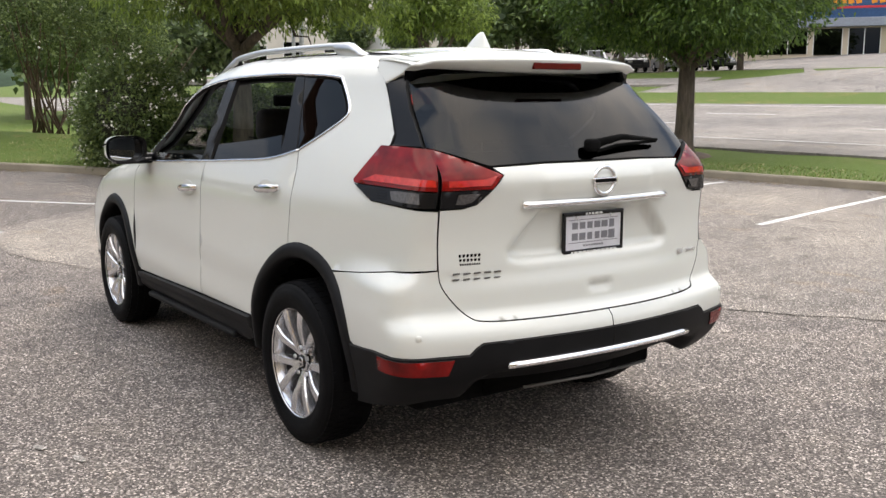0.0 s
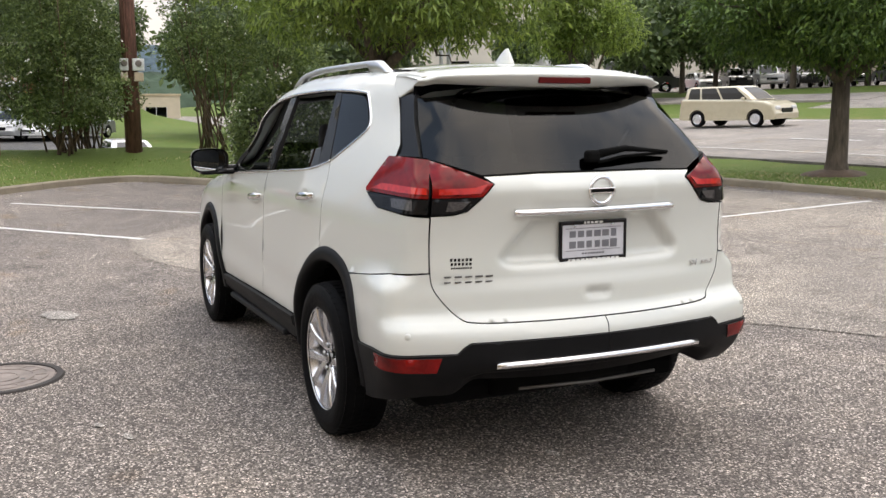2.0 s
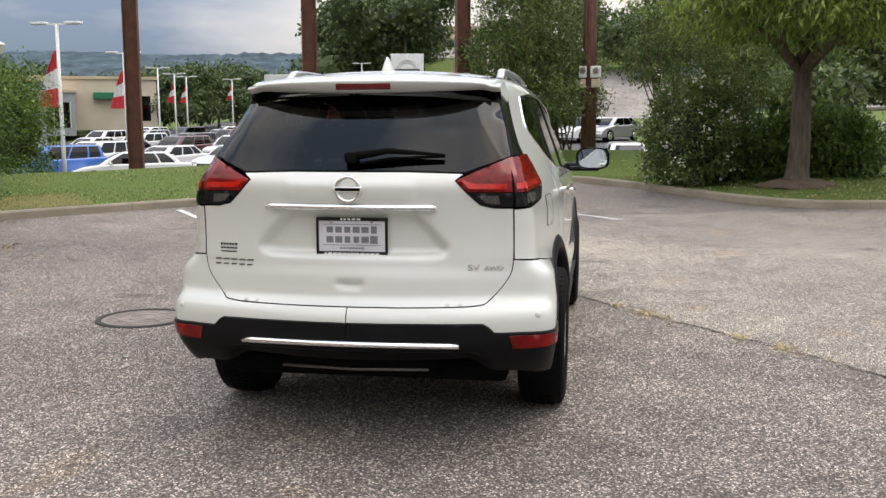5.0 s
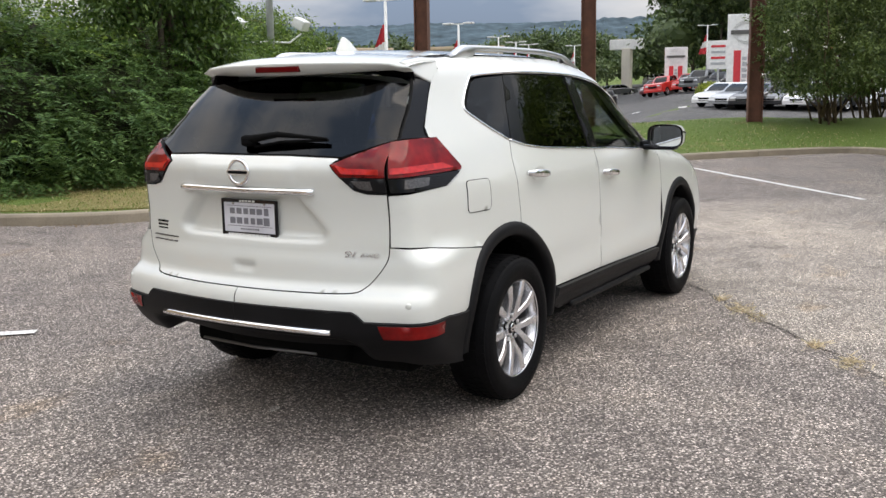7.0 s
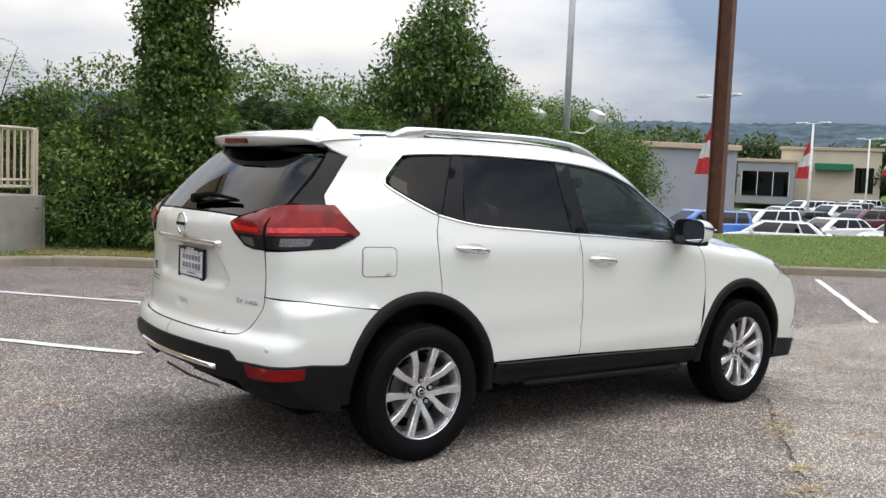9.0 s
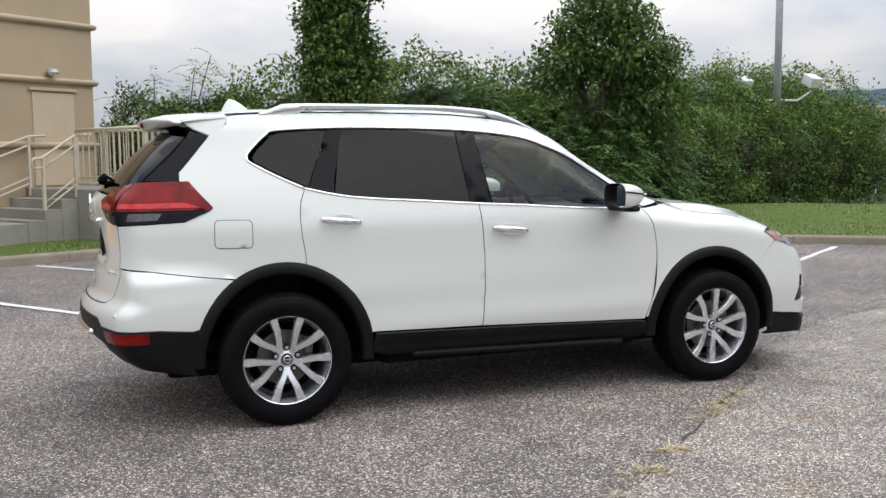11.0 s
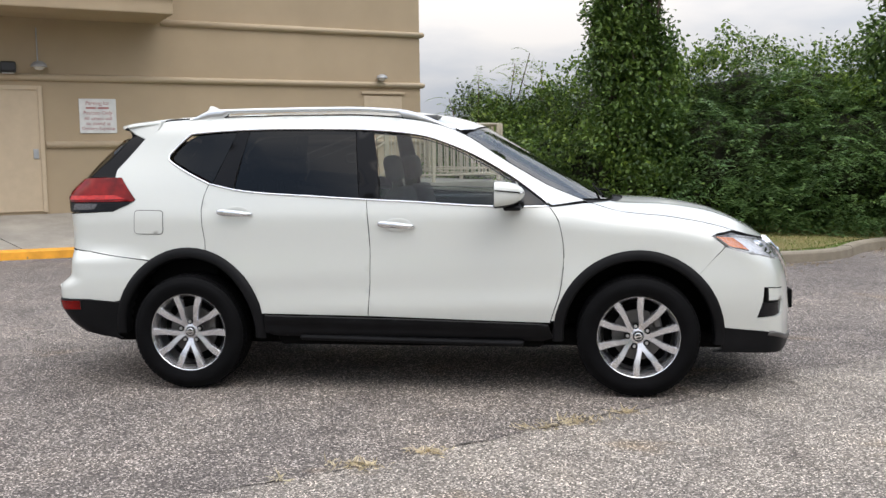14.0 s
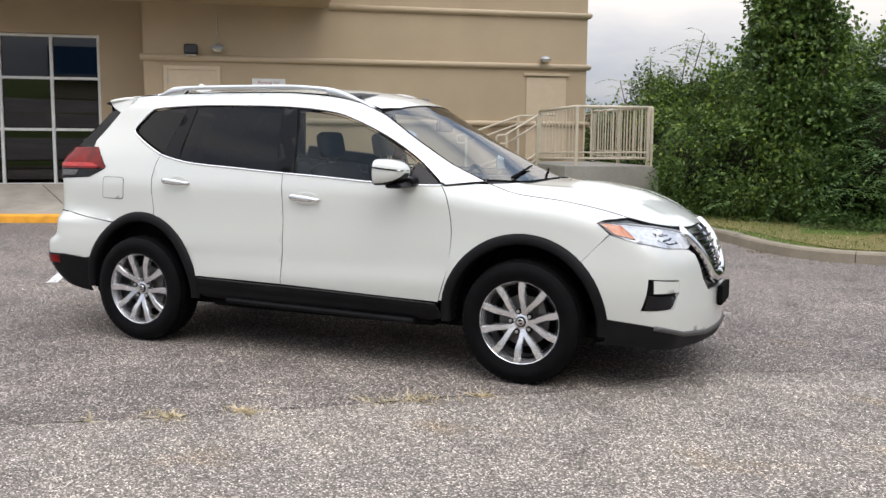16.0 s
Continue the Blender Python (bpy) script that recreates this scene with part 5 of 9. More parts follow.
panel("reverse_lamp", [(0.545, 1.138), (0.578, 1.106), (0.61, 1.099), (0.640, 1.099), (0.632, 1.138)], lift_rear, CAR["lamp_smoke"], car, 0.015, inset=0.001, out=0.0085, rim=0.004, label="ribbed clear reversing lamp")
W = lambda x, y, z: wrap_uv(-1, x, y, z)
tip_s, up_s = (-1.733, 0.795, 1.165), (-1.868, 0.742, 1.298)
body_red = [W(-2.12, 0.668, 1.289), W(-2.0, 0.715, 1.297), W(*up_s), W(*tip_s), W(-1.745, 0.80, 1.150), W(-2.10, 0.772, 1.146), W(-2.155, 0.690, 1.146)]
body_low = [W(-2.155, 0.690, 1.144), W(-2.10, 0.772, 1.144), W(-1.748, 0.80, 1.148), W(-1.852, 0.79, 1.094), W(-2.05, 0.776, 1.085), W(-2.15, 0.698, 1.085)]
panel("lamp_lens", body_red, lift_back, CAR["red"], car, 0.02, inset=0.001, out=0.006, rim=0.03, label="glossy red lamp lens")
panel("lamp_base", body_low, lift_back, CAR["smoke"], car, 0.02, inset=0.001, out=0.006, rim=0.03, label="smoked clear lamp base")
panel("lamp_glow_bar", [W(-2.15, 0.692, 1.186), W(-2.02, 0.75, 1.188), W(-1.90, 0.785, 1.19), W(-1.80, 0.79, 1.163), W(-2.05, 0.78, 1.160), W(-2.152, 0.693, 1.160)], lift_back, bpy.data.materials["bright_red_bar"], car, 0.02, inset=0.001, out=0.009, rim=0.004)
panel("turn_lamp", [W(-2.11, 0.735, 1.138), W(-2.06, 0.775, 1.138), W(-2.00, 0.785, 1.136), W(-2.01, 0.785, 1.102), W(-2.05, 0.775, 1.098), W(-2.11, 0.735, 1.098)], lift_back, CAR["lamp_smoke"], car, 0.015, inset=0.001, out=0.0085, rim=0.004)
for z in (1.104, 1.114, 1.124, 1.134):
    strip("lamp_rib", [W(-1.975, 0.785, z), W(-1.90, 0.79, z), W(-1.84 + (z - 1.1) * 2.2, 0.795, z)], lift_back, CAR["smoke"], car, 0.004, 0.009)

# ---- car: rear bumper ----
seam_uv = []
g3 = lift_rear(np.array([q[0] for q in seam_line]), np.array([q[1] for q in seam_line]))
for p in g3:
    if p[2] < 0.865:
        seam_uv.append(W(*p))
B = lambda a, z: (1.9 * radians(a), z)
side_seam = [back_at(-1.722, 0.803), back_at(-1.85, 0.820), back_at(-2.02, 0.845)]
arch3 = lift_side(*np.array(arc(-AXLE, ARCH_R, 122, 158, 7)).T)
low_white = [back_at(-1.83, 0.535), back_at(-2.0, 0.553), W(-2.17, 0.72, 0.556)]
clad_edge = [(0.625, 0.556), (0.60, 0.582), (0.575, 0.597), (0.3, 0.600), (0.0, 0.600)]
ce3 = lift_rear(np.array([q[0] for q in clad_edge]), np.array([q[1] for q in clad_edge]))
bumper_half = [W(*p) for p in arch3] + low_white + [W(*p) for p in ce3] 
up_half = side_seam + [q for q in seam_uv]
bump_poly = bumper_half + up_half[::-1]
panel("rear_bumper", bump_poly, lift_back, CAR["paint"], car, 0.022, inset=0.0022)
arch3b = lift_side(*np.array(arc(-AXLE, ARCH_R - 0.002, 159, 184, 5)).T)
low_black = [back_at(-1.80, 0.30), back_at(-1.98, 0.335), W(-2.15, 0.72, 0.37), W(-2.24, 0.5, 0.375), W(-2.26, 0.25, 0.36), W(-2.26, 0.0, 0.355)]


def clad_ledge(u, v, p):
    """The black skirt: a flat band on top and a tucked-in tray below."""
    y = np.abs(p[:, 1])
    return 0.008 - 0.05 * smoothstep(0.47, 0.43, v) * smoothstep(0.62, 0.52, y) - 0.012 * smoothstep(0.545, 0.535, v) * smoothstep(0.50, 0.45, v) * smoothstep(0.56, 0.50, y)


clad_poly = [W(*p) for p in ce3[::-1]] + low_white[::-1] + [W(*p) for p in arch3b] + low_black
panel("bumper_skirt", clad_poly, lift_back, CAR["clad"], car, 0.025, inset=0.0015, shift=clad_ledge, label="grained black plastic lower bumper")
panel("reflector", [W(-2.02, 0.86, 0.545), W(-2.19, 0.66, 0.546), W(-2.21, 0.69, 0.488), W(-2.03, 0.86, 0.492)], lift_back, CAR["red"], car, 0.03, inset=0, out=0.013, rim=0.01, label="red bumper reflector")
bar = np.array([(y, 0.512 - 0.02 * (abs(y) / 0.47) ** 2 * 0.3) for y in np.linspace(-0.475, 0.475, 24)])
strip("skid_bar", [(y, z) for y, z in bar], lift_rear, CAR["chrome"], car, 0.03, 0.026, both=False, label="chrome bar on the lower bumper")
part("tow_tray_lip", tube_bm([(-2.22, 0.33, 0.372), (-2.24, 0.0, 0.368), (-2.22, -0.33, 0.372)], 0.007, 8), CAR["disc"], car, smooth=True)
for sg in (1, -1):
    s3 = lift_back(np.array([B(24, 0)[0]]), np.array([0.628]))[0]
    bm = lathe_bm([(0.0, 0.004), (0.010, 0.004), (0.0125, 0.001), (0.0125, -0.01)], 20, "z")
    bmesh.ops.transform(bm, matrix=look(Vector((s3[0], s3[1] * sg, s3[2])), Vector((s3[0] + 1, s3[1] * sg * 0.45, s3[2]))), verts=bm.verts)
    part("parking_sensor", bm, CAR["paint"], car, smooth=True)

# ---- car: spoiler, brake lamp, antenna ----
def side_y(x, z):
    """Half width of the body side, carried on behind the rear face."""
    tr = np.clip((-x - 0.9) / 1.3, 0, 2)
    return float(side_w(z) - 0.10 * tr ** 1.5 - 0.035 * tr * smoothstep(1.2, 1.5, z))


def build_spoiler():
    """A wing carried on from the roof, its tail lit by a lamp, with a cheek at each end that runs down to the pillar."""
    reach = 0.600
    ys = np.linspace(0, reach, 18)
    full = np.concatenate([-ys[::-1][:-1], ys])
    verts, faces = [], []
    for y in full:
        a = abs(y) / reach
        zt = lift_top(np.array([-1.60]), np.array([min(abs(y), 0.575)]))[0][2] + 0.0015
        xb = -2.012 + 0.17 * a ** 2.4
        ze = zt - 0.052 + 0.030 * a ** 2
        lip = 0.050 - 0.034 * a ** 2
        prof = [(-1.60, zt), (-1.72, zt - 0.008), (-1.60 + (xb + 1.60) * 0.72, zt - 0.026 + 0.012 * a), (xb + 0.012, ze), (xb, ze - 0.006), (xb + 0.003, ze - 0.013),
                (xb + 0.020, ze - lip), (xb + 0.045, ze - lip - 0.010), (-1.79, zt - 0.104 + 0.008 * a), (-1.69, zt - 0.095), (-1.62, zt - 0.05)]
        verts += [(x, y, z) for x, z in prof]
    m = 11
    for i in range(len(full) - 1):
        for k in range(m):
            faces.append((i * m + k, i * m + (k + 1) % m, (i + 1) * m + (k + 1) % m, (i + 1) * m + k))
    ob = raw("spoiler", verts, faces, [CAR["paint"], CAR["gloss"]], car, True)
    for p in ob.data.polygons:
        k = min(v % m for v in p.vertices), max(v % m for v in p.vertices)
        if k[0] >= 7 and k[1] <= 10:
            p.material_index = 1
    bmn = bmesh.new()
    bmn.from_mesh(ob.data)
    bmesh.ops.recalc_face_normals(bmn, faces=bmn.faces)
    bmn.to_mesh(ob.data)
    bmn.free()
    zc = lift_top(np.array([-1.60]), np.array([0.0]))[0][2]
    part("brake_lamp", box_bm((0.02, 0.25, 0.027), (-1.999, 0, zc - 0.080), 0.004), CAR["red_deep"], ob, "dark red high brake lamp")
    cheek = [(-1.598, 1.652), (-1.70, 1.650), (-1.79, 1.640), (-1.835, 1.630), (-1.838, 1.622), (-1.812, 1.598), (-1.775, 1.572), (-1.695, 1.538), (-1.655, 1.556), (-1.612, 1.588), (-1.600, 1.62)]
    for sg in (1, -1):
        bm = bmesh.new()
        outer = [bm.verts.new((x, sg * (side_y(x, z) + 0.0015), z - 0.005)) for x, z in cheek]
        inner = [bm.verts.new((x, sg * (side_y(x, z) - 0.05), z - 0.004)) for x, z in cheek]
        n = len(cheek)
        bm.faces.new(outer); bm.faces.new(inner[::-1])
        for i in range(n):
            bm.faces.new((outer[i], inner[i], inner[(i + 1) % n], outer[(i + 1) % n]))
        bmesh.ops.recalc_face_normals(bm, faces=bm.faces)
        bmesh.ops.bevel(bm, geom=[e for e in bm.edges if e.verts[0] in outer and e.verts[1] in outer], offset=0.010, segments=3, profile=0.5, affect="EDGES")
        part("spoiler_cheek", bm, CAR["paint"], ob, smooth=False)


build_spoiler()


def build_antenna():
    bm = bmesh.new()
    rows = []
    for t in np.linspace(0, 1, 8):
        length, width, back = 0.165 * (1 - t) ** 0.8 + 0.022, 0.033 * (1 - t) ** 0.9 + 0.003, -1.545 + 0.045 * t ** 1.2 - 0.0
        ring = []
        for k in range(16):
            a = 2 * math.pi * k / 16
            ring.append(bm.verts.new((back + length / 2 + length / 2 * math.cos(a), width * math.sin(a), 1.688 + 0.078 * t)))
        rows.append(ring)
    for r0, r1 in zip(rows, rows[1:]):
        for k in range(16):
            bm.faces.new((r0[k], r0[(k + 1) % 16], r1[(k + 1) % 16], r1[k]))
    bm.faces.new(rows[-1])
    part("antenna", bm, CAR["paint"], car, "white shark-fin antenna", smooth=True)


build_antenna()
# ---- car: roof rails ----
for sg in (1, -1):
    xs = np.linspace(-1.42, 0.27, 40)
    verts, faces = [], []
    base = lift_top(xs, np.full(40, 0.552))
    for i, x in enumerate(xs):
        t = (x + 1.42) / 1.69
        rise = 0.046 * float(smoothstep(0, 0.09, t)) * float(smoothstep(1.0, 0.80, t)) + 0.004
        end = min(t / 0.14, (1 - t) / 0.20, 1.0)
        hollow = 0.0 if end < 1 else 0.022
        lo = base[i][2] + hollow * (1 if 0.14 < t < 0.80 else 0) - (0.012 if end < 1 else 0)
        z = base[i][2] + rise
        yc, w = 0.552, 0.019
        verts += [(x, sg * (yc - w), lo), (x, sg * (yc - w), z - 0.006), (x, sg * (yc - w * 0.5), z), (x, sg * (yc + w * 0.5), z - 0.001), (x, sg * (yc + w), z - 0.009), (x, sg * (yc + w), lo)]
    for i in range(39):
        for k in range(6):
            q = (i * 6 + k, i * 6 + (k + 1) % 6, (i + 1) * 6 + (k + 1) % 6, (i + 1) * 6 + k)
            faces.append(q if sg < 0 else q[::-1])
    faces += [tuple(range(6)), tuple(range(39 * 6, 40 * 6))]
    raw("roof_rail", verts, faces, CAR["satin"], car, True)["label"] = "satin silver roof rail"
# ---- car: badge, plate, wiper, handles ----
em = lift_rear(np.array([0.0]), np.array([1.163]))[0]
bm = bmesh.new()
for r in (0.052,):
    rings = []
    for k in range(40):
        a = 2 * math.pi * k / 40
        rings.append([bm.verts.new((em[0] - 0.006 + 0.007 * math.cos(b), (r + 0.009 * math.sin(b)) * math.cos(a), em[2] + (r + 0.009 * math.sin(b)) * math.sin(a))) for b in [2 * math.pi * j / 8 for j in range(8)]])
    for k in range(40):
        for j in range(8):
            bm.faces.new((rings[k][j], rings[k][(j + 1) % 8], rings[(k + 1) % 40][(j + 1) % 8], rings[(k + 1) % 40][j]))
badge = part("badge", bm, CAR["chrome"], car, "round chrome maker's badge", smooth=True)
part("badge_bar", box_bm((0.010, 0.128, 0.024), (em[0] - 0.009, 0, em[2]), 0.003), CAR["chrome"], badge)
part("badge_band", box_bm((0.004, 0.108, 0.013), (em[0] - 0.014, 0, em[2]), 0.001), CAR["matt"], badge)
strip("plate_garnish", [(y, 1.087) for y in np.linspace(-0.372, 0.372, 16)], lift_rear, CAR["chrome"], car, 0.032, 0.024, both=False, label="chrome garnish over the plate")


def build_plate():
    x = -2.231
    pl = part("licence_plate", box_bm((0.010, 0.305, 0.152), (x, 0, 0.955), 0.004), plain("plate_white", (0.62, 0.62, 0.66), 0.4), car, "white dealer plate in a black frame")
    fr = box_bm((0.016, 0.318, 0.016), (x - 0.003, 0, 1.031), 0.004)
    box_bm((0.016, 0.318, 0.020), (x - 0.003, 0, 0.881), 0.004, fr)
    for sg in (1, -1):
        box_bm((0.016, 0.012, 0.166), (x - 0.0032, sg * 0.153, 0.956), 0.004, fr)
    part("plate_frame", fr, CAR["gloss"], pl, "black plate frame")
    ink = plain("plate_ink", (0.17, 0.17, 0.19), 0.5)

    def bars(z, h, w, y0, n, mat, seed):
        rng = random.Random(seed)
        step = w / n
        for i in range(n):
            k = step * rng.uniform(0.62, 0.86)
            part("plate_lettering", box_bm((0.0012, k, h * (1.25 if i == 0 else 1.0)), (x - 0.0056, y0 - w / 2 + step * (i + 0.5), z)), mat, pl)
    bars(0.985, 0.026, 0.235, 0, 6, ink, 1)
    bars(0.942, 0.028, 0.235, 0, 6, ink, 2)
    bars(0.905, 0.007, 0.11, 0, 8, ink, 3)
    part("plate_rule", box_bm((0.0012, 0.26, 0.0025), (x - 0.0056, 0, 0.918)), ink, pl)
    part("plate_rule", box_bm((0.0012, 0.26, 0.0025), (x - 0.0056, 0, 1.008)), ink, pl)
    for z, w, s in ((0.881, 0.24, 5), (1.031, 0.08, 6)):
        rng = random.Random(s)
        y = -w / 2
        while y < w / 2:
            k = rng.uniform(0.008, 0.018)
            part("frame_lettering", box_bm((0.001, k, 0.0085), (x - 0.0116, y + k / 2, z)), M["white_steel"], pl)
            y += k + 0.006
    for sg in (1, -1):
        bm = lathe_bm([(0.0, -0.003), (0.006, -0.002), (0.007, 0.002)], 12, "z")
        bmesh.ops.transform(bm, matrix=Matrix.Translation((x - 0.006, sg * 0.09, 1.018)) @ Matrix.Rotation(radians(90), 4, "Y"), verts=bm.verts)
        part("plate_screw", bm, CAR["chrome"], pl)


build_plate()


def emblem_bars(name, y0, y1, z0, z1, n, mat, label, seed=0, thick=0.004, split=True):
    """Raised badge lettering shown as plain bars."""
    holder = None
    ys = np.linspace(y0, y1, n + 1)
    for a, b in zip(ys, ys[1:]):
        c, w = (a + b) / 2, abs(b - a) * 0.78
        p = lift_rear(np.array([c]), np.array([(z0 + z1) / 2]))[0]
        hh = (z1 - z0)
        for zc, h in (((z0 + hh * 0.12, hh * 0.24), (z1 - hh * 0.12, hh * 0.24)) if split else (((z0 + z1) / 2, hh),)):
            ob = part(name, box_bm((thick, w, h), (p[0] - thick * 0.5, c, zc), 0.001), mat, car)
            ob["label"] = label


emblem_bars("model_badge", 0.648, 0.447, 0.818, 0.846, 5, CAR["disc"], "dark chrome model badge")
emblem_bars("dealer_badge", 0.620, 0.530, 0.903, 0.914, 6, CAR["matt"], "dark dealer lettering", thick=0.001, split=False)
emblem_bars("dealer_badge", 0.618, 0.532, 0.887, 0.897, 6, CAR["matt"], "dark dealer lettering", thick=0.001, split=False)
emblem_bars("dealer_badge", 0.616, 0.534, 0.873, 0.880, 9, CAR["matt"], "dark dealer lettering", thick=0.001, split=False)


def text_badge(body, y, z, size, name):
    cu = bpy.data.curves.new(name, "FONT")
    cu.body, cu.size, cu.extrude, cu.align_x, cu.align_y = body, size, 0.0025, "CENTER", "CENTER"
    ob = new("tmp_text", cu)
    dg = bpy.context.evaluated_depsgraph_get()
    me = bpy.data.meshes.new_from_object(ob.evaluated_get(dg))
    bpy.data.objects.remove(ob)
    p = lift_rear(np.array([y]), np.array([z]))[0]
    q = lift_rear(np.array([y + 0.03]), np.array([z]))[0]
    yaw = math.atan2(q[0] - p[0], 0.03)
    me.transform(Matrix.Translation((p[0] - 0.004, y, z)) @ Matrix.Rotation(-math.pi / 2 - yaw, 4, "Z") @ Matrix.Rotation(math.pi / 2, 4, "X") @ Matrix.Diagonal((1.35, 1, 1, 1)))
    me.materials.clear()
    ob = mesh_object(name, me, CAR["chrome"], car)
    ob["label"] = "chrome trim lettering"


text_badge("SV", -0.528, 0.826, 0.036, "trim_badge")
text_badge("AWD", -0.613, 0.824, 0.026, "trim_badge")


def build_wiper():
    p = [lift_rear(np.array([y]), np.array([z]))[0] for y, z in ((-0.0, 1.283), (-0.16, 1.300), (-0.40, 1.292))]
    out = Vector((-0.028, 0, 0.020))
    a = tube_bm([Vector(p[0]) + out * 0.8, Vector(p[1]) + out * 1.2, Vector(p[2]) + out * 0.7], [0.019, 0.013, 0.005], 8)
    bmesh.ops.scale(a, vec=(1, 1, 1.0), verts=a.verts)
    w = part("rear_wiper", a, CAR["matt"], car, "black rear wiper at rest", smooth=True)
    part("wiper_pivot", box_bm((0.05, 0.06, 0.05), Vector(p[0]) + out * 0.6, 0.015), CAR["matt"], w)
    part("wiper_blade", tube_bm([Vector(p[0]) + out * 0.35 + Vector((0, -0.03, -0.022)), Vector(p[1]) + out * 0.4 + Vector((0, 0, -0.018)), Vector(p[2]) + out * 0.4], 0.007, 6), CAR["matt"], w)


build_wiper()


def build_handle(x, z, sg):
    """A chrome pull bar over a shallow cup."""
    y = lift_side(np.array([x]), np.array([z]))[0][1]
    bm = bmesh.new()
    n, rows = 16, []
    for i in range(n + 1):
        t = i / n
        xx = x - 0.115 + 0.23 * t
        zz = z + 0.009 - 0.018 * t
        h = 0.0195 * (0.55 + 0.45 * math.sin(math.pi * min(1, max(0, t * 1.05)))) * (1.25 if t < 0.3 else 1.0)
        off = 0.036 * math.sin(math.pi * t) ** 0.35 + 0.002
        rows.append([bm.verts.new((xx, sg * (y + off + 0.008 * math.cos(a)), zz + h * math.sin(a))) for a in [2 * math.pi * k / 10 for k in range(10)]])
    for r0, r1 in zip(rows, rows[1:]):
        for k in range(10):
            bm.faces.new((r0[k], r0[(k + 1) % 10], r1[(k + 1) % 10], r1[k]))
    bm.faces.new(rows[0]); bm.faces.new(rows[-1])
    bmesh.ops.recalc_face_normals(bm, faces=bm.faces)
    owner = next(o for o in (front_doors if x > -0.3 else rear_doors) if (o.data.vertices[0].co.y > 0) == (sg > 0))
    hd = part("door_handle", bm, CAR["chrome"], owner, "chrome door handle", smooth=True)
    cup = lathe_bm([(0.0, 0.002), (0.7, 0.0025), (0.92, 0.0035), (1.0, 0.001)], 28, "z")
    bmesh.ops.transform(cup, matrix=Matrix.Translation((x + 0.01, sg * y, z)) @ Matrix.Rotation(radians(-90 * sg), 4, "X") @ Matrix.Diagonal((0.085, 0.042, 1, 1)), verts=cup.verts)
    part("handle_cup", cup, CAR["paint"], owner, smooth=True)


for sg in (1, -1):
    build_handle(-1.045, 1.080, sg)
    build_handle(-0.055, 1.005, sg)

# ---- car: arches and sills ----
def arch_ring(cx, r_out, r_in, a0, a1, name="arch_moulding"):
    """A wheel-arch moulding that stands proud of the skin and turns into the wheel house."""
    n = 30
    ang = [radians(a0 + (a1 - a0) * i / n) for i in range(n + 1)]
    rows = []
    for r, out in ((r_out + 0.012, -0.004), (r_out + 0.003, 0.009), (r_out - 0.016, 0.016), (r_in + 0.012, 0.018), (r_in, 0.010), (r_in - 0.004, -0.02), (r_in - 0.002, -0.09)):
        x = np.array([cx + ARCH_K[cx] * r * math.cos(a) for a in ang])
        z = np.array([HUB_Z + r * math.sin(a) for a in ang])
        ref = lift_side(np.array([cx + ARCH_K[cx] * max(r, r_in + 0.02) * math.cos(a) for a in ang]), np.array([HUB_Z + max(r, r_in + 0.02) * math.sin(a) for a in ang]))
        rows.append(np.stack([x, ref[:, 1] + out, z], 1))
    for sg in (1, -1):
        verts = [(x, y * sg, z) for r in rows for x, y, z in r]
        m = n + 1
        faces = [(i * m + k, i * m + k + 1, (i + 1) * m + k + 1, (i + 1) * m + k) for i in range(len(rows) - 1) for k in range(n)]
        raw(name, verts, faces if sg < 0 else [f[::-1] for f in faces], CAR["clad"], car, True)["label"] = "black plastic wheel-arch moulding"


arch_ring(-AXLE, ARCH_R, 0.452, -4, 182)
arch_ring(AXLE, ARCH_F, 0.440, -6, 184)
sill = [(-0.865, 0.466), (0.0, 0.450), (0.84, 0.425), (0.865, 0.335), (0.80, 0.315), (-0.80, 0.335), (-0.875, 0.36)]


def sill_shape(u, v, p):
    mid = 0.40 - 0.02 * u
    return 0.010 + 0.012 * smoothstep(mid - 0.004, mid + 0.006, v) - 0.02 * smoothstep(0.35, 0.32, v)


panel("sill_cladding", sill, lift_side, CAR["clad"], car, 0.022, inset=0.001, shift=sill_shape, label="black plastic sill cladding")
for sg in (1, -1):
    bm = box_bm((1.35, 0.09, 0.035), (0.02, sg * 0.835, 0.318), 0.015, turn=Matrix.Rotation(radians(1.0), 4, "Y"))
    part("sill_step", bm, CAR["clad"], car)
    # wheel houses
    for cx, r in ((-AXLE, 0.45), (AXLE, 0.438)):
        bm = bmesh.new()
        rows = []
        for y in (0.84, 0.60, 0.46):
            rows.append([bm.verts.new((cx + ARCH_K[cx] * r * math.cos(a), sg * y, HUB_Z + r * math.sin(a))) for a in [radians(-3 + 186 * i / 24) for i in range(25)]])
        for r0, r1 in zip(rows, rows[1:]):
            for k in range(24):
                bm.faces.new((r0[k], r0[k + 1], r1[k + 1], r1[k]))
        bm.faces.new(rows[-1])
        part("wheel_house", bm, CAR["matt"], car)
part("underbody", box_bm((3.9, 1.30, 0.10), (0, 0, 0.30), 0.03), CAR["matt"], car)
part("underbody_side", box_bm((1.62, 1.62, 0.12), (0, 0, 0.33), 0.03), CAR["matt"], car)
part("exhaust_silencer", tube_bm([(-1.95, -0.33, 0.36), (-1.95, 0.33, 0.36)], 0.085, 14), CAR["matt"], car, smooth=True)
part("rear_axle", tube_bm([(-AXLE, -0.7, 0.30), (-AXLE, 0.7, 0.30)], 0.045, 10), CAR["matt"], car)


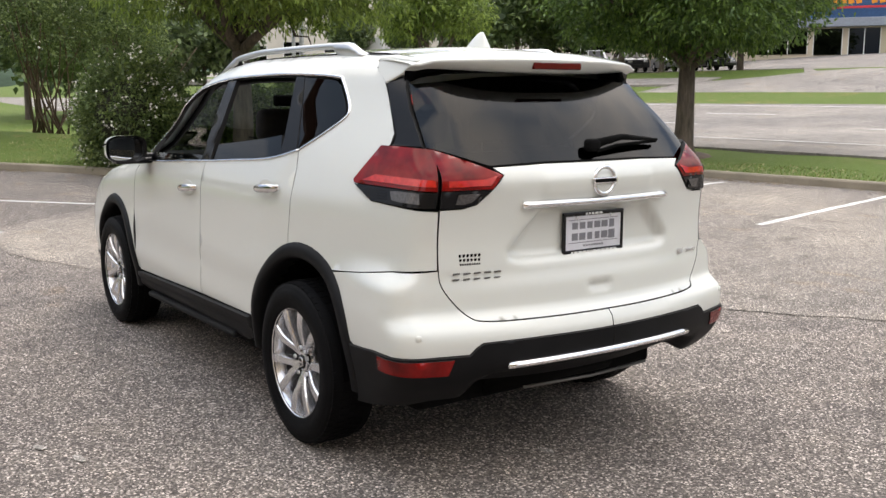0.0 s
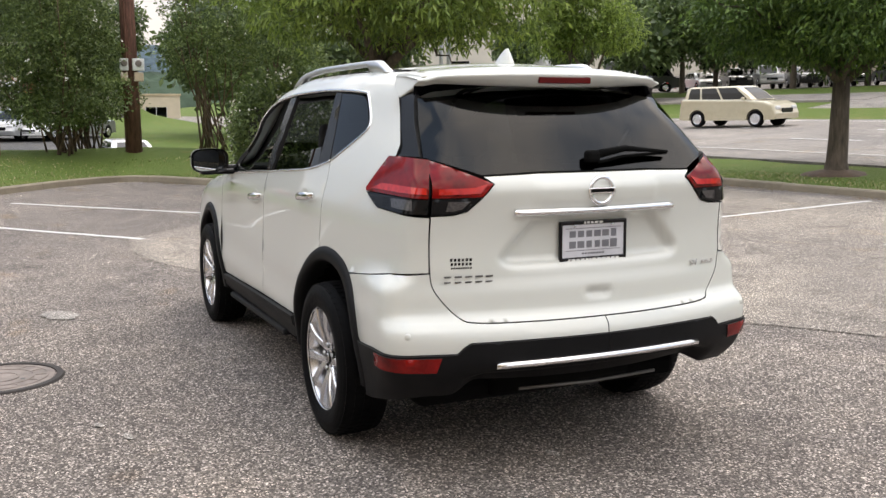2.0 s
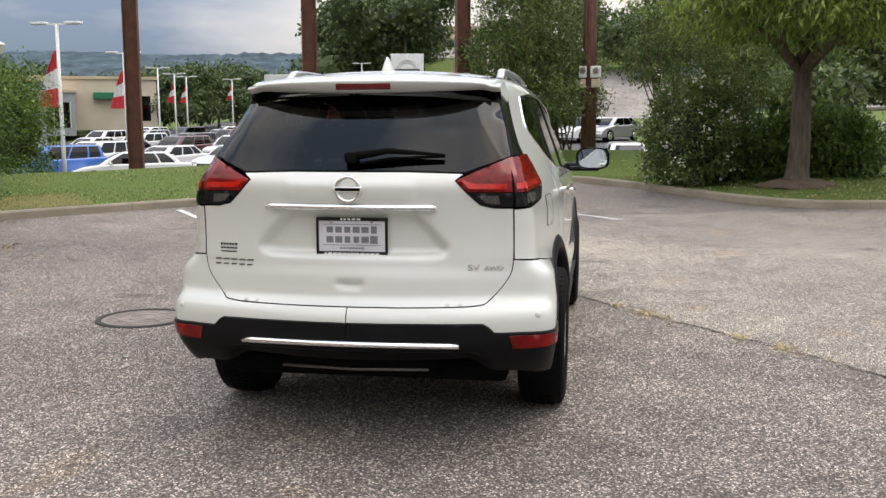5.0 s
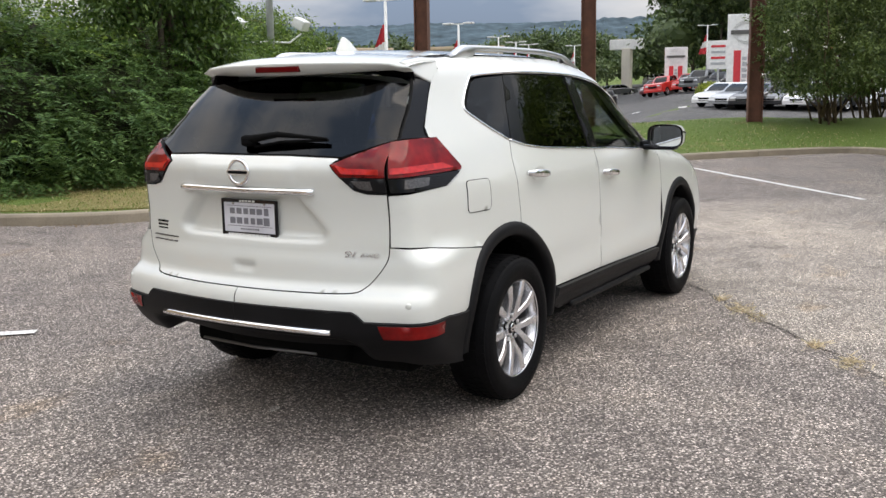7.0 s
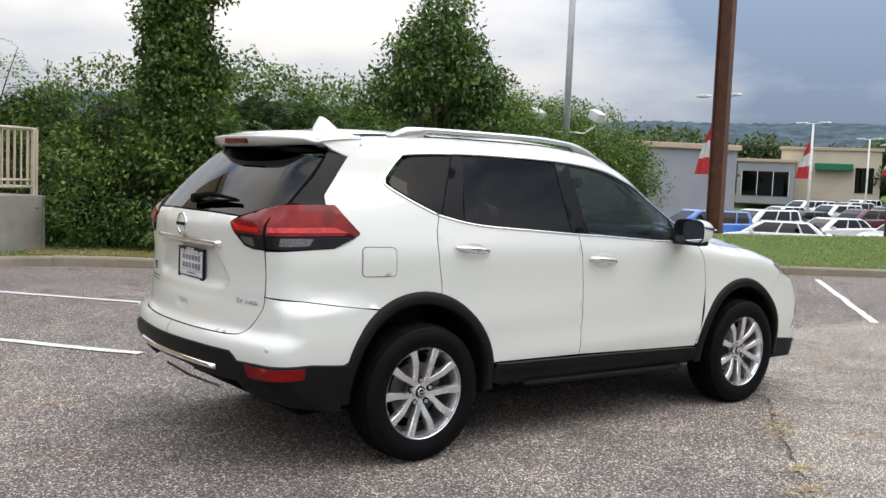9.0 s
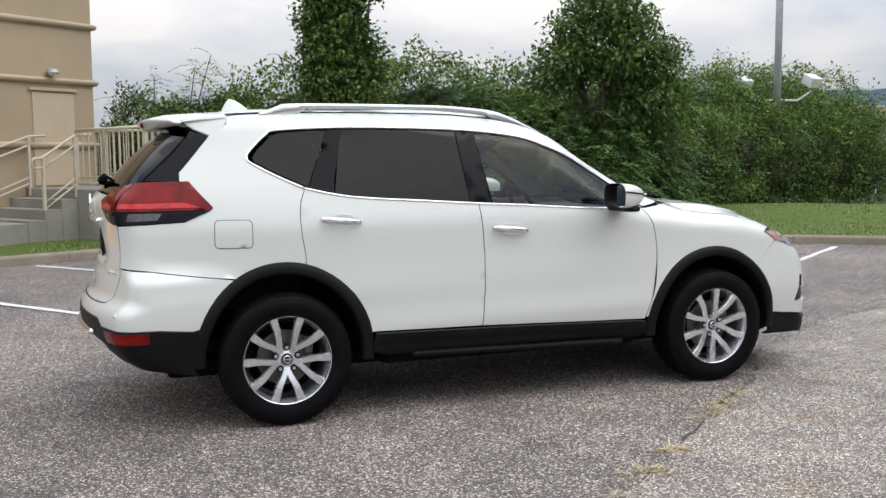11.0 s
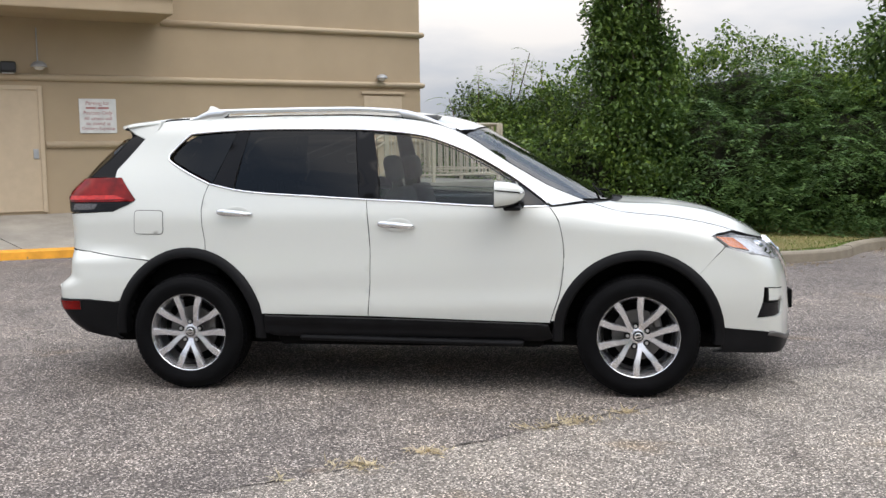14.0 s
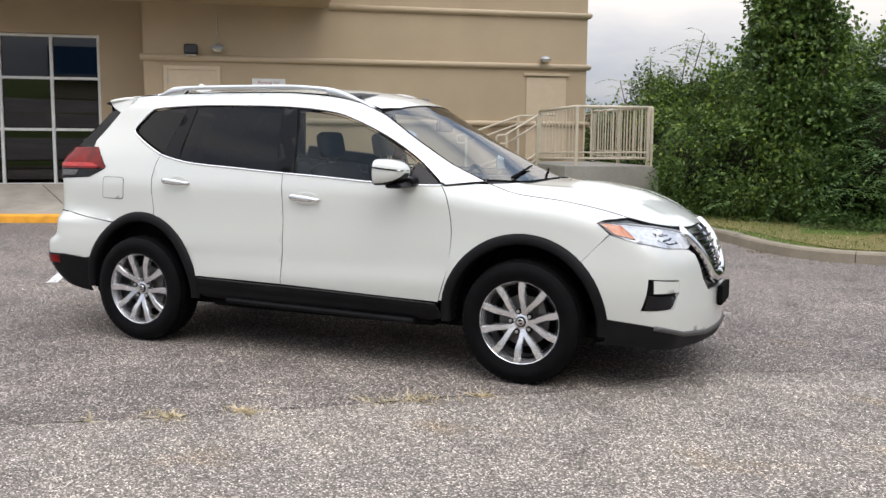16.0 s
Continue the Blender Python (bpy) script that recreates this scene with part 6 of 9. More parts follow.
# ---- car: wheels ----
def build_wheel():
    w = new("wheel")
    tyre = [(0.225, -0.105), (0.245, -0.112), (0.30, -0.116), (0.335, -0.108), (0.352, -0.094), (0.3595, -0.075), (0.361, -0.045), (0.361, 0.0), (0.361, 0.045), (0.3595, 0.075), (0.352, 0.094), (0.335, 0.108), (0.325, 0.1085),
            (0.322, 0.1105), (0.30, 0.116), (0.272, 0.1155), (0.268, 0.1135), (0.245, 0.112), (0.232, 0.106), (0.222, 0.095)]
    tyre = [(0.3 + (r - 0.3) * 0.84 if r > 0.3 else r + 0.007 if r < 0.26 else r, y) for r, y in tyre]
    part("tyre", lathe_bm(tyre, 72), CAR["rubber"], w, "black rubber tyre", smooth=True)
    # tread blocks
    verts, faces = [], []
    for row, (y0, y1) in enumerate(((-0.098, -0.066), (-0.058, -0.024), (-0.016, 0.016), (0.024, 0.058), (0.066, 0.098))):
        n = 58
        for k in range(n):
            a0, a1 = 2 * math.pi * (k + 0.08 + 0.3 * (row % 2)) / n, 2 * math.pi * (k + 0.86 + 0.3 * (row % 2)) / n
            rr = 0.3545 if row in (1, 2, 3) else 0.3505
            lo = 0.34 if row in (1, 2, 3) else 0.333
            i = len(verts)
            for a in (a0, a1):
                for y in (y0, y1):
                    edge = 0.004 if row in (0, 4) and abs(y) > 0.09 else 0
                    verts += [((rr - edge) * math.cos(a), y, (rr - edge) * math.sin(a)), (lo * math.cos(a), y, lo * math.sin(a))]
            faces += [(i, i + 2, i + 6, i + 4), (i, i + 4, i + 5, i + 1), (i + 2, i + 3, i + 7, i + 6), (i, i + 1, i + 3, i + 2), (i + 4, i + 6, i + 7, i + 5)]
    raw("tread", verts, faces, CAR["rubber"], w)
    rim = [(0.205, -0.10), (0.200, -0.03), (0.205, 0.03), (0.212, 0.072), (0.221, 0.092), (0.226, 0.102), (0.2345, 0.1035), (0.2365, 0.096), (0.231, 0.088)]
    rim_ob = part("rim", lathe_bm(rim, 72), CAR["alloy"], w, "silver alloy rim", smooth=True)
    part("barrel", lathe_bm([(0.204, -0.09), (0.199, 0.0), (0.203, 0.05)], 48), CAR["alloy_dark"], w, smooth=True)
    part("brake_disc", lathe_bm([(0.0, 0.022), (0.075, 0.022), (0.08, 0.010), (0.148, 0.010), (0.148, -0.01), (0.0, -0.01)], 48), CAR["disc"], w, smooth=False)
    part("caliper", box_bm((0.05, 0.07, 0.10), (-0.125, 0.0, 0.06), 0.012), CAR["disc"], w)
    # black disc added behind the spokes in place of the shade there
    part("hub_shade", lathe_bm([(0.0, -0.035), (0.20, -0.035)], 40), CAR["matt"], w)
    # five arms between the nuts, each splitting into two flat-faced spokes that widen to the rim
    for i in range(5):
        for side in (1, -1):
            base = radians(90 + 72 * i)
            bm = bmesh.new()
            rows = []
            for t in np.linspace(0, 1, 11):
                r = 0.034 + 0.193 * t
                spread = radians(18.2) + radians(16.5) * max(0.0, 1 - t / 0.62) ** 1.5
                a = base + side * spread
                y = 0.062 + 0.036 * math.sin(min(1, t * 1.15) * math.pi / 2)
                half = 0.0150 + 0.0065 * t ** 1.6
                c = Vector((r * math.cos(a), 0, r * math.sin(a)))
                tang = Vector((-math.sin(a), 0, math.cos(a)))
                rows.append([bm.verts.new(c + tang * half * u + Vector((0, y + v, 0))) for u, v in ((-1.05, -0.036), (-1.0, -0.006), (-0.80, 0.0), (0.80, 0.0), (1.0, -0.006), (1.05, -0.036))])
            for r0, r1 in zip(rows, rows[1:]):
                for k in range(5):
                    bm.faces.new((r0[k], r0[k + 1], r1[k + 1], r1[k]))
            bmesh.ops.recalc_face_normals(bm, faces=bm.faces)
            if sum(f.normal.y for f in bm.faces) < 0:
                bmesh.ops.reverse_faces(bm, faces=bm.faces)
            part("spoke", bm, CAR["alloy"], rim_ob, smooth=False)
    part("hub", lathe_bm([(0.030, 0.066), (0.060, 0.060), (0.066, 0.054), (0.069, 0.03)], 40), CAR["alloy"], rim_ob, smooth=True)
    cap = part("hub_cap", lathe_bm([(0.0, 0.0745), (0.024, 0.0745), (0.0285, 0.071), (0.030, 0.064)], 32), CAR["gloss"], rim_ob, "black hub cap with a silver ring", smooth=True)
    bm = lathe_bm([(0.0155, 0.0755), (0.0205, 0.0765), (0.0215, 0.0745)], 28)
    part("cap_ring", bm, CAR["chrome"], rim_ob, smooth=True)
    part("cap_bar", box_bm((0.044, 0.002, 0.007), (0, 0.076, 0)), CAR["chrome"], rim_ob)
    for i in range(5):
        a = radians(90 + 72 * i)
        # flat black disc that paints the shade of a recess round the nut
        well = lathe_bm([(0.0, 0.0668), (0.0155, 0.0668), (0.0175, 0.062)], 16)
        bmesh.ops.translate(well, vec=(0.060 * math.cos(a), 0, 0.060 * math.sin(a)), verts=well.verts)
        part("nut_well", well, CAR["matt"], rim_ob)
        bm = lathe_bm([(0.0, 0.076), (0.009, 0.075), (0.0105, 0.070), (0.0105, 0.045)], 6)
        bmesh.ops.translate(bm, vec=(0.060 * math.cos(a), 0, 0.060 * math.sin(a)), verts=bm.verts)
        part("wheel_nut", bm, CAR["satin"], rim_ob)
    for piece in [rim_ob, *rim_ob.children]:
        piece.data.transform(Matrix.Diagonal((1.035, 1.0, 1.035, 1.0)))
    return w


wheel0 = build_wheel()
for x, sg, spin in ((-AXLE, 1, 7), (AXLE, 1, -20), (-AXLE, -1, 0), (AXLE, -1, 15)):
    m = Matrix.Translation((x, sg * 0.785, 0.354)) @ (Matrix.Rotation(math.pi, 4, "Z") if sg < 0 else Matrix()) @ Matrix.Rotation(radians(spin), 4, "Y")
    w = copy_thing(wheel0, m)
    w.parent = car
for o in [*wheel0.children_recursive, wheel0]:
    bpy.data.objects.remove(o)

# ---- car: door mirrors ----
def squircle(a, p=0.6):
    return math.copysign(abs(math.cos(a)) ** p, math.cos(a)), math.copysign(abs(math.sin(a)) ** p, math.sin(a))


def mirror_section(t, k_out=1.0):
    """Outline of the shell at t from the glass (0) to its front (1), about its own middle."""
    k = max(0.10, (1 - t ** 2.2) ** 0.5)
    ring = []
    for j in range(24):
        cy, cz = squircle(2 * math.pi * j / 24)
        ring.append((0.165 * t, cy * 0.116 * (0.25 + 0.75 * k) * k_out, cz * 0.076 * k * k_out + 0.006 * t))
    return ring


for sg in (1, -1):
    middle = Vector((0.545, sg * 1.005, 1.185))
    place = lambda q: (middle.x + q[0], middle.y + sg * q[1], middle.z + q[2])
    ts = [0, 0.06, 0.2, 0.35, 0.5, 0.65, 0.78, 0.88, 0.95, 1.0]
    bm, low = bmesh.new(), bmesh.new()
    for target, keep in ((bm, lambda j: j <= 15 or j >= 21), (low, lambda j: 15 < j < 21)):
        rows = [[target.verts.new(place(q)) for q in mirror_section(t)] for t in ts]
        for r0, r1 in zip(rows, rows[1:]):
            for j in range(24):
                if keep(j):
                    target.faces.new((r0[j], r0[(j + 1) % 24], r1[(j + 1) % 24], r1[j]))
        if target is bm:
            target.faces.new(rows[-1])
        bmesh.ops.recalc_face_normals(target, faces=target.faces)
        if sum(f.normal.dot(f.calc_center_median() - (middle + Vector((0.06, 0, 0)))) for f in target.faces) < 0:
            bmesh.ops.reverse_faces(target, faces=target.faces)
    shell = part("door_mirror", bm, CAR["paint"], car, "white door mirror with black base", smooth=True)
    part("mirror_base", low, CAR["clad"], shell, smooth=True)
    # black rim round the glass
    bm = bmesh.new()
    rim0, rim1 = mirror_section(0, 1.0), mirror_section(0, 0.88)
    r0 = [bm.verts.new(place((-0.004, q[1], q[2]))) for q in rim0]
    r1 = [bm.verts.new(place((0.006, q[1], q[2]))) for q in rim1]
    r2 = [bm.verts.new(place((0.06, q[1], q[2]))) for q in rim1]
    for a0, a1 in ((r0, r1), (r1, r2)):
        for j in range(24):
            bm.faces.new((a0[j], a0[(j + 1) % 24], a1[(j + 1) % 24], a1[j]))
    bm.faces.new(r2)
    part("mirror_rim", bm, CAR["post"], shell)
    # the glass is turned towards the driver
    bm = bmesh.new()
    turn = radians(15 if sg > 0 else 4)
    bm.faces.new([bm.verts.new(place((0.030 - q[1] * 0.86 * math.tan(turn), q[1] * 0.86, q[2] * 0.86))) for q in mirror_section(0)])
    part("mirror_glass", bm, CAR["mirror"], shell, "mirror glass")
    # dark slot with the turn repeater
    bm = bmesh.new()
    slot = []
    for t in np.linspace(0.02, 0.96, 12):
        q = mirror_section(float(t), 1.012)
        y = max(v[1] for v in q)
        slot.append(place((q[0][0], y, 0.018 * (1 - t) + 0.012)))
    front = mirror_section(0.97, 1.02)
    slot.append(place((0.163, -0.02, 0.010)))
    tube_bm(slot, 0.0042, 6, bm)
    part("mirror_slot", bm, CAR["matt"], shell)
    part("turn_repeater", box_bm((0.016, 0.09, 0.010), (middle.x + 0.150, sg * 1.05, 1.198), 0.004), CAR["lamp_clear"], shell)
    part("mirror_foot", box_bm((0.10, 0.22, 0.035), (0.64, sg * 0.945, 1.112), 0.015), CAR["post"], shell)
    part("mirror_foot", box_bm((0.08, 0.10, 0.06), (0.66, sg * 0.86, 1.125), 0.02), CAR["post"], shell)

# ---- car: nose ----
N = lambda x, y, z: wrap_uv(1, x, y, z)
nose3 = lambda y, z: (float(front_c(z)) - 0.3 * y * y, y, z)
lamp_outer, lamp_low = N(1.775, 0.815, 0.938), N(1.85, 0.80, 0.865)
head_poly = [N(1.775, 0.815, 0.936), N(1.92, 0.74, 0.928), N(2.05, 0.60, 0.906), N(2.12, 0.46, 0.882), N(2.16, 0.38, 0.862), N(2.20, 0.36, 0.80), N(2.17, 0.46, 0.775), N(2.05, 0.66, 0.795), N(1.92, 0.78, 0.832), N(1.85, 0.81, 0.868)]
panel("head_lamp", head_poly, lift_nose, glass("lamp_cover", (0.86, 0.87, 0.88), 1.45), car, 0.03, inset=0.001, out=0.004, rim=0.01, rim_mat=CAR["lamp_clear"], label="clear head lamp with chrome projector")
panel("head_lamp_bowl", head_poly, lift_nose, CAR["lamp_clear"], car, 0.03, inset=0.001, out=-0.010, rim=0.02, rim_mat=CAR["lamp_clear"])
panel("turn_lamp_front", [N(1.775, 0.815, 0.936), N(1.88, 0.765, 0.925), N(1.93, 0.765, 0.845), N(1.85, 0.81, 0.870)], lift_nose, CAR["amber"], car, 0.03, inset=0.004, out=-0.003, rim=0.01, label="amber front turn lamp")
panel("head_lamp_bezel", [N(2.02, 0.64, 0.885), N(2.09, 0.54, 0.868), N(2.13, 0.49, 0.81), N(2.09, 0.59, 0.808), N(2.03, 0.66, 0.835)], lift_nose, CAR["gloss"], car, 0.03, inset=0.004, out=-0.010, rim=0.01)
for sg in (1, -1):
    bm = bmesh.new()
    bmesh.ops.create_uvsphere(bm, u_segments=20, v_segments=12, radius=0.042)
    bmesh.ops.translate(bm, vec=(2.045, sg * 0.585, 0.85), verts=bm.verts)
    part("projector", bm, CAR["chrome"], car, smooth=True)
wing_arch = lift_side(*np.array(arc(AXLE, ARCH_F, 6, 46, 8)).T)
clad_f = [N(*nose3(0.0, 0.30)), N(*nose3(0.3, 0.30)), N(2.18, 0.62, 0.335), N(2.0, 0.78, 0.385), nose_at(1.845, 0.405)]
grille_edge = [N(*nose3(0.0, 0.52)), N(*nose3(0.30, 0.53)), N(*nose3(0.37, 0.60)), N(*nose3(0.405, 0.74)), N(2.18, 0.45, 0.77)]
fb = clad_f + [N(*p) for p in wing_arch] + [nose_at(1.84, 0.869), N(1.93, 0.785, 0.827), N(2.05, 0.665, 0.790)] + grille_edge[::-1]
fog = [N(1.985, 0.785, 0.640), N(2.165, 0.64, 0.622), N(2.16, 0.64, 0.555), N(2.12, 0.68, 0.470), N(1.972, 0.795, 0.458)]
panel("front_bumper", fb, lift_nose, CAR["paint"], car, 0.03, inset=0.0008, holes=[fog], rim_mat=CAR["paint"])
panel("fog_recess", [N(1.975, 0.79, 0.65), N(2.175, 0.63, 0.632), N(2.17, 0.63, 0.550), N(2.13, 0.67, 0.460), N(1.962, 0.80, 0.448)], lift_nose, CAR["clad"], car, 0.03, inset=0, out=-0.03)
panel("fog_lower_fin", [N(1.985, 0.785, 0.545), N(2.155, 0.645, 0.538), N(2.118, 0.682, 0.478), N(1.982, 0.787, 0.467)], lift_nose, CAR["gloss"], car, 0.03, inset=0, out=-0.012, rim=0.02)
panel("fog_upper_fin", [N(2.005, 0.77, 0.632), N(2.164, 0.64, 0.615), N(2.159, 0.64, 0.556), N(2.003, 0.77, 0.562)], lift_nose, CAR["paint"], car, 0.03, inset=0, out=-0.001, rim=0.02)
low_f = [N(*nose3(0.0, 0.235)), N(*nose3(0.35, 0.238)), N(2.13, 0.62, 0.245), N(1.98, 0.76, 0.255), N(1.82, 0.84, 0.262)]
arch_low = lift_side(*np.array(arc(AXLE, ARCH_F - 0.004, -9, 5, 4)).T)
panel("front_skirt", low_f + [N(*p) for p in arch_low] + clad_f[::-1], lift_nose, CAR["clad"], car, 0.04, inset=0.001, out=0.004, label="black plastic front skirt")
strip("front_skid", [N(*nose3(y, 0.29)) for y in np.linspace(0, 0.35, 8)] + [N(2.16, 0.60, 0.32), N(2.02, 0.76, 0.372)], lift_nose, CAR["disc"], car, 0.03, 0.010)
panel("grille", [N(*nose3(0.0, 0.535)), N(*nose3(0.28, 0.545)), N(*nose3(0.36, 0.61)), N(*nose3(0.395, 0.74)), N(2.185, 0.40, 0.79), N(2.165, 0.37, 0.865), N(*nose3(0.0, 0.885))], lift_nose, CAR["gloss"], car, 0.03, inset=0.001, out=-0.02, label="black mesh grille with a chrome V")
for z in np.linspace(0.60, 0.84, 8):
    strip("grille_bar", [N(*nose3(y, z)) for y in np.linspace(0.0, 0.30 + 0.08 * (z - 0.6) / 0.24, 8)], lift_nose, CAR["clad"], car, 0.012, 0.002)
strip("grille_v", [N(*nose3(0.375, 0.875)), N(*nose3(0.27, 0.72)), N(*nose3(0.21, 0.615)), N(*nose3(0.14, 0.585)), N(*nose3(0.0, 0.58))], lift_nose, CAR["chrome"], car, 0.070, 0.02, label="chrome V on the grille")
part("front_plate_holder", box_bm((0.03, 0.31, 0.12), (2.345, 0, 0.475), 0.01), CAR["matt"], car)
bm = lathe_bm([(0.045, -0.006), (0.052, 0.006), (0.060, 0.0), (0.058, -0.008)], 32, "z")
bmesh.ops.transform(bm, matrix=Matrix.Translation((2.30, 0, 0.735)) @ Matrix.Rotation(radians(80), 4, "Y"), verts=bm.verts)
front_badge = part("badge", bm, CAR["chrome"], car, "round chrome maker's badge", smooth=True)
part("badge_bar", box_bm((0.01, 0.125, 0.022), (2.305, 0, 0.735), 0.003), CAR["chrome"], front_badge)
hood_gap = [N(p[0], p[1], p[2]) for p in lift_top(*np.array(hood_front).T)]
panel("grille_shield", [N(1.80, 0.80, 0.944), N(1.94, 0.735, 0.934), N(2.06, 0.60, 0.912), N(2.13, 0.46, 0.888), N(2.165, 0.36, 0.872), N(*nose3(0.0, 0.895))] + [(u, v - 0.006) for u, v in hood_gap[::-1] if u > 0.0][:0] + [N(*nose3(0.0, 0.93)), N(2.15, 0.3, 0.918), N(2.07, 0.5, 0.93), N(1.95, 0.68, 0.95)], lift_nose, CAR["gloss"], car, 0.03, inset=0, out=-0.010)
# wiper arms on the windscreen
for y0, y1 in ((0.05, 0.58), (-0.50, 0.02)):
    p, q = lift_top(np.array([1.19 - 0.2 * y0 * y0, 1.11 - 0.18 * y1 * y1]), np.array([y0, y1]))
    part("wiper", tube_bm([Vector(p) + Vector((0.02, 0, 0.012)), Vector(q) + Vector((0, 0, 0.018))], [0.009, 0.006], 6), CAR["matt"], car)

# ---- car: cabin ----
def seat(x, y, w=0.50, back_h=0.60):
    s = new("seat"); s.parent = car
    part("cushion", box_bm((0.50, w, 0.16), (x, y, 0.62), 0.05), CAR["cloth"], s, smooth=True)
    part("backrest", box_bm((0.14, w, back_h), (x - 0.30, y, 0.92), 0.055, turn=Matrix.Rotation(radians(-14), 4, "Y")), CAR["cloth"], s, smooth=True)
    part("headrest", box_bm((0.09, 0.26, 0.17), (x - 0.40, y, 1.33), 0.04, turn=Matrix.Rotation(radians(-10), 4, "Y")), CAR["cloth"], s, smooth=True)
    for k in (-1, 1):
        part("headrest_post", tube_bm([(x - 0.39, y + k * 0.06, 1.18), (x - 0.40, y + k * 0.06, 1.27)], 0.007, 6), CAR["chrome"], s)


seat(0.25, 0.38), seat(0.25, -0.38)
for y in (0.42, 0.0, -0.42):
    seat(-0.62, y, 0.42, 0.56)
part("dashboard", box_bm((0.42, 1.36, 0.30), (0.92, 0, 0.93), 0.10), CAR["trim_grey"], car, smooth=True)
part("console", box_bm((0.8, 0.24, 0.24), (0.35, 0, 0.62), 0.04), CAR["trim_grey"], car)
bm = bmesh.new()
rings = []
for k in range(32):
    a = 2 * math.pi * k / 32
    rings.append([bm.verts.new(((0.016 * math.cos(b)), (0.18 + 0.016 * math.sin(b)) * math.cos(a), (0.18 + 0.016 * math.sin(b)) * math.sin(a))) for b in [2 * math.pi * j / 8 for j in range(8)]])
for k in range(32):
    for j in range(8):
        bm.faces.new((rings[k][j], rings[k][(j + 1) % 8], rings[(k + 1) % 32][(j + 1) % 8], rings[(k + 1) % 32][j]))
merge_bm(bm, box_bm((0.03, 0.30, 0.05), (0.005, 0, 0), 0.01))
bmesh.ops.transform(bm, matrix=Matrix.Translation((0.64, 0.38, 1.02)) @ Matrix.Rotation(radians(-24), 4, "Y"), verts=bm.verts)
part("steering_wheel", bm, CAR["matt"], car, smooth=True)
part("cabin_floor", box_bm((2.9, 1.40, 0.06), (-0.5, 0, 0.42), 0.01), CAR["matt"], car)
part("load_bay", box_bm((0.75, 1.20, 0.30), (-1.55, 0, 0.78), 0.03), CAR["matt"], car)
for sg in (1, -1):
    part("door_lining", box_bm((1.62, 0.05, 0.62), (0.03, sg * 0.765, 0.80), 0.02), CAR["trim_grey"], car)
    part("rear_lining", box_bm((0.75, 0.06, 0.62), (-1.6, sg * 0.66, 0.92), 0.02), CAR["matt"], car)
part("headliner", box_bm((1.75, 1.04, 0.03), (-0.72, 0, 1.645), 0.01), CAR["trim_grey"], car)
part("cabin_mirror", box_bm((0.04, 0.22, 0.07), (0.50, 0.0, 1.455), 0.015), CAR["matt"], car)

# ---- plants ----
def leaf_mesh(name, centre, along, normal, length, width, mat, parent=None, fold=0.25):
    """Many folded diamond leaves in one mesh, each an island of its own."""
    n = len(centre)
    along = along / np.maximum(np.linalg.norm(along, axis=1), 1e-9)[:, None]
    side = np.cross(along, normal)
    side /= np.maximum(np.linalg.norm(side, axis=1), 1e-9)[:, None]
    up = np.cross(side, along)
    length, width = np.broadcast_to(length, n)[:, None], np.broadcast_to(width, n)[:, None]
    mid = centre + along * length * 0.45
    v = np.stack([centre, mid + side * width * 0.5 + up * width * fold, centre + along * length, mid - side * width * 0.5 + up * width * fold], 1).reshape(-1, 3)
    me = bpy.data.meshes.new(name)
    me.vertices.add(4 * n)
    me.vertices.foreach_set("co", v.astype(np.float32).ravel())
    me.loops.add(6 * n)
    base = np.arange(n)[:, None] * 4
    me.loops.foreach_set("vertex_index", (base + np.array([0, 1, 2, 0, 2, 3])).astype(np.int32).ravel())
    me.polygons.add(2 * n)
    me.polygons.foreach_set("loop_start", np.arange(0, 6 * n, 3, dtype=np.int32))
    me.update(calc_edges=True)
    return mesh_object(name, me, mat, parent)


def unit(v):
    return v / np.maximum(np.linalg.norm(v, axis=-1, keepdims=True), 1e-9)


def shell_points(rng, blobs, n, inner=0.55):
    """Points in the outer part of a heap of ellipsoids, with their outward direction."""
    b = np.array(blobs, float)
    vol = b[:, 3] * b[:, 4] * b[:, 5]
    k = rng.choice(len(b), n, p=vol ** 0.67 / (vol ** 0.67).sum())
    d = unit(rng.normal(size=(n, 3)))
    r = inner + (1 - inner) * rng.random(n) ** 0.6
    lump = 1 + 0.16 * np.sin(d[:, 0] * 5 + k) * np.sin(d[:, 1] * 6 + 2 * k) + 0.10 * np.sin(d[:, 2] * 9 + k)
    p = b[k, :3] + d * b[k, 3:6] * (r * lump)[:, None]
    keep = np.ones(n, bool)
    for i, q in enumerate(b):                       # nothing deep inside another heap
        inside_q = (((p - q[:3]) / q[3:6]) ** 2).sum(1) < (inner * 0.8) ** 2
        keep &= ~(inside_q & (k != i))
    return p[keep], unit(d / b[k, 3:6])[keep]


def sprays(rng, p, d, per, spread, droop=0.3):
    """For every twig end a few leaves that fan out of it."""
    c = np.repeat(p, per, 0) + rng.normal(0, spread, (len(p) * per, 3))
    a = unit(np.repeat(d, per, 0) * 0.6 + rng.normal(0, 0.75, (len(p) * per, 3)) - np.array([0, 0, droop]))
    nr = unit(rng.normal(0, 0.55, (len(p) * per, 3)) + np.array([0, 0, 0.9]))
    return c, a, nr


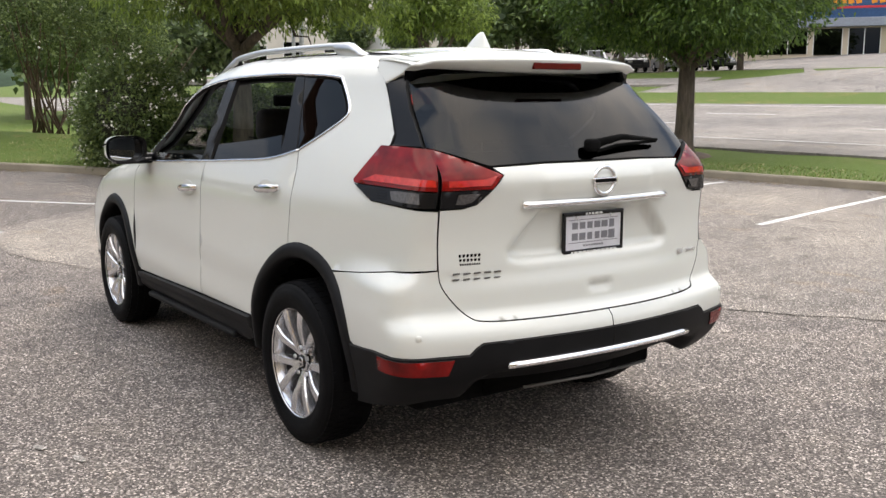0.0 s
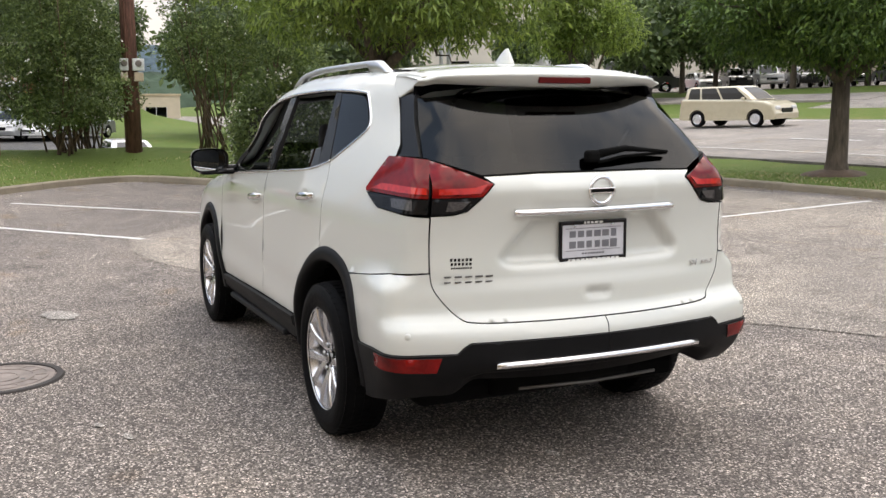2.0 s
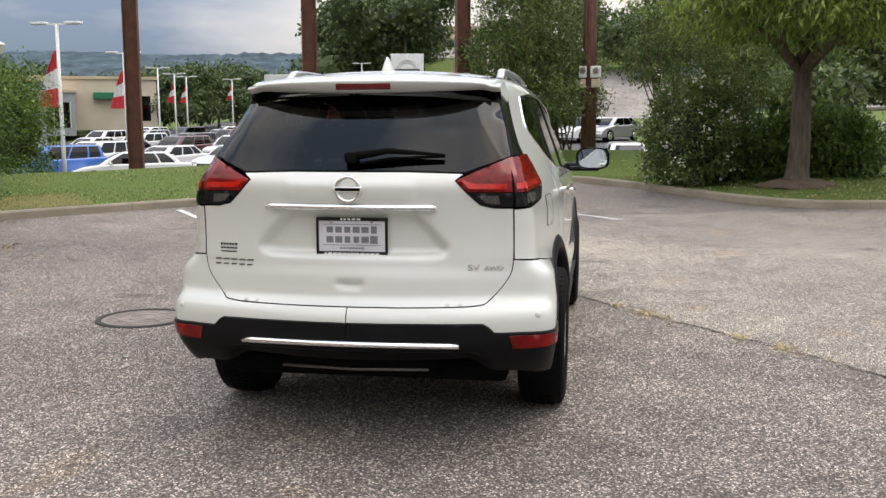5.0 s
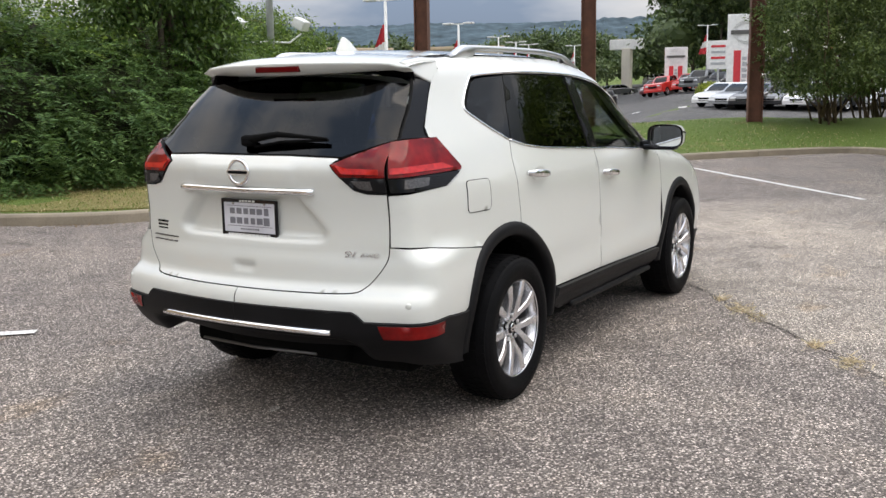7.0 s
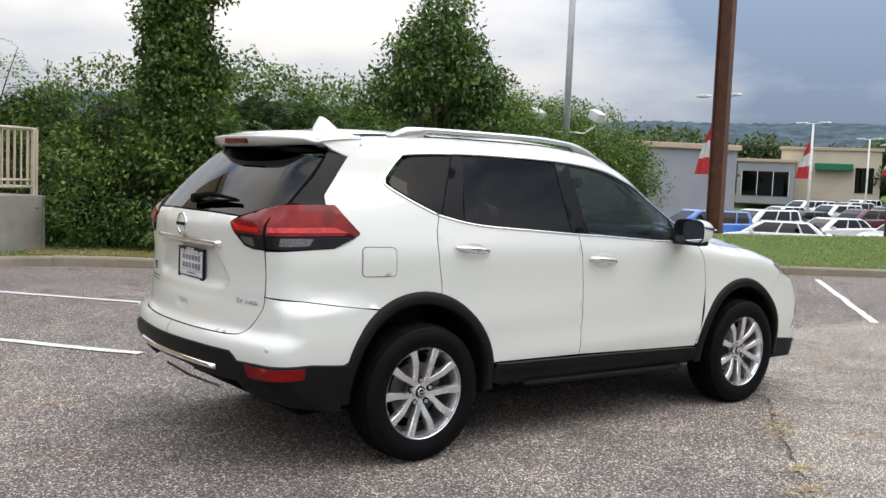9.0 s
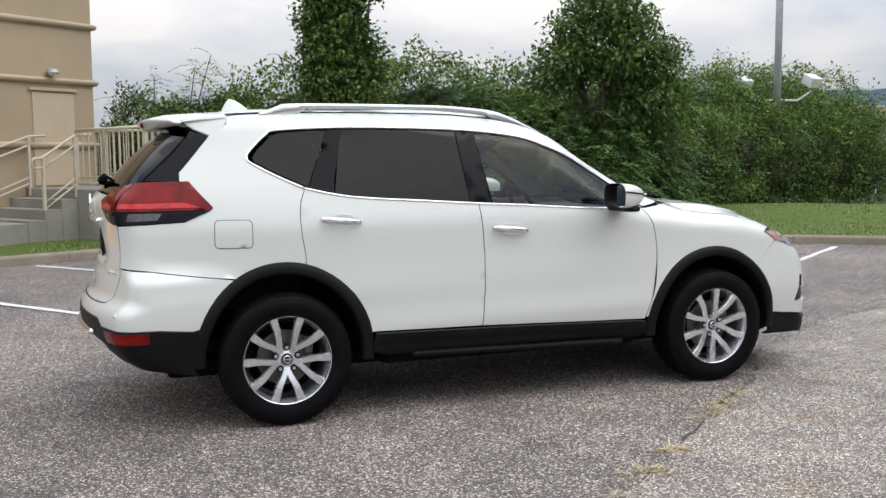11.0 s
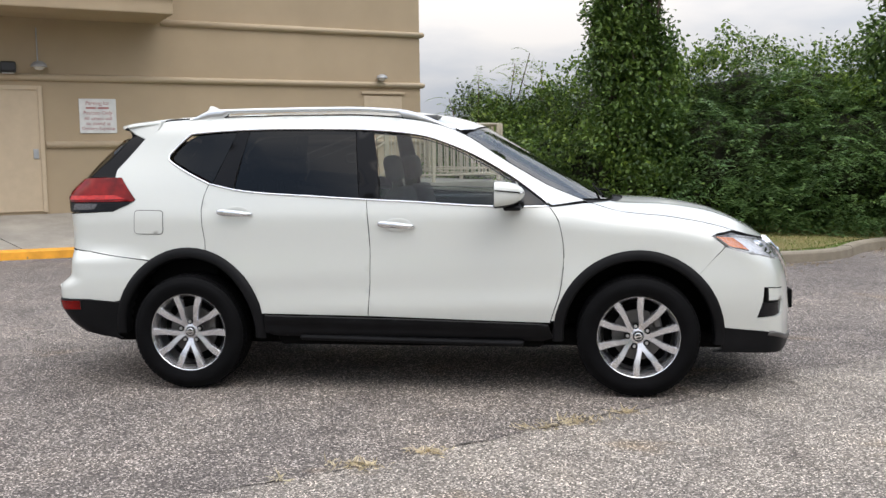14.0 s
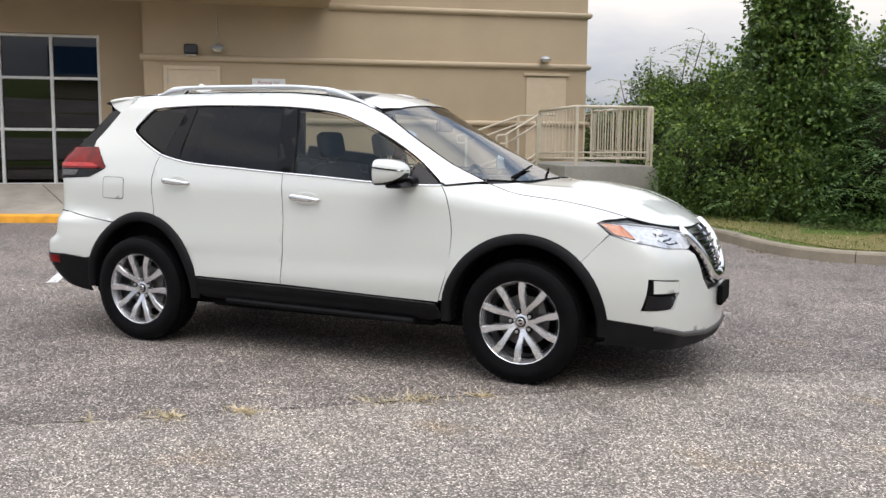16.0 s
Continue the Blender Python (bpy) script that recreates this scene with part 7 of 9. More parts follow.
def fronds(rng, p, d, pairs, size):
    """Feathered leaves: a drooping rib with leaflets on both sides."""
    n = len(p)
    out = unit(d * np.array([1, 1, 0.35]) + rng.normal(0, 0.45, (n, 3)))
    side = unit(np.cross(out, np.array([0, 0, 1.0])))
    cs, als, nrs = [], [], []
    length = size * rng.uniform(0.7, 1.25, n)[:, None]
    for i in range(pairs):
        t = (i + 0.6) / pairs
        rib = p + out * length * t + np.array([0, 0, -1.0]) * length * 0.45 * t ** 2
        for sg in (1, -1):
            cs.append(rib)
            als.append(unit(side * sg + out * 0.45 + np.array([0, 0, -0.25]) + rng.normal(0, 0.10, (n, 3))))
            nrs.append(np.tile([0, 0, 1.0], (n, 1)) + rng.normal(0, 0.15, (n, 3)))
    return np.concatenate(cs), np.concatenate(als), np.concatenate(nrs), np.tile(length[:, 0] * 0.30, 2 * pairs)


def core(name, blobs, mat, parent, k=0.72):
    """Leafy inside that closes the heap; in hedge and shrubs its dark colour imitates shade."""
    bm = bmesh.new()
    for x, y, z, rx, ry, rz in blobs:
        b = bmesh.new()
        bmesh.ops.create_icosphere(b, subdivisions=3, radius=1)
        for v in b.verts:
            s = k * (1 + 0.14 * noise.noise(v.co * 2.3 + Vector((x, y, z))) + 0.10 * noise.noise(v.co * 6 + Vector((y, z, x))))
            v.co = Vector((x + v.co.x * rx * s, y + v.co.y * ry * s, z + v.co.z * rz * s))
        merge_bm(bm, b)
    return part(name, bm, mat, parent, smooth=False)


def limb(bm, rng, a, b, r0, r1, wob=0.06, n=5):
    pts = [Vector(a).lerp(Vector(b), i / n) + (Vector(rng.normal(0, wob, 3)) if 0 < i < n else Vector()) for i in range(n + 1)]
    tube_bm(pts, [r0 + (r1 - r0) * i / n for i in range(n + 1)], 8, bm)


def big_tree(name, label, base, trunk_r, fork_z, blobs, mat, n, seed, leaf=(0.11, 0.022), per=7, flare=1.6, bark="bark"):
    rng = np.random.RandomState(seed)
    t = tagged(new(name), label, "tree")
    bx, by, bz = base
    bm = bmesh.new()
    hs = [-0.15, 0.0, 0.10, 0.3, 0.8, fork_z - bz]
    tube_bm([(bx + 0.02 * math.sin(h * 2), by + 0.02 * math.cos(h * 3), bz + h) for h in hs], [trunk_r * flare * 1.1, trunk_r * flare, trunk_r * 1.28, trunk_r * 1.08, trunk_r, trunk_r * 0.82], 14, bm)
    for x, y, z, rx, ry, rz in blobs:
        limb(bm, rng, (bx, by, fork_z - 0.25), (x, y, z - rz * 0.2), trunk_r * 0.55, 0.03, 0.10)
        for _ in range(4):
            d = rng.normal(0, 0.45, 3) * np.array([rx, ry, rz])
            limb(bm, rng, (bx + (x - bx) * 0.55, by + (y - by) * 0.55, fork_z + (z - fork_z) * 0.5), (x + d[0], y + d[1], z + d[2]), trunk_r * 0.22, 0.012, 0.08)
    part("trunk", bm, M[bark], t, smooth=True)
    p, d = shell_points(rng, blobs, n, 0.35)
    c, a, nr = sprays(rng, p, d, per, 0.10, 0.45)
    leaf_mesh("crown", c, a, nr, rng.uniform(leaf[0] * 0.7, leaf[0] * 1.25, len(c)), rng.uniform(leaf[1] * 0.8, leaf[1] * 1.2, len(c)), M[mat], t)
    return t


def mulch_ring(x, y, r, z):
    bm = bmesh.new()
    rings = []
    for k, (q, h) in enumerate(((0.15, 0.14), (0.5, 0.09), (0.85, 0.03), (1.0, -0.03))):
        rings.append([bm.verts.new((x + r * q * math.cos(a) * (1 + 0.08 * math.sin(3 * a)), y + r * q * math.sin(a) * (1 + 0.08 * math.cos(4 * a)), z + h + 0.015 * math.sin(7 * a + k))) for a in [2 * math.pi * i / 24 for i in range(24)]])
    for r0, r1 in zip(rings, rings[1:]):
        for i in range(24):
            bm.faces.new((r0[i], r1[i], r1[(i + 1) % 24], r0[(i + 1) % 24]))
    bm.faces.new(rings[0])
    bmesh.ops.recalc_face_normals(bm, faces=bm.faces)
    return tagged(bm_object("mulch_bed", bm, M["mulch"], smooth=True), "red-brown mulch mound round the tree foot", "mulch", kind="stuff")


def land1(x, y):
    return float(land(np.array([x]), np.array([y]))[0])


# willow oak on the planted island
zb = land1(12.67, -4.76)
big_tree("willow_oak_tree", "willow oak with grey trunk and narrow drooping leaves", (12.67, -4.76, zb), 0.19, 2.55,
         [(12.7, -4.8, 5.0, 2.6, 2.6, 1.9), (11.2, -3.6, 4.2, 1.8, 1.7, 1.3), (11.0, -6.3, 4.1, 1.9, 1.7, 1.35), (14.3, -3.4, 4.4, 1.8, 1.7, 1.4), (14.0, -6.6, 4.3, 1.8, 1.8, 1.4), (12.3, -4.9, 3.6, 1.9, 2.0, 0.9), (10.4, -4.9, 3.7, 1.3, 1.5, 0.95)],
         "leaf_oak", 5200, 3, (0.19, 0.045), 8)
mulch_ring(12.67, -4.76, 0.75, zb)
zb = land1(9.56, -13.8)
big_tree("street_oak_tree", "shade tree with dark trunk and dense green crown", (9.56, -13.8, zb), 0.20, 2.3,
         [(9.6, -13.8, 4.6, 2.4, 2.4, 1.7), (8.0, -12.9, 3.7, 1.6, 1.6, 1.2), (11.2, -14.6, 3.7, 1.7, 1.6, 1.2), (9.0, -15.6, 3.8, 1.6, 1.6, 1.2), (10.6, -12.4, 3.8, 1.6, 1.6, 1.2), (9.4, -13.8, 3.0, 1.9, 1.9, 0.7)],
         "leaf_hedge", 8200, 5, (0.15, 0.05), 7)
mulch_ring(9.56, -13.8, 0.75, zb)
zb = land1(21.6, -15.0)
big_tree("young_street_tree", "slender young tree with a thin brown trunk", (20.8, -14.7, land1(20.8, -14.7)), 0.10, 2.6,
         [(20.8, -14.7, 4.5, 1.4, 1.4, 1.2), (19.9, -15.2, 4.0, 1.0, 1.0, 0.7), (21.7, -14.1, 4.0, 1.1, 1.1, 0.8), (21.0, -13.9, 5.3, 1.3, 1.3, 1.2)], "leaf_oak", 2600, 6, (0.16, 0.05), 7, 1.2)
for k, (x, y) in enumerate([(38.0, -43.5), (64.0, -41.0), (72.0, -40.0)]):
    zb = land1(x, y)
    big_tree("verge_tree", "green roadside tree beyond the street", (x, y, zb), 0.15, zb + 2.2,
             [(x, y, zb + 4.4, 2.3, 2.3, 1.7), (x - 1.4, y + 0.6, zb + 3.6, 1.6, 1.6, 1.1), (x + 1.4, y - 0.5, zb + 3.7, 1.6, 1.6, 1.1), (x, y, zb + 5.6, 1.6, 1.6, 1.2)], "leaf_far", 1700, 20 + k, (0.36, 0.16), 6)


def shrub(name, label, blobs, mat, n, seed, leaf, per=6, flowers=0, stems=()):
    rng = np.random.RandomState(seed)
    s = tagged(new(name), label, "shrub")
    if stems:
        for x, y, z in stems:
            for _ in range(9):
                bm = bmesh.new()
                b = blobs[rng.randint(len(blobs))]
                limb(bm, rng, (x + rng.normal(0, 0.16), y + rng.normal(0, 0.16), z - 0.05), (b[0] + rng.normal(0, b[3] * 0.55), b[1] + rng.normal(0, b[4] * 0.55), b[2]), 0.028, 0.010, 0.05)
                part("stem", bm, M["stem"], s, smooth=True)
    else:
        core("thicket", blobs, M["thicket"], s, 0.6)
    p, d = shell_points(rng, blobs, n, 0.45 if stems else 0.7)
    c, a, nr = sprays(rng, p, d, per, 0.07)
    leaf_mesh("foliage", c, a, nr, rng.uniform(leaf[0] * 0.7, leaf[0] * 1.3, len(c)), rng.uniform(leaf[1] * 0.8, leaf[1] * 1.2, len(c)), M[mat], s)
    if flowers:
        p, d = shell_points(rng, blobs, flowers, 0.9)
        c, a, nr = sprays(rng, p + d * 0.05, d, 6, 0.05, 0.0)
        leaf_mesh("blossom", c, a, nr, 0.06, 0.05, M["blossom"], s)
    return s


def heaps(seed, x0, y0, x1, y1, z, n, r, h):
    """A row of heaps between two plan points."""
    rng = np.random.RandomState(seed)
    out = []
    for i in range(n):
        t = (i + 0.5) / n
        x, y = x0 + (x1 - x0) * t + rng.normal(0, r * 0.2), y0 + (y1 - y0) * t + rng.normal(0, r * 0.2)
        hh = h * rng.uniform(0.85, 1.12)
        out.append((x, y, z + hh * 0.45, r * rng.uniform(0.9, 1.2), r * rng.uniform(0.9, 1.2), hh * 0.58))
    return out


zi = 0.25
shrub("evergreen_shrub", "large dark evergreen shrub behind the oak", heaps(1, 13.9, -4.0, 15.0, -6.3, zi, 3, 0.95, 1.35), "leaf_hedge", 5200, 11, (0.12, 0.05))
shrub("flowering_shrub", "shrub with many small white blossoms", heaps(2, 13.6, -2.7, 15.3, -3.7, zi, 3, 0.95, 1.9), "leaf_myrtle", 4600, 12, (0.09, 0.045), flowers=240)
shrub("evergreen_shrub", "rounded green shrub beside the utility posts", heaps(3, 18.6, -8.9, 19.7, -9.9, zi, 2, 0.8, 1.85), "leaf_myrtle", 3600, 13, (0.10, 0.05), flowers=60)
for k, (x, y, w) in enumerate([(19.7, 1.0, 1.25), (21.0, -2.9, 1.2), (22.5, 0.4, 1.2), (22.0, -5.2, 1.3)]):
    zb = land1(x, y)
    shrub("crape_myrtle", "tall many-stemmed crape myrtle with white blossoms",
          [(x, y, zb + 3.6, w, w, 1.3), (x - 0.6, y + 0.5, zb + 2.6, w * 0.85, w * 0.85, 0.9), (x + 0.5, y - 0.6, zb + 2.5, w * 0.9, w * 0.9, 0.9), (x, y + 0.2, zb + 4.8, w * 0.9, w * 0.9, 1.0)] + ([(x + 0.2, y + 0.9, zb + 1.7, w * 0.8, w * 0.7, 0.7), (x - 0.3, y - 0.7, zb + 1.5, w * 0.8, w * 0.8, 0.7), (x - 0.5, y + 0.2, zb + 1.1, w * 0.7, w * 0.8, 0.5)] if y > 0 else []),
          "leaf_myrtle", 5200 if y > 0 else 2200, 30 + k, (0.10, 0.045), 6, flowers=70 if y > 0 else 20, stems=[(x, y, zb), (x + 0.2, y - 0.3, zb)])


def build_hedge():
    """The overgrown bank of vines, sumac and privet along the side of the lot."""
    rng = np.random.RandomState(42)
    h = tagged(new("overgrown_hedge"), "tall overgrown green hedge of vines and feathery sumac", "hedge", kind="stuff")
    low, top, skirt = [], [], []
    line = smooth_line([(-3.6, 17.5), (-1.6, 14.6), (0.2, 12.2), (1.8, 11.3), (3.8, 10.7), (6.0, 10.3), (8.2, 11.0), (10.5, 12.2), (13.0, 13.3), (15.5, 14.0), (17.4, 14.5)], 4)
    for i, (x, y) in enumerate(line):
        hh = np.interp(x, [-4, -0.6, 0.6, 2.5, 4, 5.5, 7, 8.5, 11, 16.0], [1.9, 2.0, 2.6, 3.05, 3.1, 3.0, 2.9, 2.95, 3.15, 3.3]) * rng.uniform(0.92, 1.06)
        low.append((x, y + 0.1, hh * 0.36, 1.2, 1.3, hh * 0.50))
        top.append((x + rng.normal(0, 0.3), y + 1.1 + rng.normal(0, 0.25), hh * 0.62, 1.2, 1.2, hh * 0.44))
    for x, y, r in [(0.7, 10.6, 0.75), (1.7, 10.0, 0.8), (2.7, 9.75, 0.85), (3.8, 9.5, 0.9), (4.8, 9.2, 0.9), (5.7, 9.0, 0.85), (6.7, 9.3, 0.85), (7.6, 9.9, 0.8)]:
        skirt.append((x, y, r * 0.75, r, r * 0.9, r * rng.uniform(0.95, 1.3)))
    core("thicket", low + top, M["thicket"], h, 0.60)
    p, d = shell_points(rng, low + top, 52000, 0.74)
    q, e = shell_points(rng, skirt, 7000, 0.55)
    p, d = np.concatenate([p, q]), np.concatenate([d, e])
    front = (d[:, 1] < 0.45) | (p[:, 2] > 1.8)
    p, d = p[front & (p[:, 2] > 0.05)], d[front & (p[:, 2] > 0.05)]
    # the bank swells and falls back in clumps
    swell = np.sin(p[:, 0] * 2.3 + 1.3 * np.sin(p[:, 2] * 1.7)) * np.sin(p[:, 2] * 2.6 + 1.2 * np.sin(p[:, 0] * 1.9 + p[:, 1])) + 0.5 * np.sin(p[:, 0] * 5.1 + p[:, 2] * 3.3) * np.sin(p[:, 2] * 4.7 - p[:, 0] * 1.3)
    p = p + d * (0.22 * swell)[:, None]
    # hollows between the clumps
    clump = np.sin(p[:, 0] * 3.1 + 1.1 * np.sin(p[:, 2] * 2.3)) + np.sin(p[:, 2] * 4.3 + 0.8 * np.sin(p[:, 0] * 2.2 + p[:, 1])) + rng.normal(0, 0.45, len(p))
    keep = clump > np.where(p[:, 2] > 2.0, -1.9, -1.3)
    p, d = p[keep], d[keep]
    # feathery sumac in tiers before the middle of the bank, vines over the rest
    wave = np.sin(p[:, 0] * 2.1 + 1.3 * np.sin(p[:, 2] * 1.7)) * 0.35
    tier = (p[:, 0] > 2.6 + wave) & (p[:, 0] < 9.0) & (p[:, 2] < 2.55 + wave)
    pick = rng.random(len(p))
    sumac = np.where(tier, pick < 0.44, pick < 0.02)
    p = p.copy()
    p[sumac, 2] = np.where(tier[sumac], (np.round(p[sumac, 2] / 0.30 + 0.35 * np.sin(p[sumac, 0] * 1.9)) - 0.35 * np.sin(p[sumac, 0] * 1.9)) * 0.30 + rng.normal(0, 0.035, sumac.sum()), p[sumac, 2])
    c, a, nr, ln = fronds(rng, p[sumac] + d[sumac] * 0.10, d[sumac], 12, 0.54)
    leaf_mesh("sumac_frond", c, a, nr, ln * 0.66, ln * 0.20, M["leaf_sumac"], h, 0.10)
    upper = (p[:, 0] > 3.4) & (p[:, 2] > 2.1) & (pick > 0.5) & (pick < 0.72)
    c, a, nr, ln = fronds(rng, p[upper], d[upper], 9, 0.46)
    leaf_mesh("feather_frond", c, a, nr, ln * 0.8, ln * 0.22, M["leaf_vine"], h, 0.10)
    vine = ~sumac & (np.where(tier, pick < 0.62, True))
    c, a, nr = sprays(rng, p[vine], d[vine], 6, 0.09)
    leaf_mesh("vine_leaf", c, a, nr, rng.uniform(0.05, 0.10, len(c)), rng.uniform(0.03, 0.06, len(c)), M["leaf_hedge"], h)
    # lighter green leaves over the bank, more of them towards the top
    bright = (rng.random(len(p)) < np.clip((p[:, 2] - 0.4) / 3.0, 0, 0.55)) & ~tier
    c, a, nr = sprays(rng, p[bright] + d[bright] * 0.07, d[bright], 4, 0.09)
    leaf_mesh("young_leaf", c, a, nr, rng.uniform(0.06, 0.12, len(c)), rng.uniform(0.04, 0.08, len(c)), M["leaf_vine"], h)
    # loose runners that climb above the outline
    bm = bmesh.new()
    ends = []
    for _ in range(22):
        b = top[rng.randint(len(top))]
        x, y, z = b[0] + rng.normal(0, 0.6), b[1] - 0.3 + rng.normal(0, 0.4), b[2] + b[5] * 0.75
        tip = (x + rng.normal(0, 0.35), y + rng.normal(0, 0.2), z + rng.uniform(0.3, 0.75))
        limb(bm, rng, (x, y, z), tip, 0.007, 0.003, 0.06)
        if rng.random() < 0.75:
            ends += [tuple(np.array((x, y, z)) + (np.array(tip) - np.array((x, y, z))) * t) for t in np.linspace(0.15, 1, 7)]
    part("runner", bm, M["stem"], h)
    ends = np.array(ends)
    c, a, nr = sprays(rng, ends, unit(rng.normal(size=ends.shape)), 5, 0.04)
    leaf_mesh("runner_leaf", c, a, nr, rng.uniform(0.06, 0.11, len(c)), 0.05, M["leaf_vine"], h)


build_hedge()
# the two trees that stand out of the hedge, wrapped in vines
big_tree("vine_covered_tree", "upright tree wholly wrapped in green vines", (2.0, 10.6, 0.1), 0.14, 1.8,
         [(2.0, 10.35, 2.3, 0.55, 0.50, 0.6), (1.75, 10.15, 1.7, 0.60, 0.50, 0.6), (2.35, 10.15, 1.75, 0.60, 0.50, 0.6), (2.0, 10.5, 3.0, 0.50, 0.50, 0.7), (1.9, 10.5, 3.9, 0.56, 0.54, 0.7), (2.1, 10.6, 4.7, 0.52, 0.52, 0.7), (1.75, 10.5, 4.3, 0.40, 0.40, 0.3), (2.3, 10.5, 3.4, 0.40, 0.35, 0.35), (1.65, 10.3, 3.3, 0.35, 0.35, 0.4), (2.0, 10.6, 5.5, 0.5, 0.5, 0.6), (1.45, 10.4, 3.75, 0.22, 0.25, 0.30), (2.55, 10.4, 4.35, 0.24, 0.25, 0.22), (1.5, 10.4, 4.75, 0.20, 0.22, 0.26), (2.5, 10.4, 2.95, 0.30, 0.3, 0.4), (1.5, 10.3, 2.8, 0.32, 0.3, 0.4)], "leaf_hedge", 3000, 51, (0.10, 0.06), 7)
big_tree("hedge_tree", "bushy tree with feathery leaves rising from the hedge", (7.0, 10.2, 0.1), 0.13, 1.9,
         [(7.0, 10.0, 3.4, 0.95, 0.9, 0.6), (6.2, 10.2, 3.1, 0.6, 0.7, 0.5), (7.9, 10.0, 3.1, 0.65, 0.8, 0.55), (6.8, 10.0, 4.1, 0.65, 0.65, 0.45), (7.6, 9.8, 2.3, 0.8, 0.8, 0.5), (7.5, 10.1, 4.0, 0.5, 0.5, 0.35), (6.3, 10.0, 3.8, 0.45, 0.45, 0.3), (7.1, 10.0, 4.7, 0.45, 0.45, 0.35), (8.2, 10.0, 2.4, 0.6, 0.6, 0.4)], "leaf_hedge", 1700, 52, (0.13, 0.055), 8)


def build_sapling(x, y):
    """A wild shoot with a few long feathered leaves."""
    rng = np.random.RandomState(53)
    t = tagged(new("wild_sapling"), "thin wild sapling with sparse feathered leaves", "tree")
    ends = []
    for k, (dx, dy, z) in enumerate([(0, 0, 3.0), (0.75, -0.2, 3.2), (-0.65, 0.2, 2.55), (0.35, 0.1, 2.7), (1.05, -0.2, 3.4)]):
        bm = bmesh.new()
        limb(bm, rng, (x + dx * 0.2, y, 0.1), (x + dx, y + dy, z), 0.028, 0.007, 0.05)
        part("trunk" if k == 0 else "stem", bm, M["stem"], t, smooth=True)
        ends += [(x + dx * (0.2 + 0.8 * q), y + dy * q, 0.1 + (z - 0.1) * q) for q in np.linspace(0.70, 1.0, 9)]
    p = np.repeat(np.array(ends), 2, 0)
    d = unit(rng.normal(size=p.shape) * np.array([1, 1, 0.3]) + np.array([0, 0, 0.5]))
    c, a, nr, ln = fronds(rng, p, d, 9, 0.55)
    leaf_mesh("foliage", c, a, nr, ln * 0.7, ln * 0.22, M["leaf_vine"], t, 0.1)


build_sapling(-0.9, 13.4)
shrub("dark_shrub", "dark dense shrub beside the building corner", heaps(6, -1.3, 15.2, 0.6, 13.0, 0.1, 4, 0.85, 2.35), "leaf_far", 5200, 54, (0.10, 0.045))


def lawn_points(rng, n, box, reach):
    """Places on the grass within reach of the lot's kerb."""
    x0, y0, x1, y1 = box
    p = np.column_stack([rng.uniform(x0, x1, n), rng.uniform(y0, y1, n)])
    dist = edge_distance(LOT, p)
    keep = ~inside(LOT, p) & (dist > 0.17) & (dist < reach) & (rng.random(n) < 1.0 - 0.8 * dist / reach)
    return p[keep]


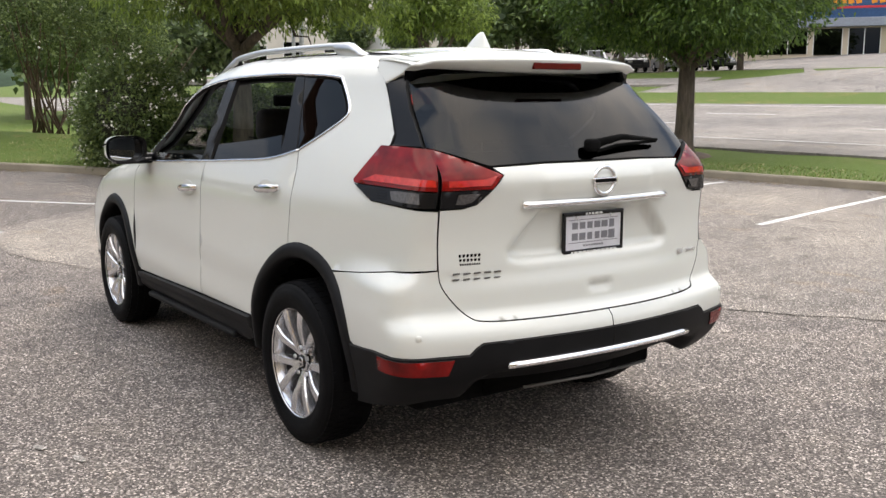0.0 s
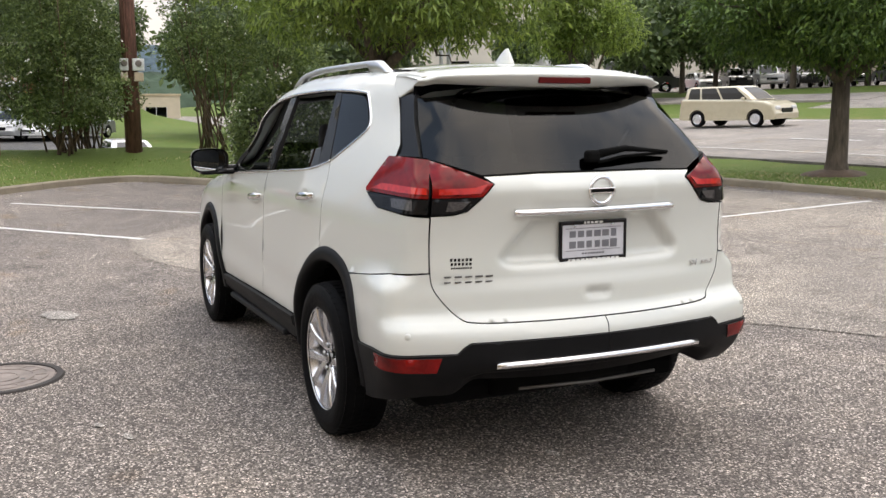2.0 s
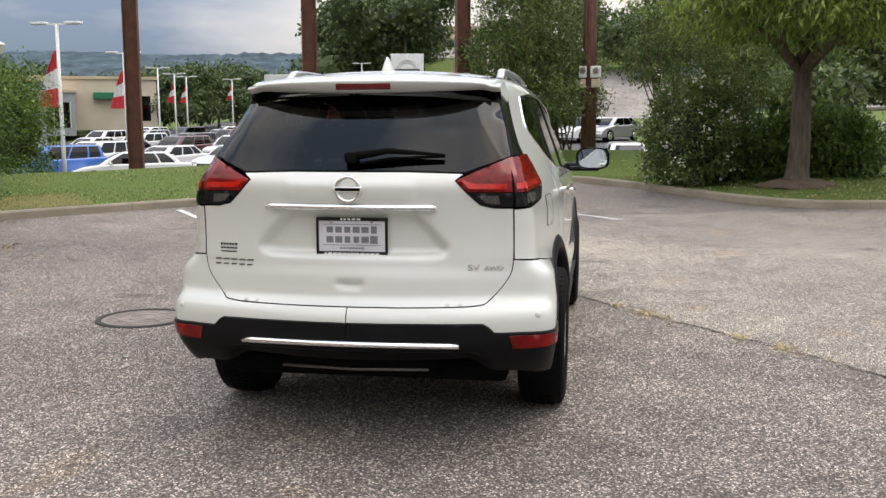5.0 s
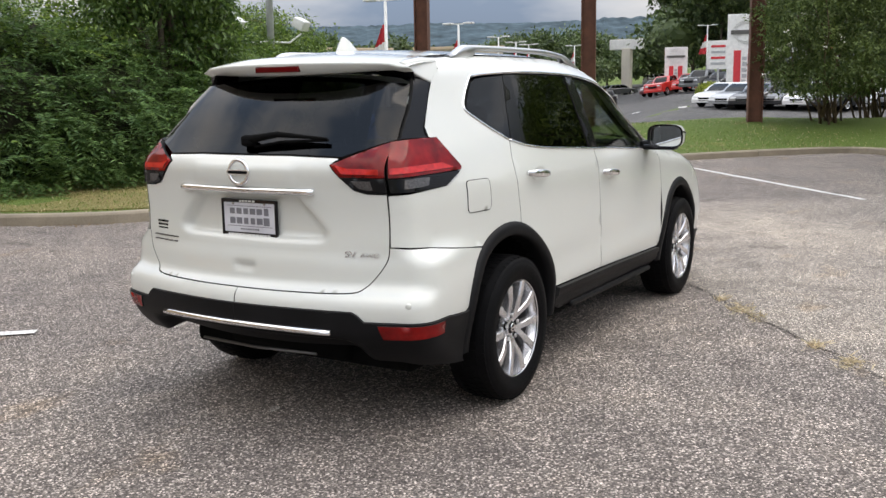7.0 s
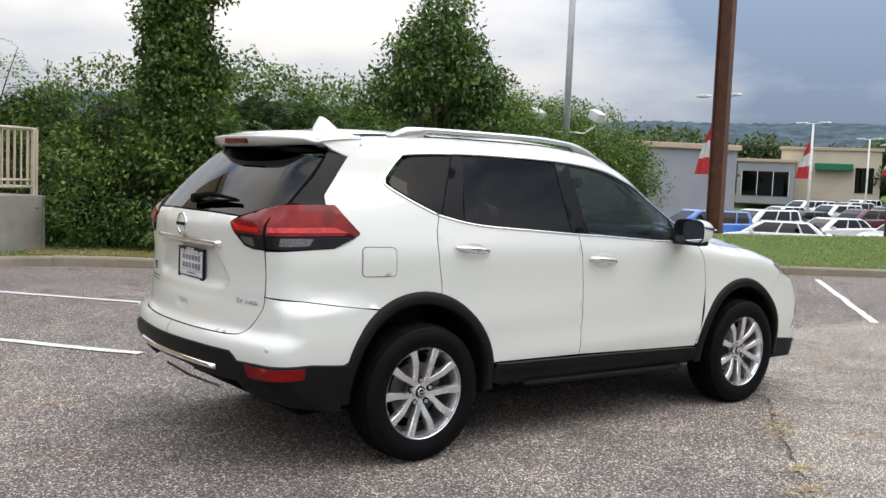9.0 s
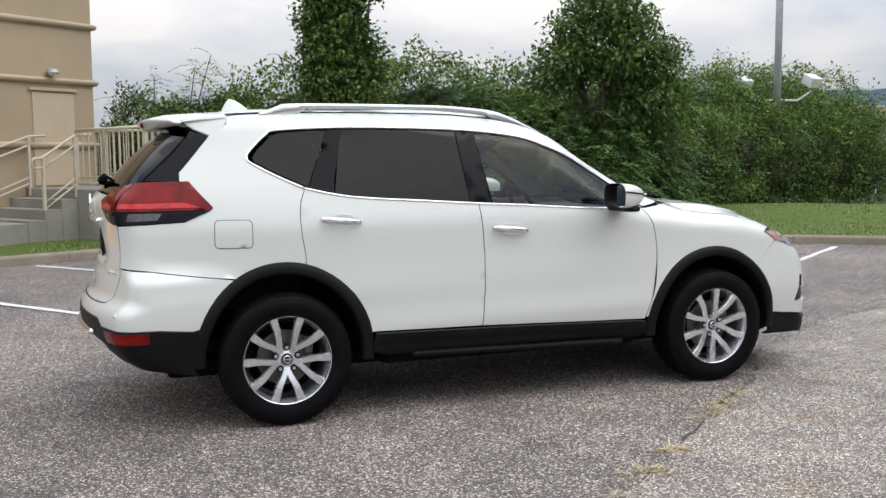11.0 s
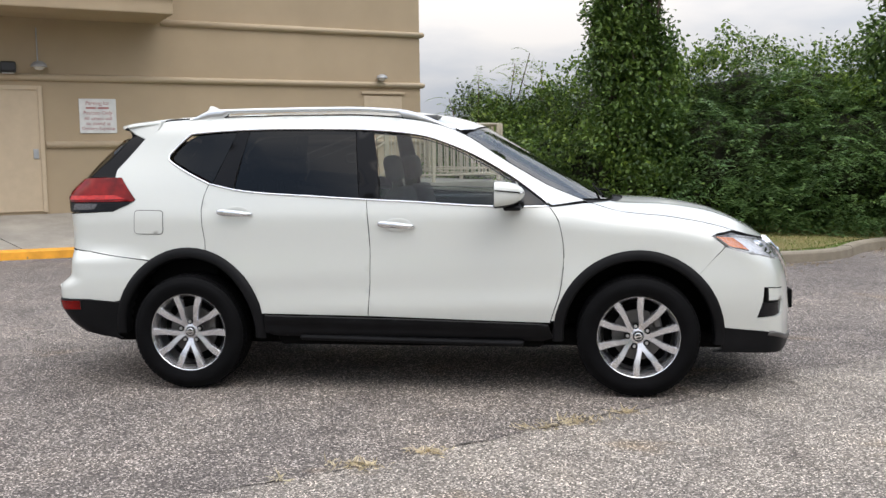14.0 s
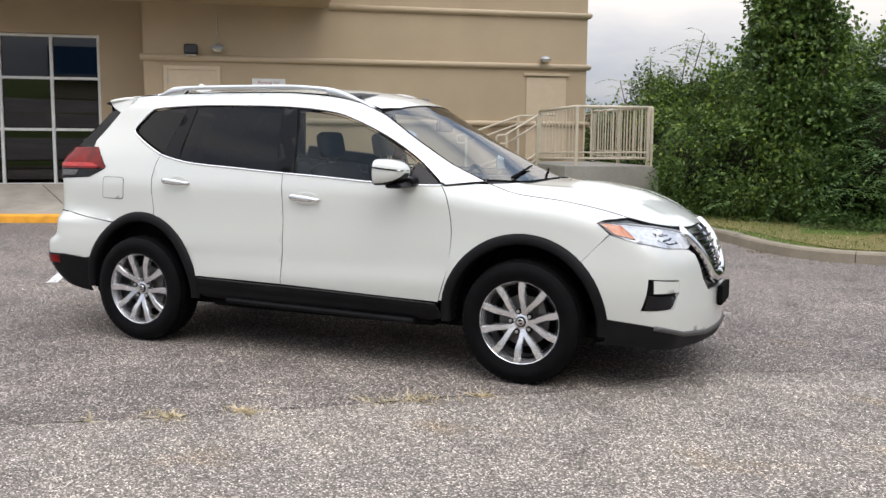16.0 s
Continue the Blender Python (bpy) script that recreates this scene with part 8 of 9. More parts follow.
def build_grass():
    rng = np.random.RandomState(77)
    for name, label, mat, box, n, size in (("grass_blades", "mown green grass blades behind the kerb", "blade", (-3, -13.5, 19, 10.5), 90000, (0.03, 0.065)), ("dry_grass", "pale straw among the grass along the kerb", "straw", (-3, -13.5, 19, 10.5), 24000, (0.03, 0.06))):
        p = lawn_points(rng, n, box, 5.0)
        z = land(p[:, 0], p[:, 1])
        n_ = len(p)
        a = unit(np.column_stack([rng.normal(0, 0.5, n_), rng.normal(0, 0.5, n_), np.ones(n_)]))
        ob = leaf_mesh(name, np.column_stack([p, z - 0.01]), a, unit(rng.normal(size=(n_, 3))), rng.uniform(*size, n_), 0.016, M[mat])
        tagged(ob, label, "grass", kind="stuff")
    # dead leaves and grit washed against the kerb
    line = np.array(resample(LOT, 0.05))
    line = line[(line[:, 0] > -9)]
    q = line[rng.randint(len(line), size=9000)]
    off = np.abs(rng.normal(0, 0.25, (9000, 1))) * unit(np.array([[2.0, -1.0]]) - q) + rng.normal(0, 0.06, (9000, 2)) + 0.10 * unit(np.array([[2.0, -1.0]]) - q)
    q = q + off
    q = q[inside(LOT, q) & (edge_distance(LOT, q) > 0.02)]
    heap = np.sin(q[:, 0] * 1.9) * np.sin(q[:, 1] * 1.4 + 1.0)
    q = q[(heap > 0.15) | (rng.random(len(q)) < 0.15)]
    n_ = len(q)
    a = unit(np.column_stack([rng.normal(size=(n_, 2)), rng.normal(0, 0.15, n_)]))
    ob = leaf_mesh("leaf_litter", np.column_stack([q, rng.uniform(0.008, 0.016, n_)]), a, unit(np.column_stack([rng.normal(0, 0.2, (n_, 2)), np.ones(n_)])), rng.uniform(0.02, 0.055, n_), rng.uniform(0.008, 0.025, n_), M["litter"])
    tagged(ob, "dry brown leaves washed against the kerb", "leaf litter", kind="stuff")
    # tufts in the seam
    cs, as_ = [], []
    for x, y, r, n_ in [(0.0, -2.22, 0.07, 90), (0.29, -2.0, 0.055, 70), (0.82, -1.56, 0.05, 40), (1.02, -1.40, 0.08, 80), (1.27, -1.22, 0.035, 50), (0.94, -1.47, 0.05, 30), (-0.3, -2.45, 0.03, 16)]:
        cs.append(np.column_stack([rng.normal(x, r, n_), rng.normal(y, r * 0.5, n_), np.full(n_, 0.004)]))
        as_.append(unit(np.column_stack([rng.normal(0, 1.0, (n_, 2)), rng.uniform(0.1, 0.6, n_)])))
    c, a = np.concatenate(cs), np.concatenate(as_)
    ob = leaf_mesh("grass_tuft", c, a, unit(rng.normal(0, 0.5, size=(len(c), 3)) + np.array([0, 0, 1.0])), rng.uniform(0.03, 0.07, len(c)), 0.008, M["straw"])
    tagged(ob, "dry straw tufts growing from the asphalt crack", "grass", kind="stuff")


tagged(flat_sheet("dry_verge", [(-0.6, 9.45), (0.6, 9.0), (1.5, 8.2), (2.25, 6.95), (2.85, 6.2), (3.5, 6.2), (4.2, 6.65), (4.85, 7.6), (5.6, 8.25), (6.7, 8.0), (8.2, 7.0), (9.2, 8.0), (7.4, 9.3), (5, 9.4), (2, 10.2), (-0.4, 11.0)], 0.012, M["straw_lawn"], 0.5, land), "dry yellow grass strip below the hedge", "grass", kind="structure")
build_grass()

# ---- street, yard and distance ----
def draped(name, poly, z, mat, step, label, category):
    return tagged(flat_sheet(name, poly, z, mat, step, land), label, category, kind="structure")


draped("street", [(-60, -34.0), (200, -34.0), (200, -15.2), (-60, -15.2)], 0.058, M["road"], 3.0, "wide pale asphalt street with white lane lines", "street")
draped("service_road", [(30, -39.6), (58, -39.6), (66, -44.5), (160, -44.5), (160, -37.6), (30, -37.2)], 0.08, M["road"], 2.5, "narrow concrete service road beyond the verge", "road")
draped("shop_yard", [(-10, -33.5), (33, -33.5), (31, -37.5), (25.5, -40.5), (31, -48), (38, -60), (52, -76), (10, -76), (-10, -60)], 0.07, M["road"], 2.5, "sloping asphalt forecourt before the shops", "forecourt")
draped("far_car_park", [(30, -75), (160, -75), (160, -45.0), (48, -45.0)], 0.06, M["road"], 3.0, "asphalt car park before the shops", "car park")
draped("dealer_yard", [(23.5, -1.0), (84, -4.5), (90, 15), (106, 23), (106, 30), (150, 42), (150, 60), (30, 48), (24, 30), (21.5, 12)], 0.09, M["dealer_asphalt"], 3.0, "dark asphalt yard of the car dealer", "car park")
draped("hill_road", [(88, -9), (113, -9), (113, 19), (88, 14)], 0.06, M["road"], 2.5, "pale asphalt road on the hillside beyond the yard", "road")
draped("hill_car_park", [(130, -9), (178, -9), (178, 34), (130, 25)], 0.06, M["road"], 3.0, "car park of the shops on the hillside", "car park")
for y in (-17.6, -21.6, -25.6, -29.6):
    x = -20.0
    while x < 110:
        solid = y in (-17.6, -29.6)
        stripe("lane_line", (x, y), (x + (10 if solid else 3), y), 0.13, 0.084, 0.01, lambda a, b: land1(a, b))
        x += 10 if solid else 9
for k, (x, y) in enumerate([(40, 14), (46, 18), (52, 14), (58, 19), (34, 10)]):
    stripe("yard_arrow", (x, y), (x + 1.6, y + 0.4), 0.5, 0.11, 0.02, lambda a, b: land1(a, b))


def car_colour(name, colour, metal=0.0):
    return plain(name, colour, 0.35, metal, coat=1.0, vary=0.05)


PAINTS = {"white": car_colour("white_car_paint", (0.72, 0.72, 0.71)), "black": car_colour("black_car_paint", (0.012, 0.012, 0.014)), "grey": car_colour("grey_car_paint", (0.10, 0.105, 0.11), 0.4),
          "silver": car_colour("silver_car_paint", (0.42, 0.43, 0.44), 0.6), "red": car_colour("red_car_paint", (0.55, 0.02, 0.015)), "blue": car_colour("blue_car_paint", (0.02, 0.13, 0.45)),
          "tan": car_colour("champagne_car_paint", (0.52, 0.46, 0.33), 0.3), "maroon": car_colour("maroon_car_paint", (0.08, 0.01, 0.015))}
KINDS = {   # length, half width, roof, bonnet height, tail height, roof from and to (share of length from the tail), clearance
    "sedan": (4.75, 0.90, 1.44, 0.92, 1.00, 0.20, 0.60, 0.20), "suv": (4.65, 0.92, 1.70, 1.08, 1.20, 0.06, 0.62, 0.25), "pickup": (5.80, 1.00, 1.90, 1.34, 1.34, 0.37, 0.62, 0.42), "van": (5.9, 1.02, 2.45, 1.15, 2.2, 0.02, 0.80, 0.28),
    "jeep": (4.3, 0.93, 1.84, 1.15, 1.20, 0.04, 0.55, 0.36)}
GLASSES = {"dark": glass("dark_car_glass", (0.03, 0.035, 0.04), 1.55)}


def yard_car(kind, paint, x, y, yaw, label):
    """A parked car: rounded body, glass house, wheels and lamps."""
    L, W2, roof, bon, tail, r0, r1, clear = KINDS[kind]
    c = tagged(new("pickup_truck" if kind == "pickup" else "van" if kind == "van" else "parked_car"), label, "van" if kind == "van" else "pickup truck" if kind == "pickup" else "car", "parked cars")
    ax0, ax1, wr = L * 0.20, L * 0.80, 0.34 + (0.06 if kind in ("pickup", "jeep") else 0)
    prof = {"sedan": [(0.0, 0.45), (0.0, 0.78), (0.012, tail - 0.04), (0.05, tail), (0.20, tail + 0.01), (0.66, bon + 0.05), (0.74, bon + 0.03), (0.88, bon - 0.06), (0.965, bon - 0.20), (0.99, 0.58), (1.0, 0.48), (0.995, 0.30)],
            "suv": [(0.0, 0.50), (0.004, 0.80), (0.02, tail - 0.05), (0.04, tail), (0.60, bon + 0.07), (0.70, bon + 0.05), (0.88, bon - 0.03), (0.965, bon - 0.16), (0.985, 0.70), (1.0, 0.55), (0.995, 0.33)],
            "pickup": [(0.0, 0.58), (0.0, 0.72), (0.006, tail - 0.02), (0.02, tail), (0.345, tail), (0.35, bon + 0.06), (0.66, bon + 0.05), (0.72, bon + 0.03), (0.94, bon - 0.05), (0.98, bon - 0.13), (0.99, 0.72), (1.0, 0.66), (1.0, 0.46)],
            "van": [(0.0, 0.45), (0.0, 1.22), (0.80, 1.25), (0.88, 1.20), (0.965, 1.02), (0.985, 0.72), (1.0, 0.55), (0.995, 0.34)],
            "jeep": [(0.0, 0.55), (0.0, 0.80), (0.012, tail), (0.60, bon + 0.06), (0.68, bon + 0.04), (0.92, bon - 0.02), (0.965, bon - 0.10), (0.985, 0.72), (1.0, 0.62), (0.995, 0.45)]}[kind]
    outline = [(t * L - L / 2, z) for t, z in prof]
    for xa in (ax1, ax0):
        ra = wr + 0.065
        outline += [(xa - L / 2 + ra * math.cos(radians(q)), max(clear, wr + ra * math.sin(radians(q)))) for q in (-8, 20, 45, 70, 90, 110, 135, 160, 188)]
    outline.append((-L / 2 + 0.03, clear + 0.06))
    bm = bmesh.new()
    sides = []
    for sg in (1, -1):
        sides.append([bm.verts.new((x, sg * W2, z)) for x, z in outline])
    n = len(outline)
    bm.faces.new(sides[0]); bm.faces.new(sides[1][::-1])
    for i in range(n):
        bm.faces.new((sides[0][i], sides[1][i], sides[1][(i + 1) % n], sides[0][(i + 1) % n]))
    bmesh.ops.recalc_face_normals(bm, faces=bm.faces)
    edge = [e for e in bm.edges if (e.verts[0] in sides[0][:len(prof)] and e.verts[1] in sides[0][:len(prof)]) or (e.verts[0] in sides[1][:len(prof)] and e.verts[1] in sides[1][:len(prof)])]
    bmesh.ops.bevel(bm, geom=edge, offset=0.09, segments=3, profile=0.5, affect="EDGES")
    bmesh.ops.triangulate(bm, faces=[f for f in bm.faces if len(f.verts) > 4])
    part("underside", box_bm((L * 0.92, W2 * 1.5, 0.22), (0, 0, clear + 0.16), 0.03), CAR["matt"], c)
    if kind == "pickup":
        part("bed_floor", box_bm((L * 0.31, W2 * 1.66, 0.02), (-L * 0.333, 0, tail + 0.006)), CAR["matt"], c, "black bed liner")
        part("step_bar", tube_bm([(-L * 0.10, W2 * 0.99, 0.40), (L * 0.17, W2 * 0.99, 0.40)], 0.05, 8), CAR["matt"], c)
    part("body", bm, PAINTS[paint], c)

    def house(x_lo0, x_lo1, x_hi0, x_hi1, z0, z1, w0, w1, name, mat):
        """A painted upper body with dark panes let into its sides, front and rear."""
        b = bmesh.new()
        rows = [(z0, x_lo0, x_lo1, w0), (z0 + (z1 - z0) * 0.5, x_lo0 * 0.52 + x_hi0 * 0.48, x_lo1 * 0.52 + x_hi1 * 0.48, (w0 + w1) / 2 + 0.02), (z1 - 0.05, x_hi0, x_hi1, w1), (z1, x_hi0 + 0.12, x_hi1 - 0.14, w1 * 0.90)]
        ring = lambda z, a0, a1, w: [(a0, w * 0.90, z), (a0 + 0.08, w, z), (a1 - 0.10, w, z), (a1, w * 0.82, z), (a1, -w * 0.82, z), (a1 - 0.10, -w, z), (a0 + 0.08, -w, z), (a0, -w * 0.90, z)]
        q = [[b.verts.new(v) for v in ring(*r)] for r in rows]
        for lo, hi in zip(q, q[1:]):
            for k in range(8):
                b.faces.new((lo[k], lo[(k + 1) % 8], hi[(k + 1) % 8], hi[k]))
        b.faces.new(q[-1]); b.faces.new(q[0][::-1])
        bmesh.ops.recalc_face_normals(b, faces=b.faces)
        upper = part(name, b, mat, c, smooth=False)
        lo, mid, hi = [[Vector(v) for v in ring(*r)] for r in rows[:3]]

        def pane(label, k, u0, u1, push):
            p = []
            for t, (r0, r1) in ((0.08, (lo, mid)), (0.92, (mid, hi))):
                for u in (u0, u1):
                    a, e = r0[k].lerp(r0[(k + 1) % 8], u), r1[k].lerp(r1[(k + 1) % 8], u)
                    p.append(a.lerp(e, t))
            m0, m1 = mid[k].lerp(mid[(k + 1) % 8], u0), mid[k].lerp(mid[(k + 1) % 8], u1)
            bm_ = bmesh.new()
            v = [bm_.verts.new(x + push) for x in (p[0], p[1], m1, p[3], p[2], m0)]
            bm_.faces.new((v[0], v[1], v[2], v[5])); bm_.faces.new((v[5], v[2], v[3], v[4]))
            bm_.normal_update()
            if sum(f.normal.dot(push) for f in bm_.faces) < 0:
                bmesh.ops.reverse_faces(bm_, faces=bm_.faces)
            part(label, bm_, GLASSES["dark"], upper)
        spans = [(0.72, 0.97)] if kind == "van" else [(0.05, 0.47), (0.52, 0.94)] if kind == "pickup" else [(0.05, 0.24), (0.27, 0.56), (0.59, 0.94)]
        for k, sg in ((1, 1), (5, -1)):
            for u0, u1 in spans:
                pane("window", k, u0 if sg > 0 else 1 - u0, u1 if sg > 0 else 1 - u1, Vector((0, sg * 0.008, 0.003)))
        pane("windscreen", 3, 0.04, 0.96, Vector((0.010, 0, 0.004)))
        if kind != "van":
            pane("rear_screen", 7, 0.06, 0.94, Vector((-0.010, 0, 0.004)))
        return upper
    xr0, xr1 = L * r0 - L / 2, L * r1 - L / 2
    zb = (tail + bon) / 2 - 0.02 if kind not in ("pickup", "van") else bon
    lo0, lo1 = xr0 - (0.55 if kind == "sedan" else 0.10), xr1 + (0.75 if kind in ("sedan", "suv") else 0.5)
    if kind == "van":
        house(-L / 2 + 0.03, L * 0.90 - L / 2, -L / 2 + 0.08, L * 0.74 - L / 2, 1.15, roof, W2 * 0.97, W2 * 0.86, "cargo_body", PAINTS[paint])
    else:
        house(lo0, lo1, xr0, xr1, zb, roof, W2 * 0.93, W2 * 0.76, "cabin", PAINTS[paint])
    for xa in (ax0, ax1):
        for s in (1, -1):
            b = lathe_bm([(0.0, -0.10), (wr * 0.62, -0.10), (wr * 0.92, -0.11), (wr, -0.08), (wr, 0.08), (wr * 0.92, 0.11), (wr * 0.66, 0.10), (wr * 0.64, 0.075)], 20)
            bmesh.ops.translate(b, vec=(xa - L / 2, s * (W2 - 0.10), wr), verts=b.verts)
            w = part("wheel", b, CAR["rubber"], c)
            b = lathe_bm([(0.0, 0.108 * s), (wr * 0.2, 0.112 * s), (wr * 0.58, 0.104 * s), (wr * 0.63, 0.114 * s), (wr * 0.66, 0.10 * s)], 20)
            bmesh.ops.translate(b, vec=(xa - L / 2, s * (W2 - 0.10), wr), verts=b.verts)
            part("rim", b, CAR["alloy"], w)
    for s in (1, -1):
        part("head_lamp", box_bm((0.10, 0.34, 0.14), (L / 2 - 0.10, s * W2 * 0.66, bon - 0.30), 0.03), CAR["lamp_clear"], c)
        part("tail_lamp", box_bm((0.08, 0.26, 0.16), (-L / 2 + 0.04, s * W2 * 0.72, min(tail, 1.2) - 0.14), 0.03), CAR["red"], c)
        part("door_mirror", box_bm((0.12, 0.16, 0.12), (lo1 - 0.35 - L * 0.02, s * (W2 + 0.06), zb + 0.05), 0.03), PAINTS[paint], c)
    part("grille", box_bm((0.05, W2 * 0.9, 0.20), (L / 2 - 0.03, 0, bon - 0.42), 0.02), CAR["gloss"], c)
    part("bumper", box_bm((0.12, W2 * 1.5, 0.12), (-L / 2 + 0.03, 0, clear + 0.10), 0.03), CAR["clad"], c)
    # sit on the ground as it slopes
    hx = land1(x + math.cos(yaw), y + math.sin(yaw)) - land1(x - math.cos(yaw), y - math.sin(yaw))
    hy = land1(x - math.sin(yaw), y + math.cos(yaw)) - land1(x + math.sin(yaw), y - math.cos(yaw))
    c.matrix_world = Matrix.Translation((x, y, land1(x, y) + 0.07)) @ Matrix.Rotation(yaw, 4, "Z") @ Matrix.Rotation(-0.5 * math.atan(hx / 2), 4, "Y") @ Matrix.Rotation(0.5 * math.atan(hy / 2), 4, "X")
    return c


def polar(x0, y0, az, d):
    return x0 + d * math.cos(radians(az)), y0 + d * math.sin(radians(az))


word = {"sedan": "sedan", "suv": "SUV", "pickup": "pickup truck", "van": "van", "jeep": "off-roader"}
rng = random.Random(4)
# rows of the dealer's yard
stock = [("sedan", "white"), ("suv", "black"), ("suv", "maroon"), ("sedan", "white"), ("suv", "white"), ("suv", "grey"), ("suv", "white"), ("sedan", "black"), ("suv", "white"), ("sedan", "silver"), ("suv", "white"), ("sedan", "white"), ("suv", "silver")]
i = 0
for d, a0, a1 in ((50, 22.6, 30.5), (60, 22.3, 31.5), (70, 22.0, 32.0), (82, 22.4, 31.0), (95, 22.8, 30.5)):
    az = a0
    while az < a1:
        kind, paint = stock[(i * 5 + int(d)) % len(stock)]
        x, y = polar(-6.0, -2.0, az, d + rng.uniform(-0.4, 0.4))
        yard_car(kind, paint, x, y, radians(az + 142 + rng.uniform(-3, 3)), paint + " " + word[kind] + " parked in a row of the dealer's yard")
        az += math.degrees(3.3 / d)
        i += 1
yard_car("sedan", "white", *polar(-6.2, -1.0, 27.2, 41.0), radians(118), "white sedan parked below the grass bank")
for i, (kind, paint, az, d) in enumerate([("suv", "white", 23.3, 95), ("suv", "black", 21.8, 100), ("sedan", "white", 21.5, 116), ("sedan", "grey", 20.2, 128), ("suv", "white", 17.9, 150)]):
    x, y = polar(-5.2, -3.4, az, d)
    yard_car(kind, paint, x, y, radians(az - 60 if d > 105 else az + 110), paint + " " + word[kind] + " on the far side of the yard")
for kind, paint, az, d in [("suv", "maroon", 15.9, 107), ("pickup", "red", 15.2, 99), ("suv", "red", 13.8, 97), ("pickup", "grey", 13.0, 92), ("suv", "black", 11.9, 91)]:
    yard_car(kind, paint, *polar(-6.1, 0.6, az, d), radians(az + 155), paint + " " + word[kind] + " parked nose out along the yard's verge")
for i, (kind, paint, az, d) in enumerate([("sedan", "white", 10.6, 61), ("sedan", "silver", 9.5, 59), ("sedan", "black", 8.3, 58), ("sedan", "black", 6.9, 58), ("sedan", "white", 5.3, 57), ("sedan", "black", 3.9, 56), ("sedan", "white", 2.4, 58), ("suv", "silver", 0.9, 58), ("sedan", "white", -0.6, 58), ("sedan", "silver", -2.2, 59)]):
    x, y = polar(-6.1, 0.6, az, d)
    yard_car(kind, paint, x, y, radians(az + 150), paint + " " + word[kind] + " in the row by the dealer's sign")
for kind, paint, az, d, yaw in [("suv", "black", 8.2, 97, -80), ("sedan", "white", 7.4, 104, 60), ("pickup", "white", 6.0, 99, 15), ("suv", "grey", 4.6, 97, 70), ("sedan", "silver", 3.2, 96, 15), ("suv", "white", 1.6, 98, 70), ("sedan", "red", 0.2, 100, 15), ("sedan", "white", 8.2, 104, 15), ("suv", "black", 5.2, 110, 70), ("sedan", "silver", 10.4, 112, 15)]:
    yard_car(kind, paint, *polar(-6.1, 0.6, az, d), radians(yaw), paint + " " + word[kind] + " on the lanes beyond the dealer's sign")
yard_car("suv", "blue", *polar(-6.2, -1.0, 31.5, 42), radians(160), "bright blue SUV parked behind the bushes")
yard_car("sedan", "white", *polar(-6.2, -1.05, -1.6, 41), radians(185), "white sedan behind the crape myrtles")
# across the street
yard_car("pickup", "red", 33.8, -23.1, radians(192), "bright red crew-cab pickup truck on the street")
yard_car("suv", "tan", 26.8, -26.2, radians(196), "champagne full-size SUV on the street")
service_van = yard_car("van", "black", 56.2, -42.6, radians(229), "black service van with a round white emblem")
for kind, paint, x, y, yaw in [("suv", "black", 62, -41.8, 60), ("suv", "white", 67, -42.6, 60), ("sedan", "white", 56.6, -48.5, 160), ("suv", "black", 55.0, -50.6, 150), ("jeep", "white", 53.5, -52.3, 150), ("suv", "black", 49.8, -52.6, 150), ("sedan", "silver", 46.5, -53.6, 150), ("sedan", "black", 43.2, -54.5, 150),
                               ("sedan", "black", 81.0, -42.3, 200), ("jeep", "grey", 73.4, -42.2, 60), ("sedan", "red", 60.5, -46.0, 60), ("sedan", "white", 90.5, -46.5, 20), ("suv", "grey", 93.5, -43.0, 20), ("sedan", "white", 97, -39.5, 20)]:
    yard_car(kind, paint, x, y, radians(yaw), paint + " " + word[kind] + " parked before the shops across the street")


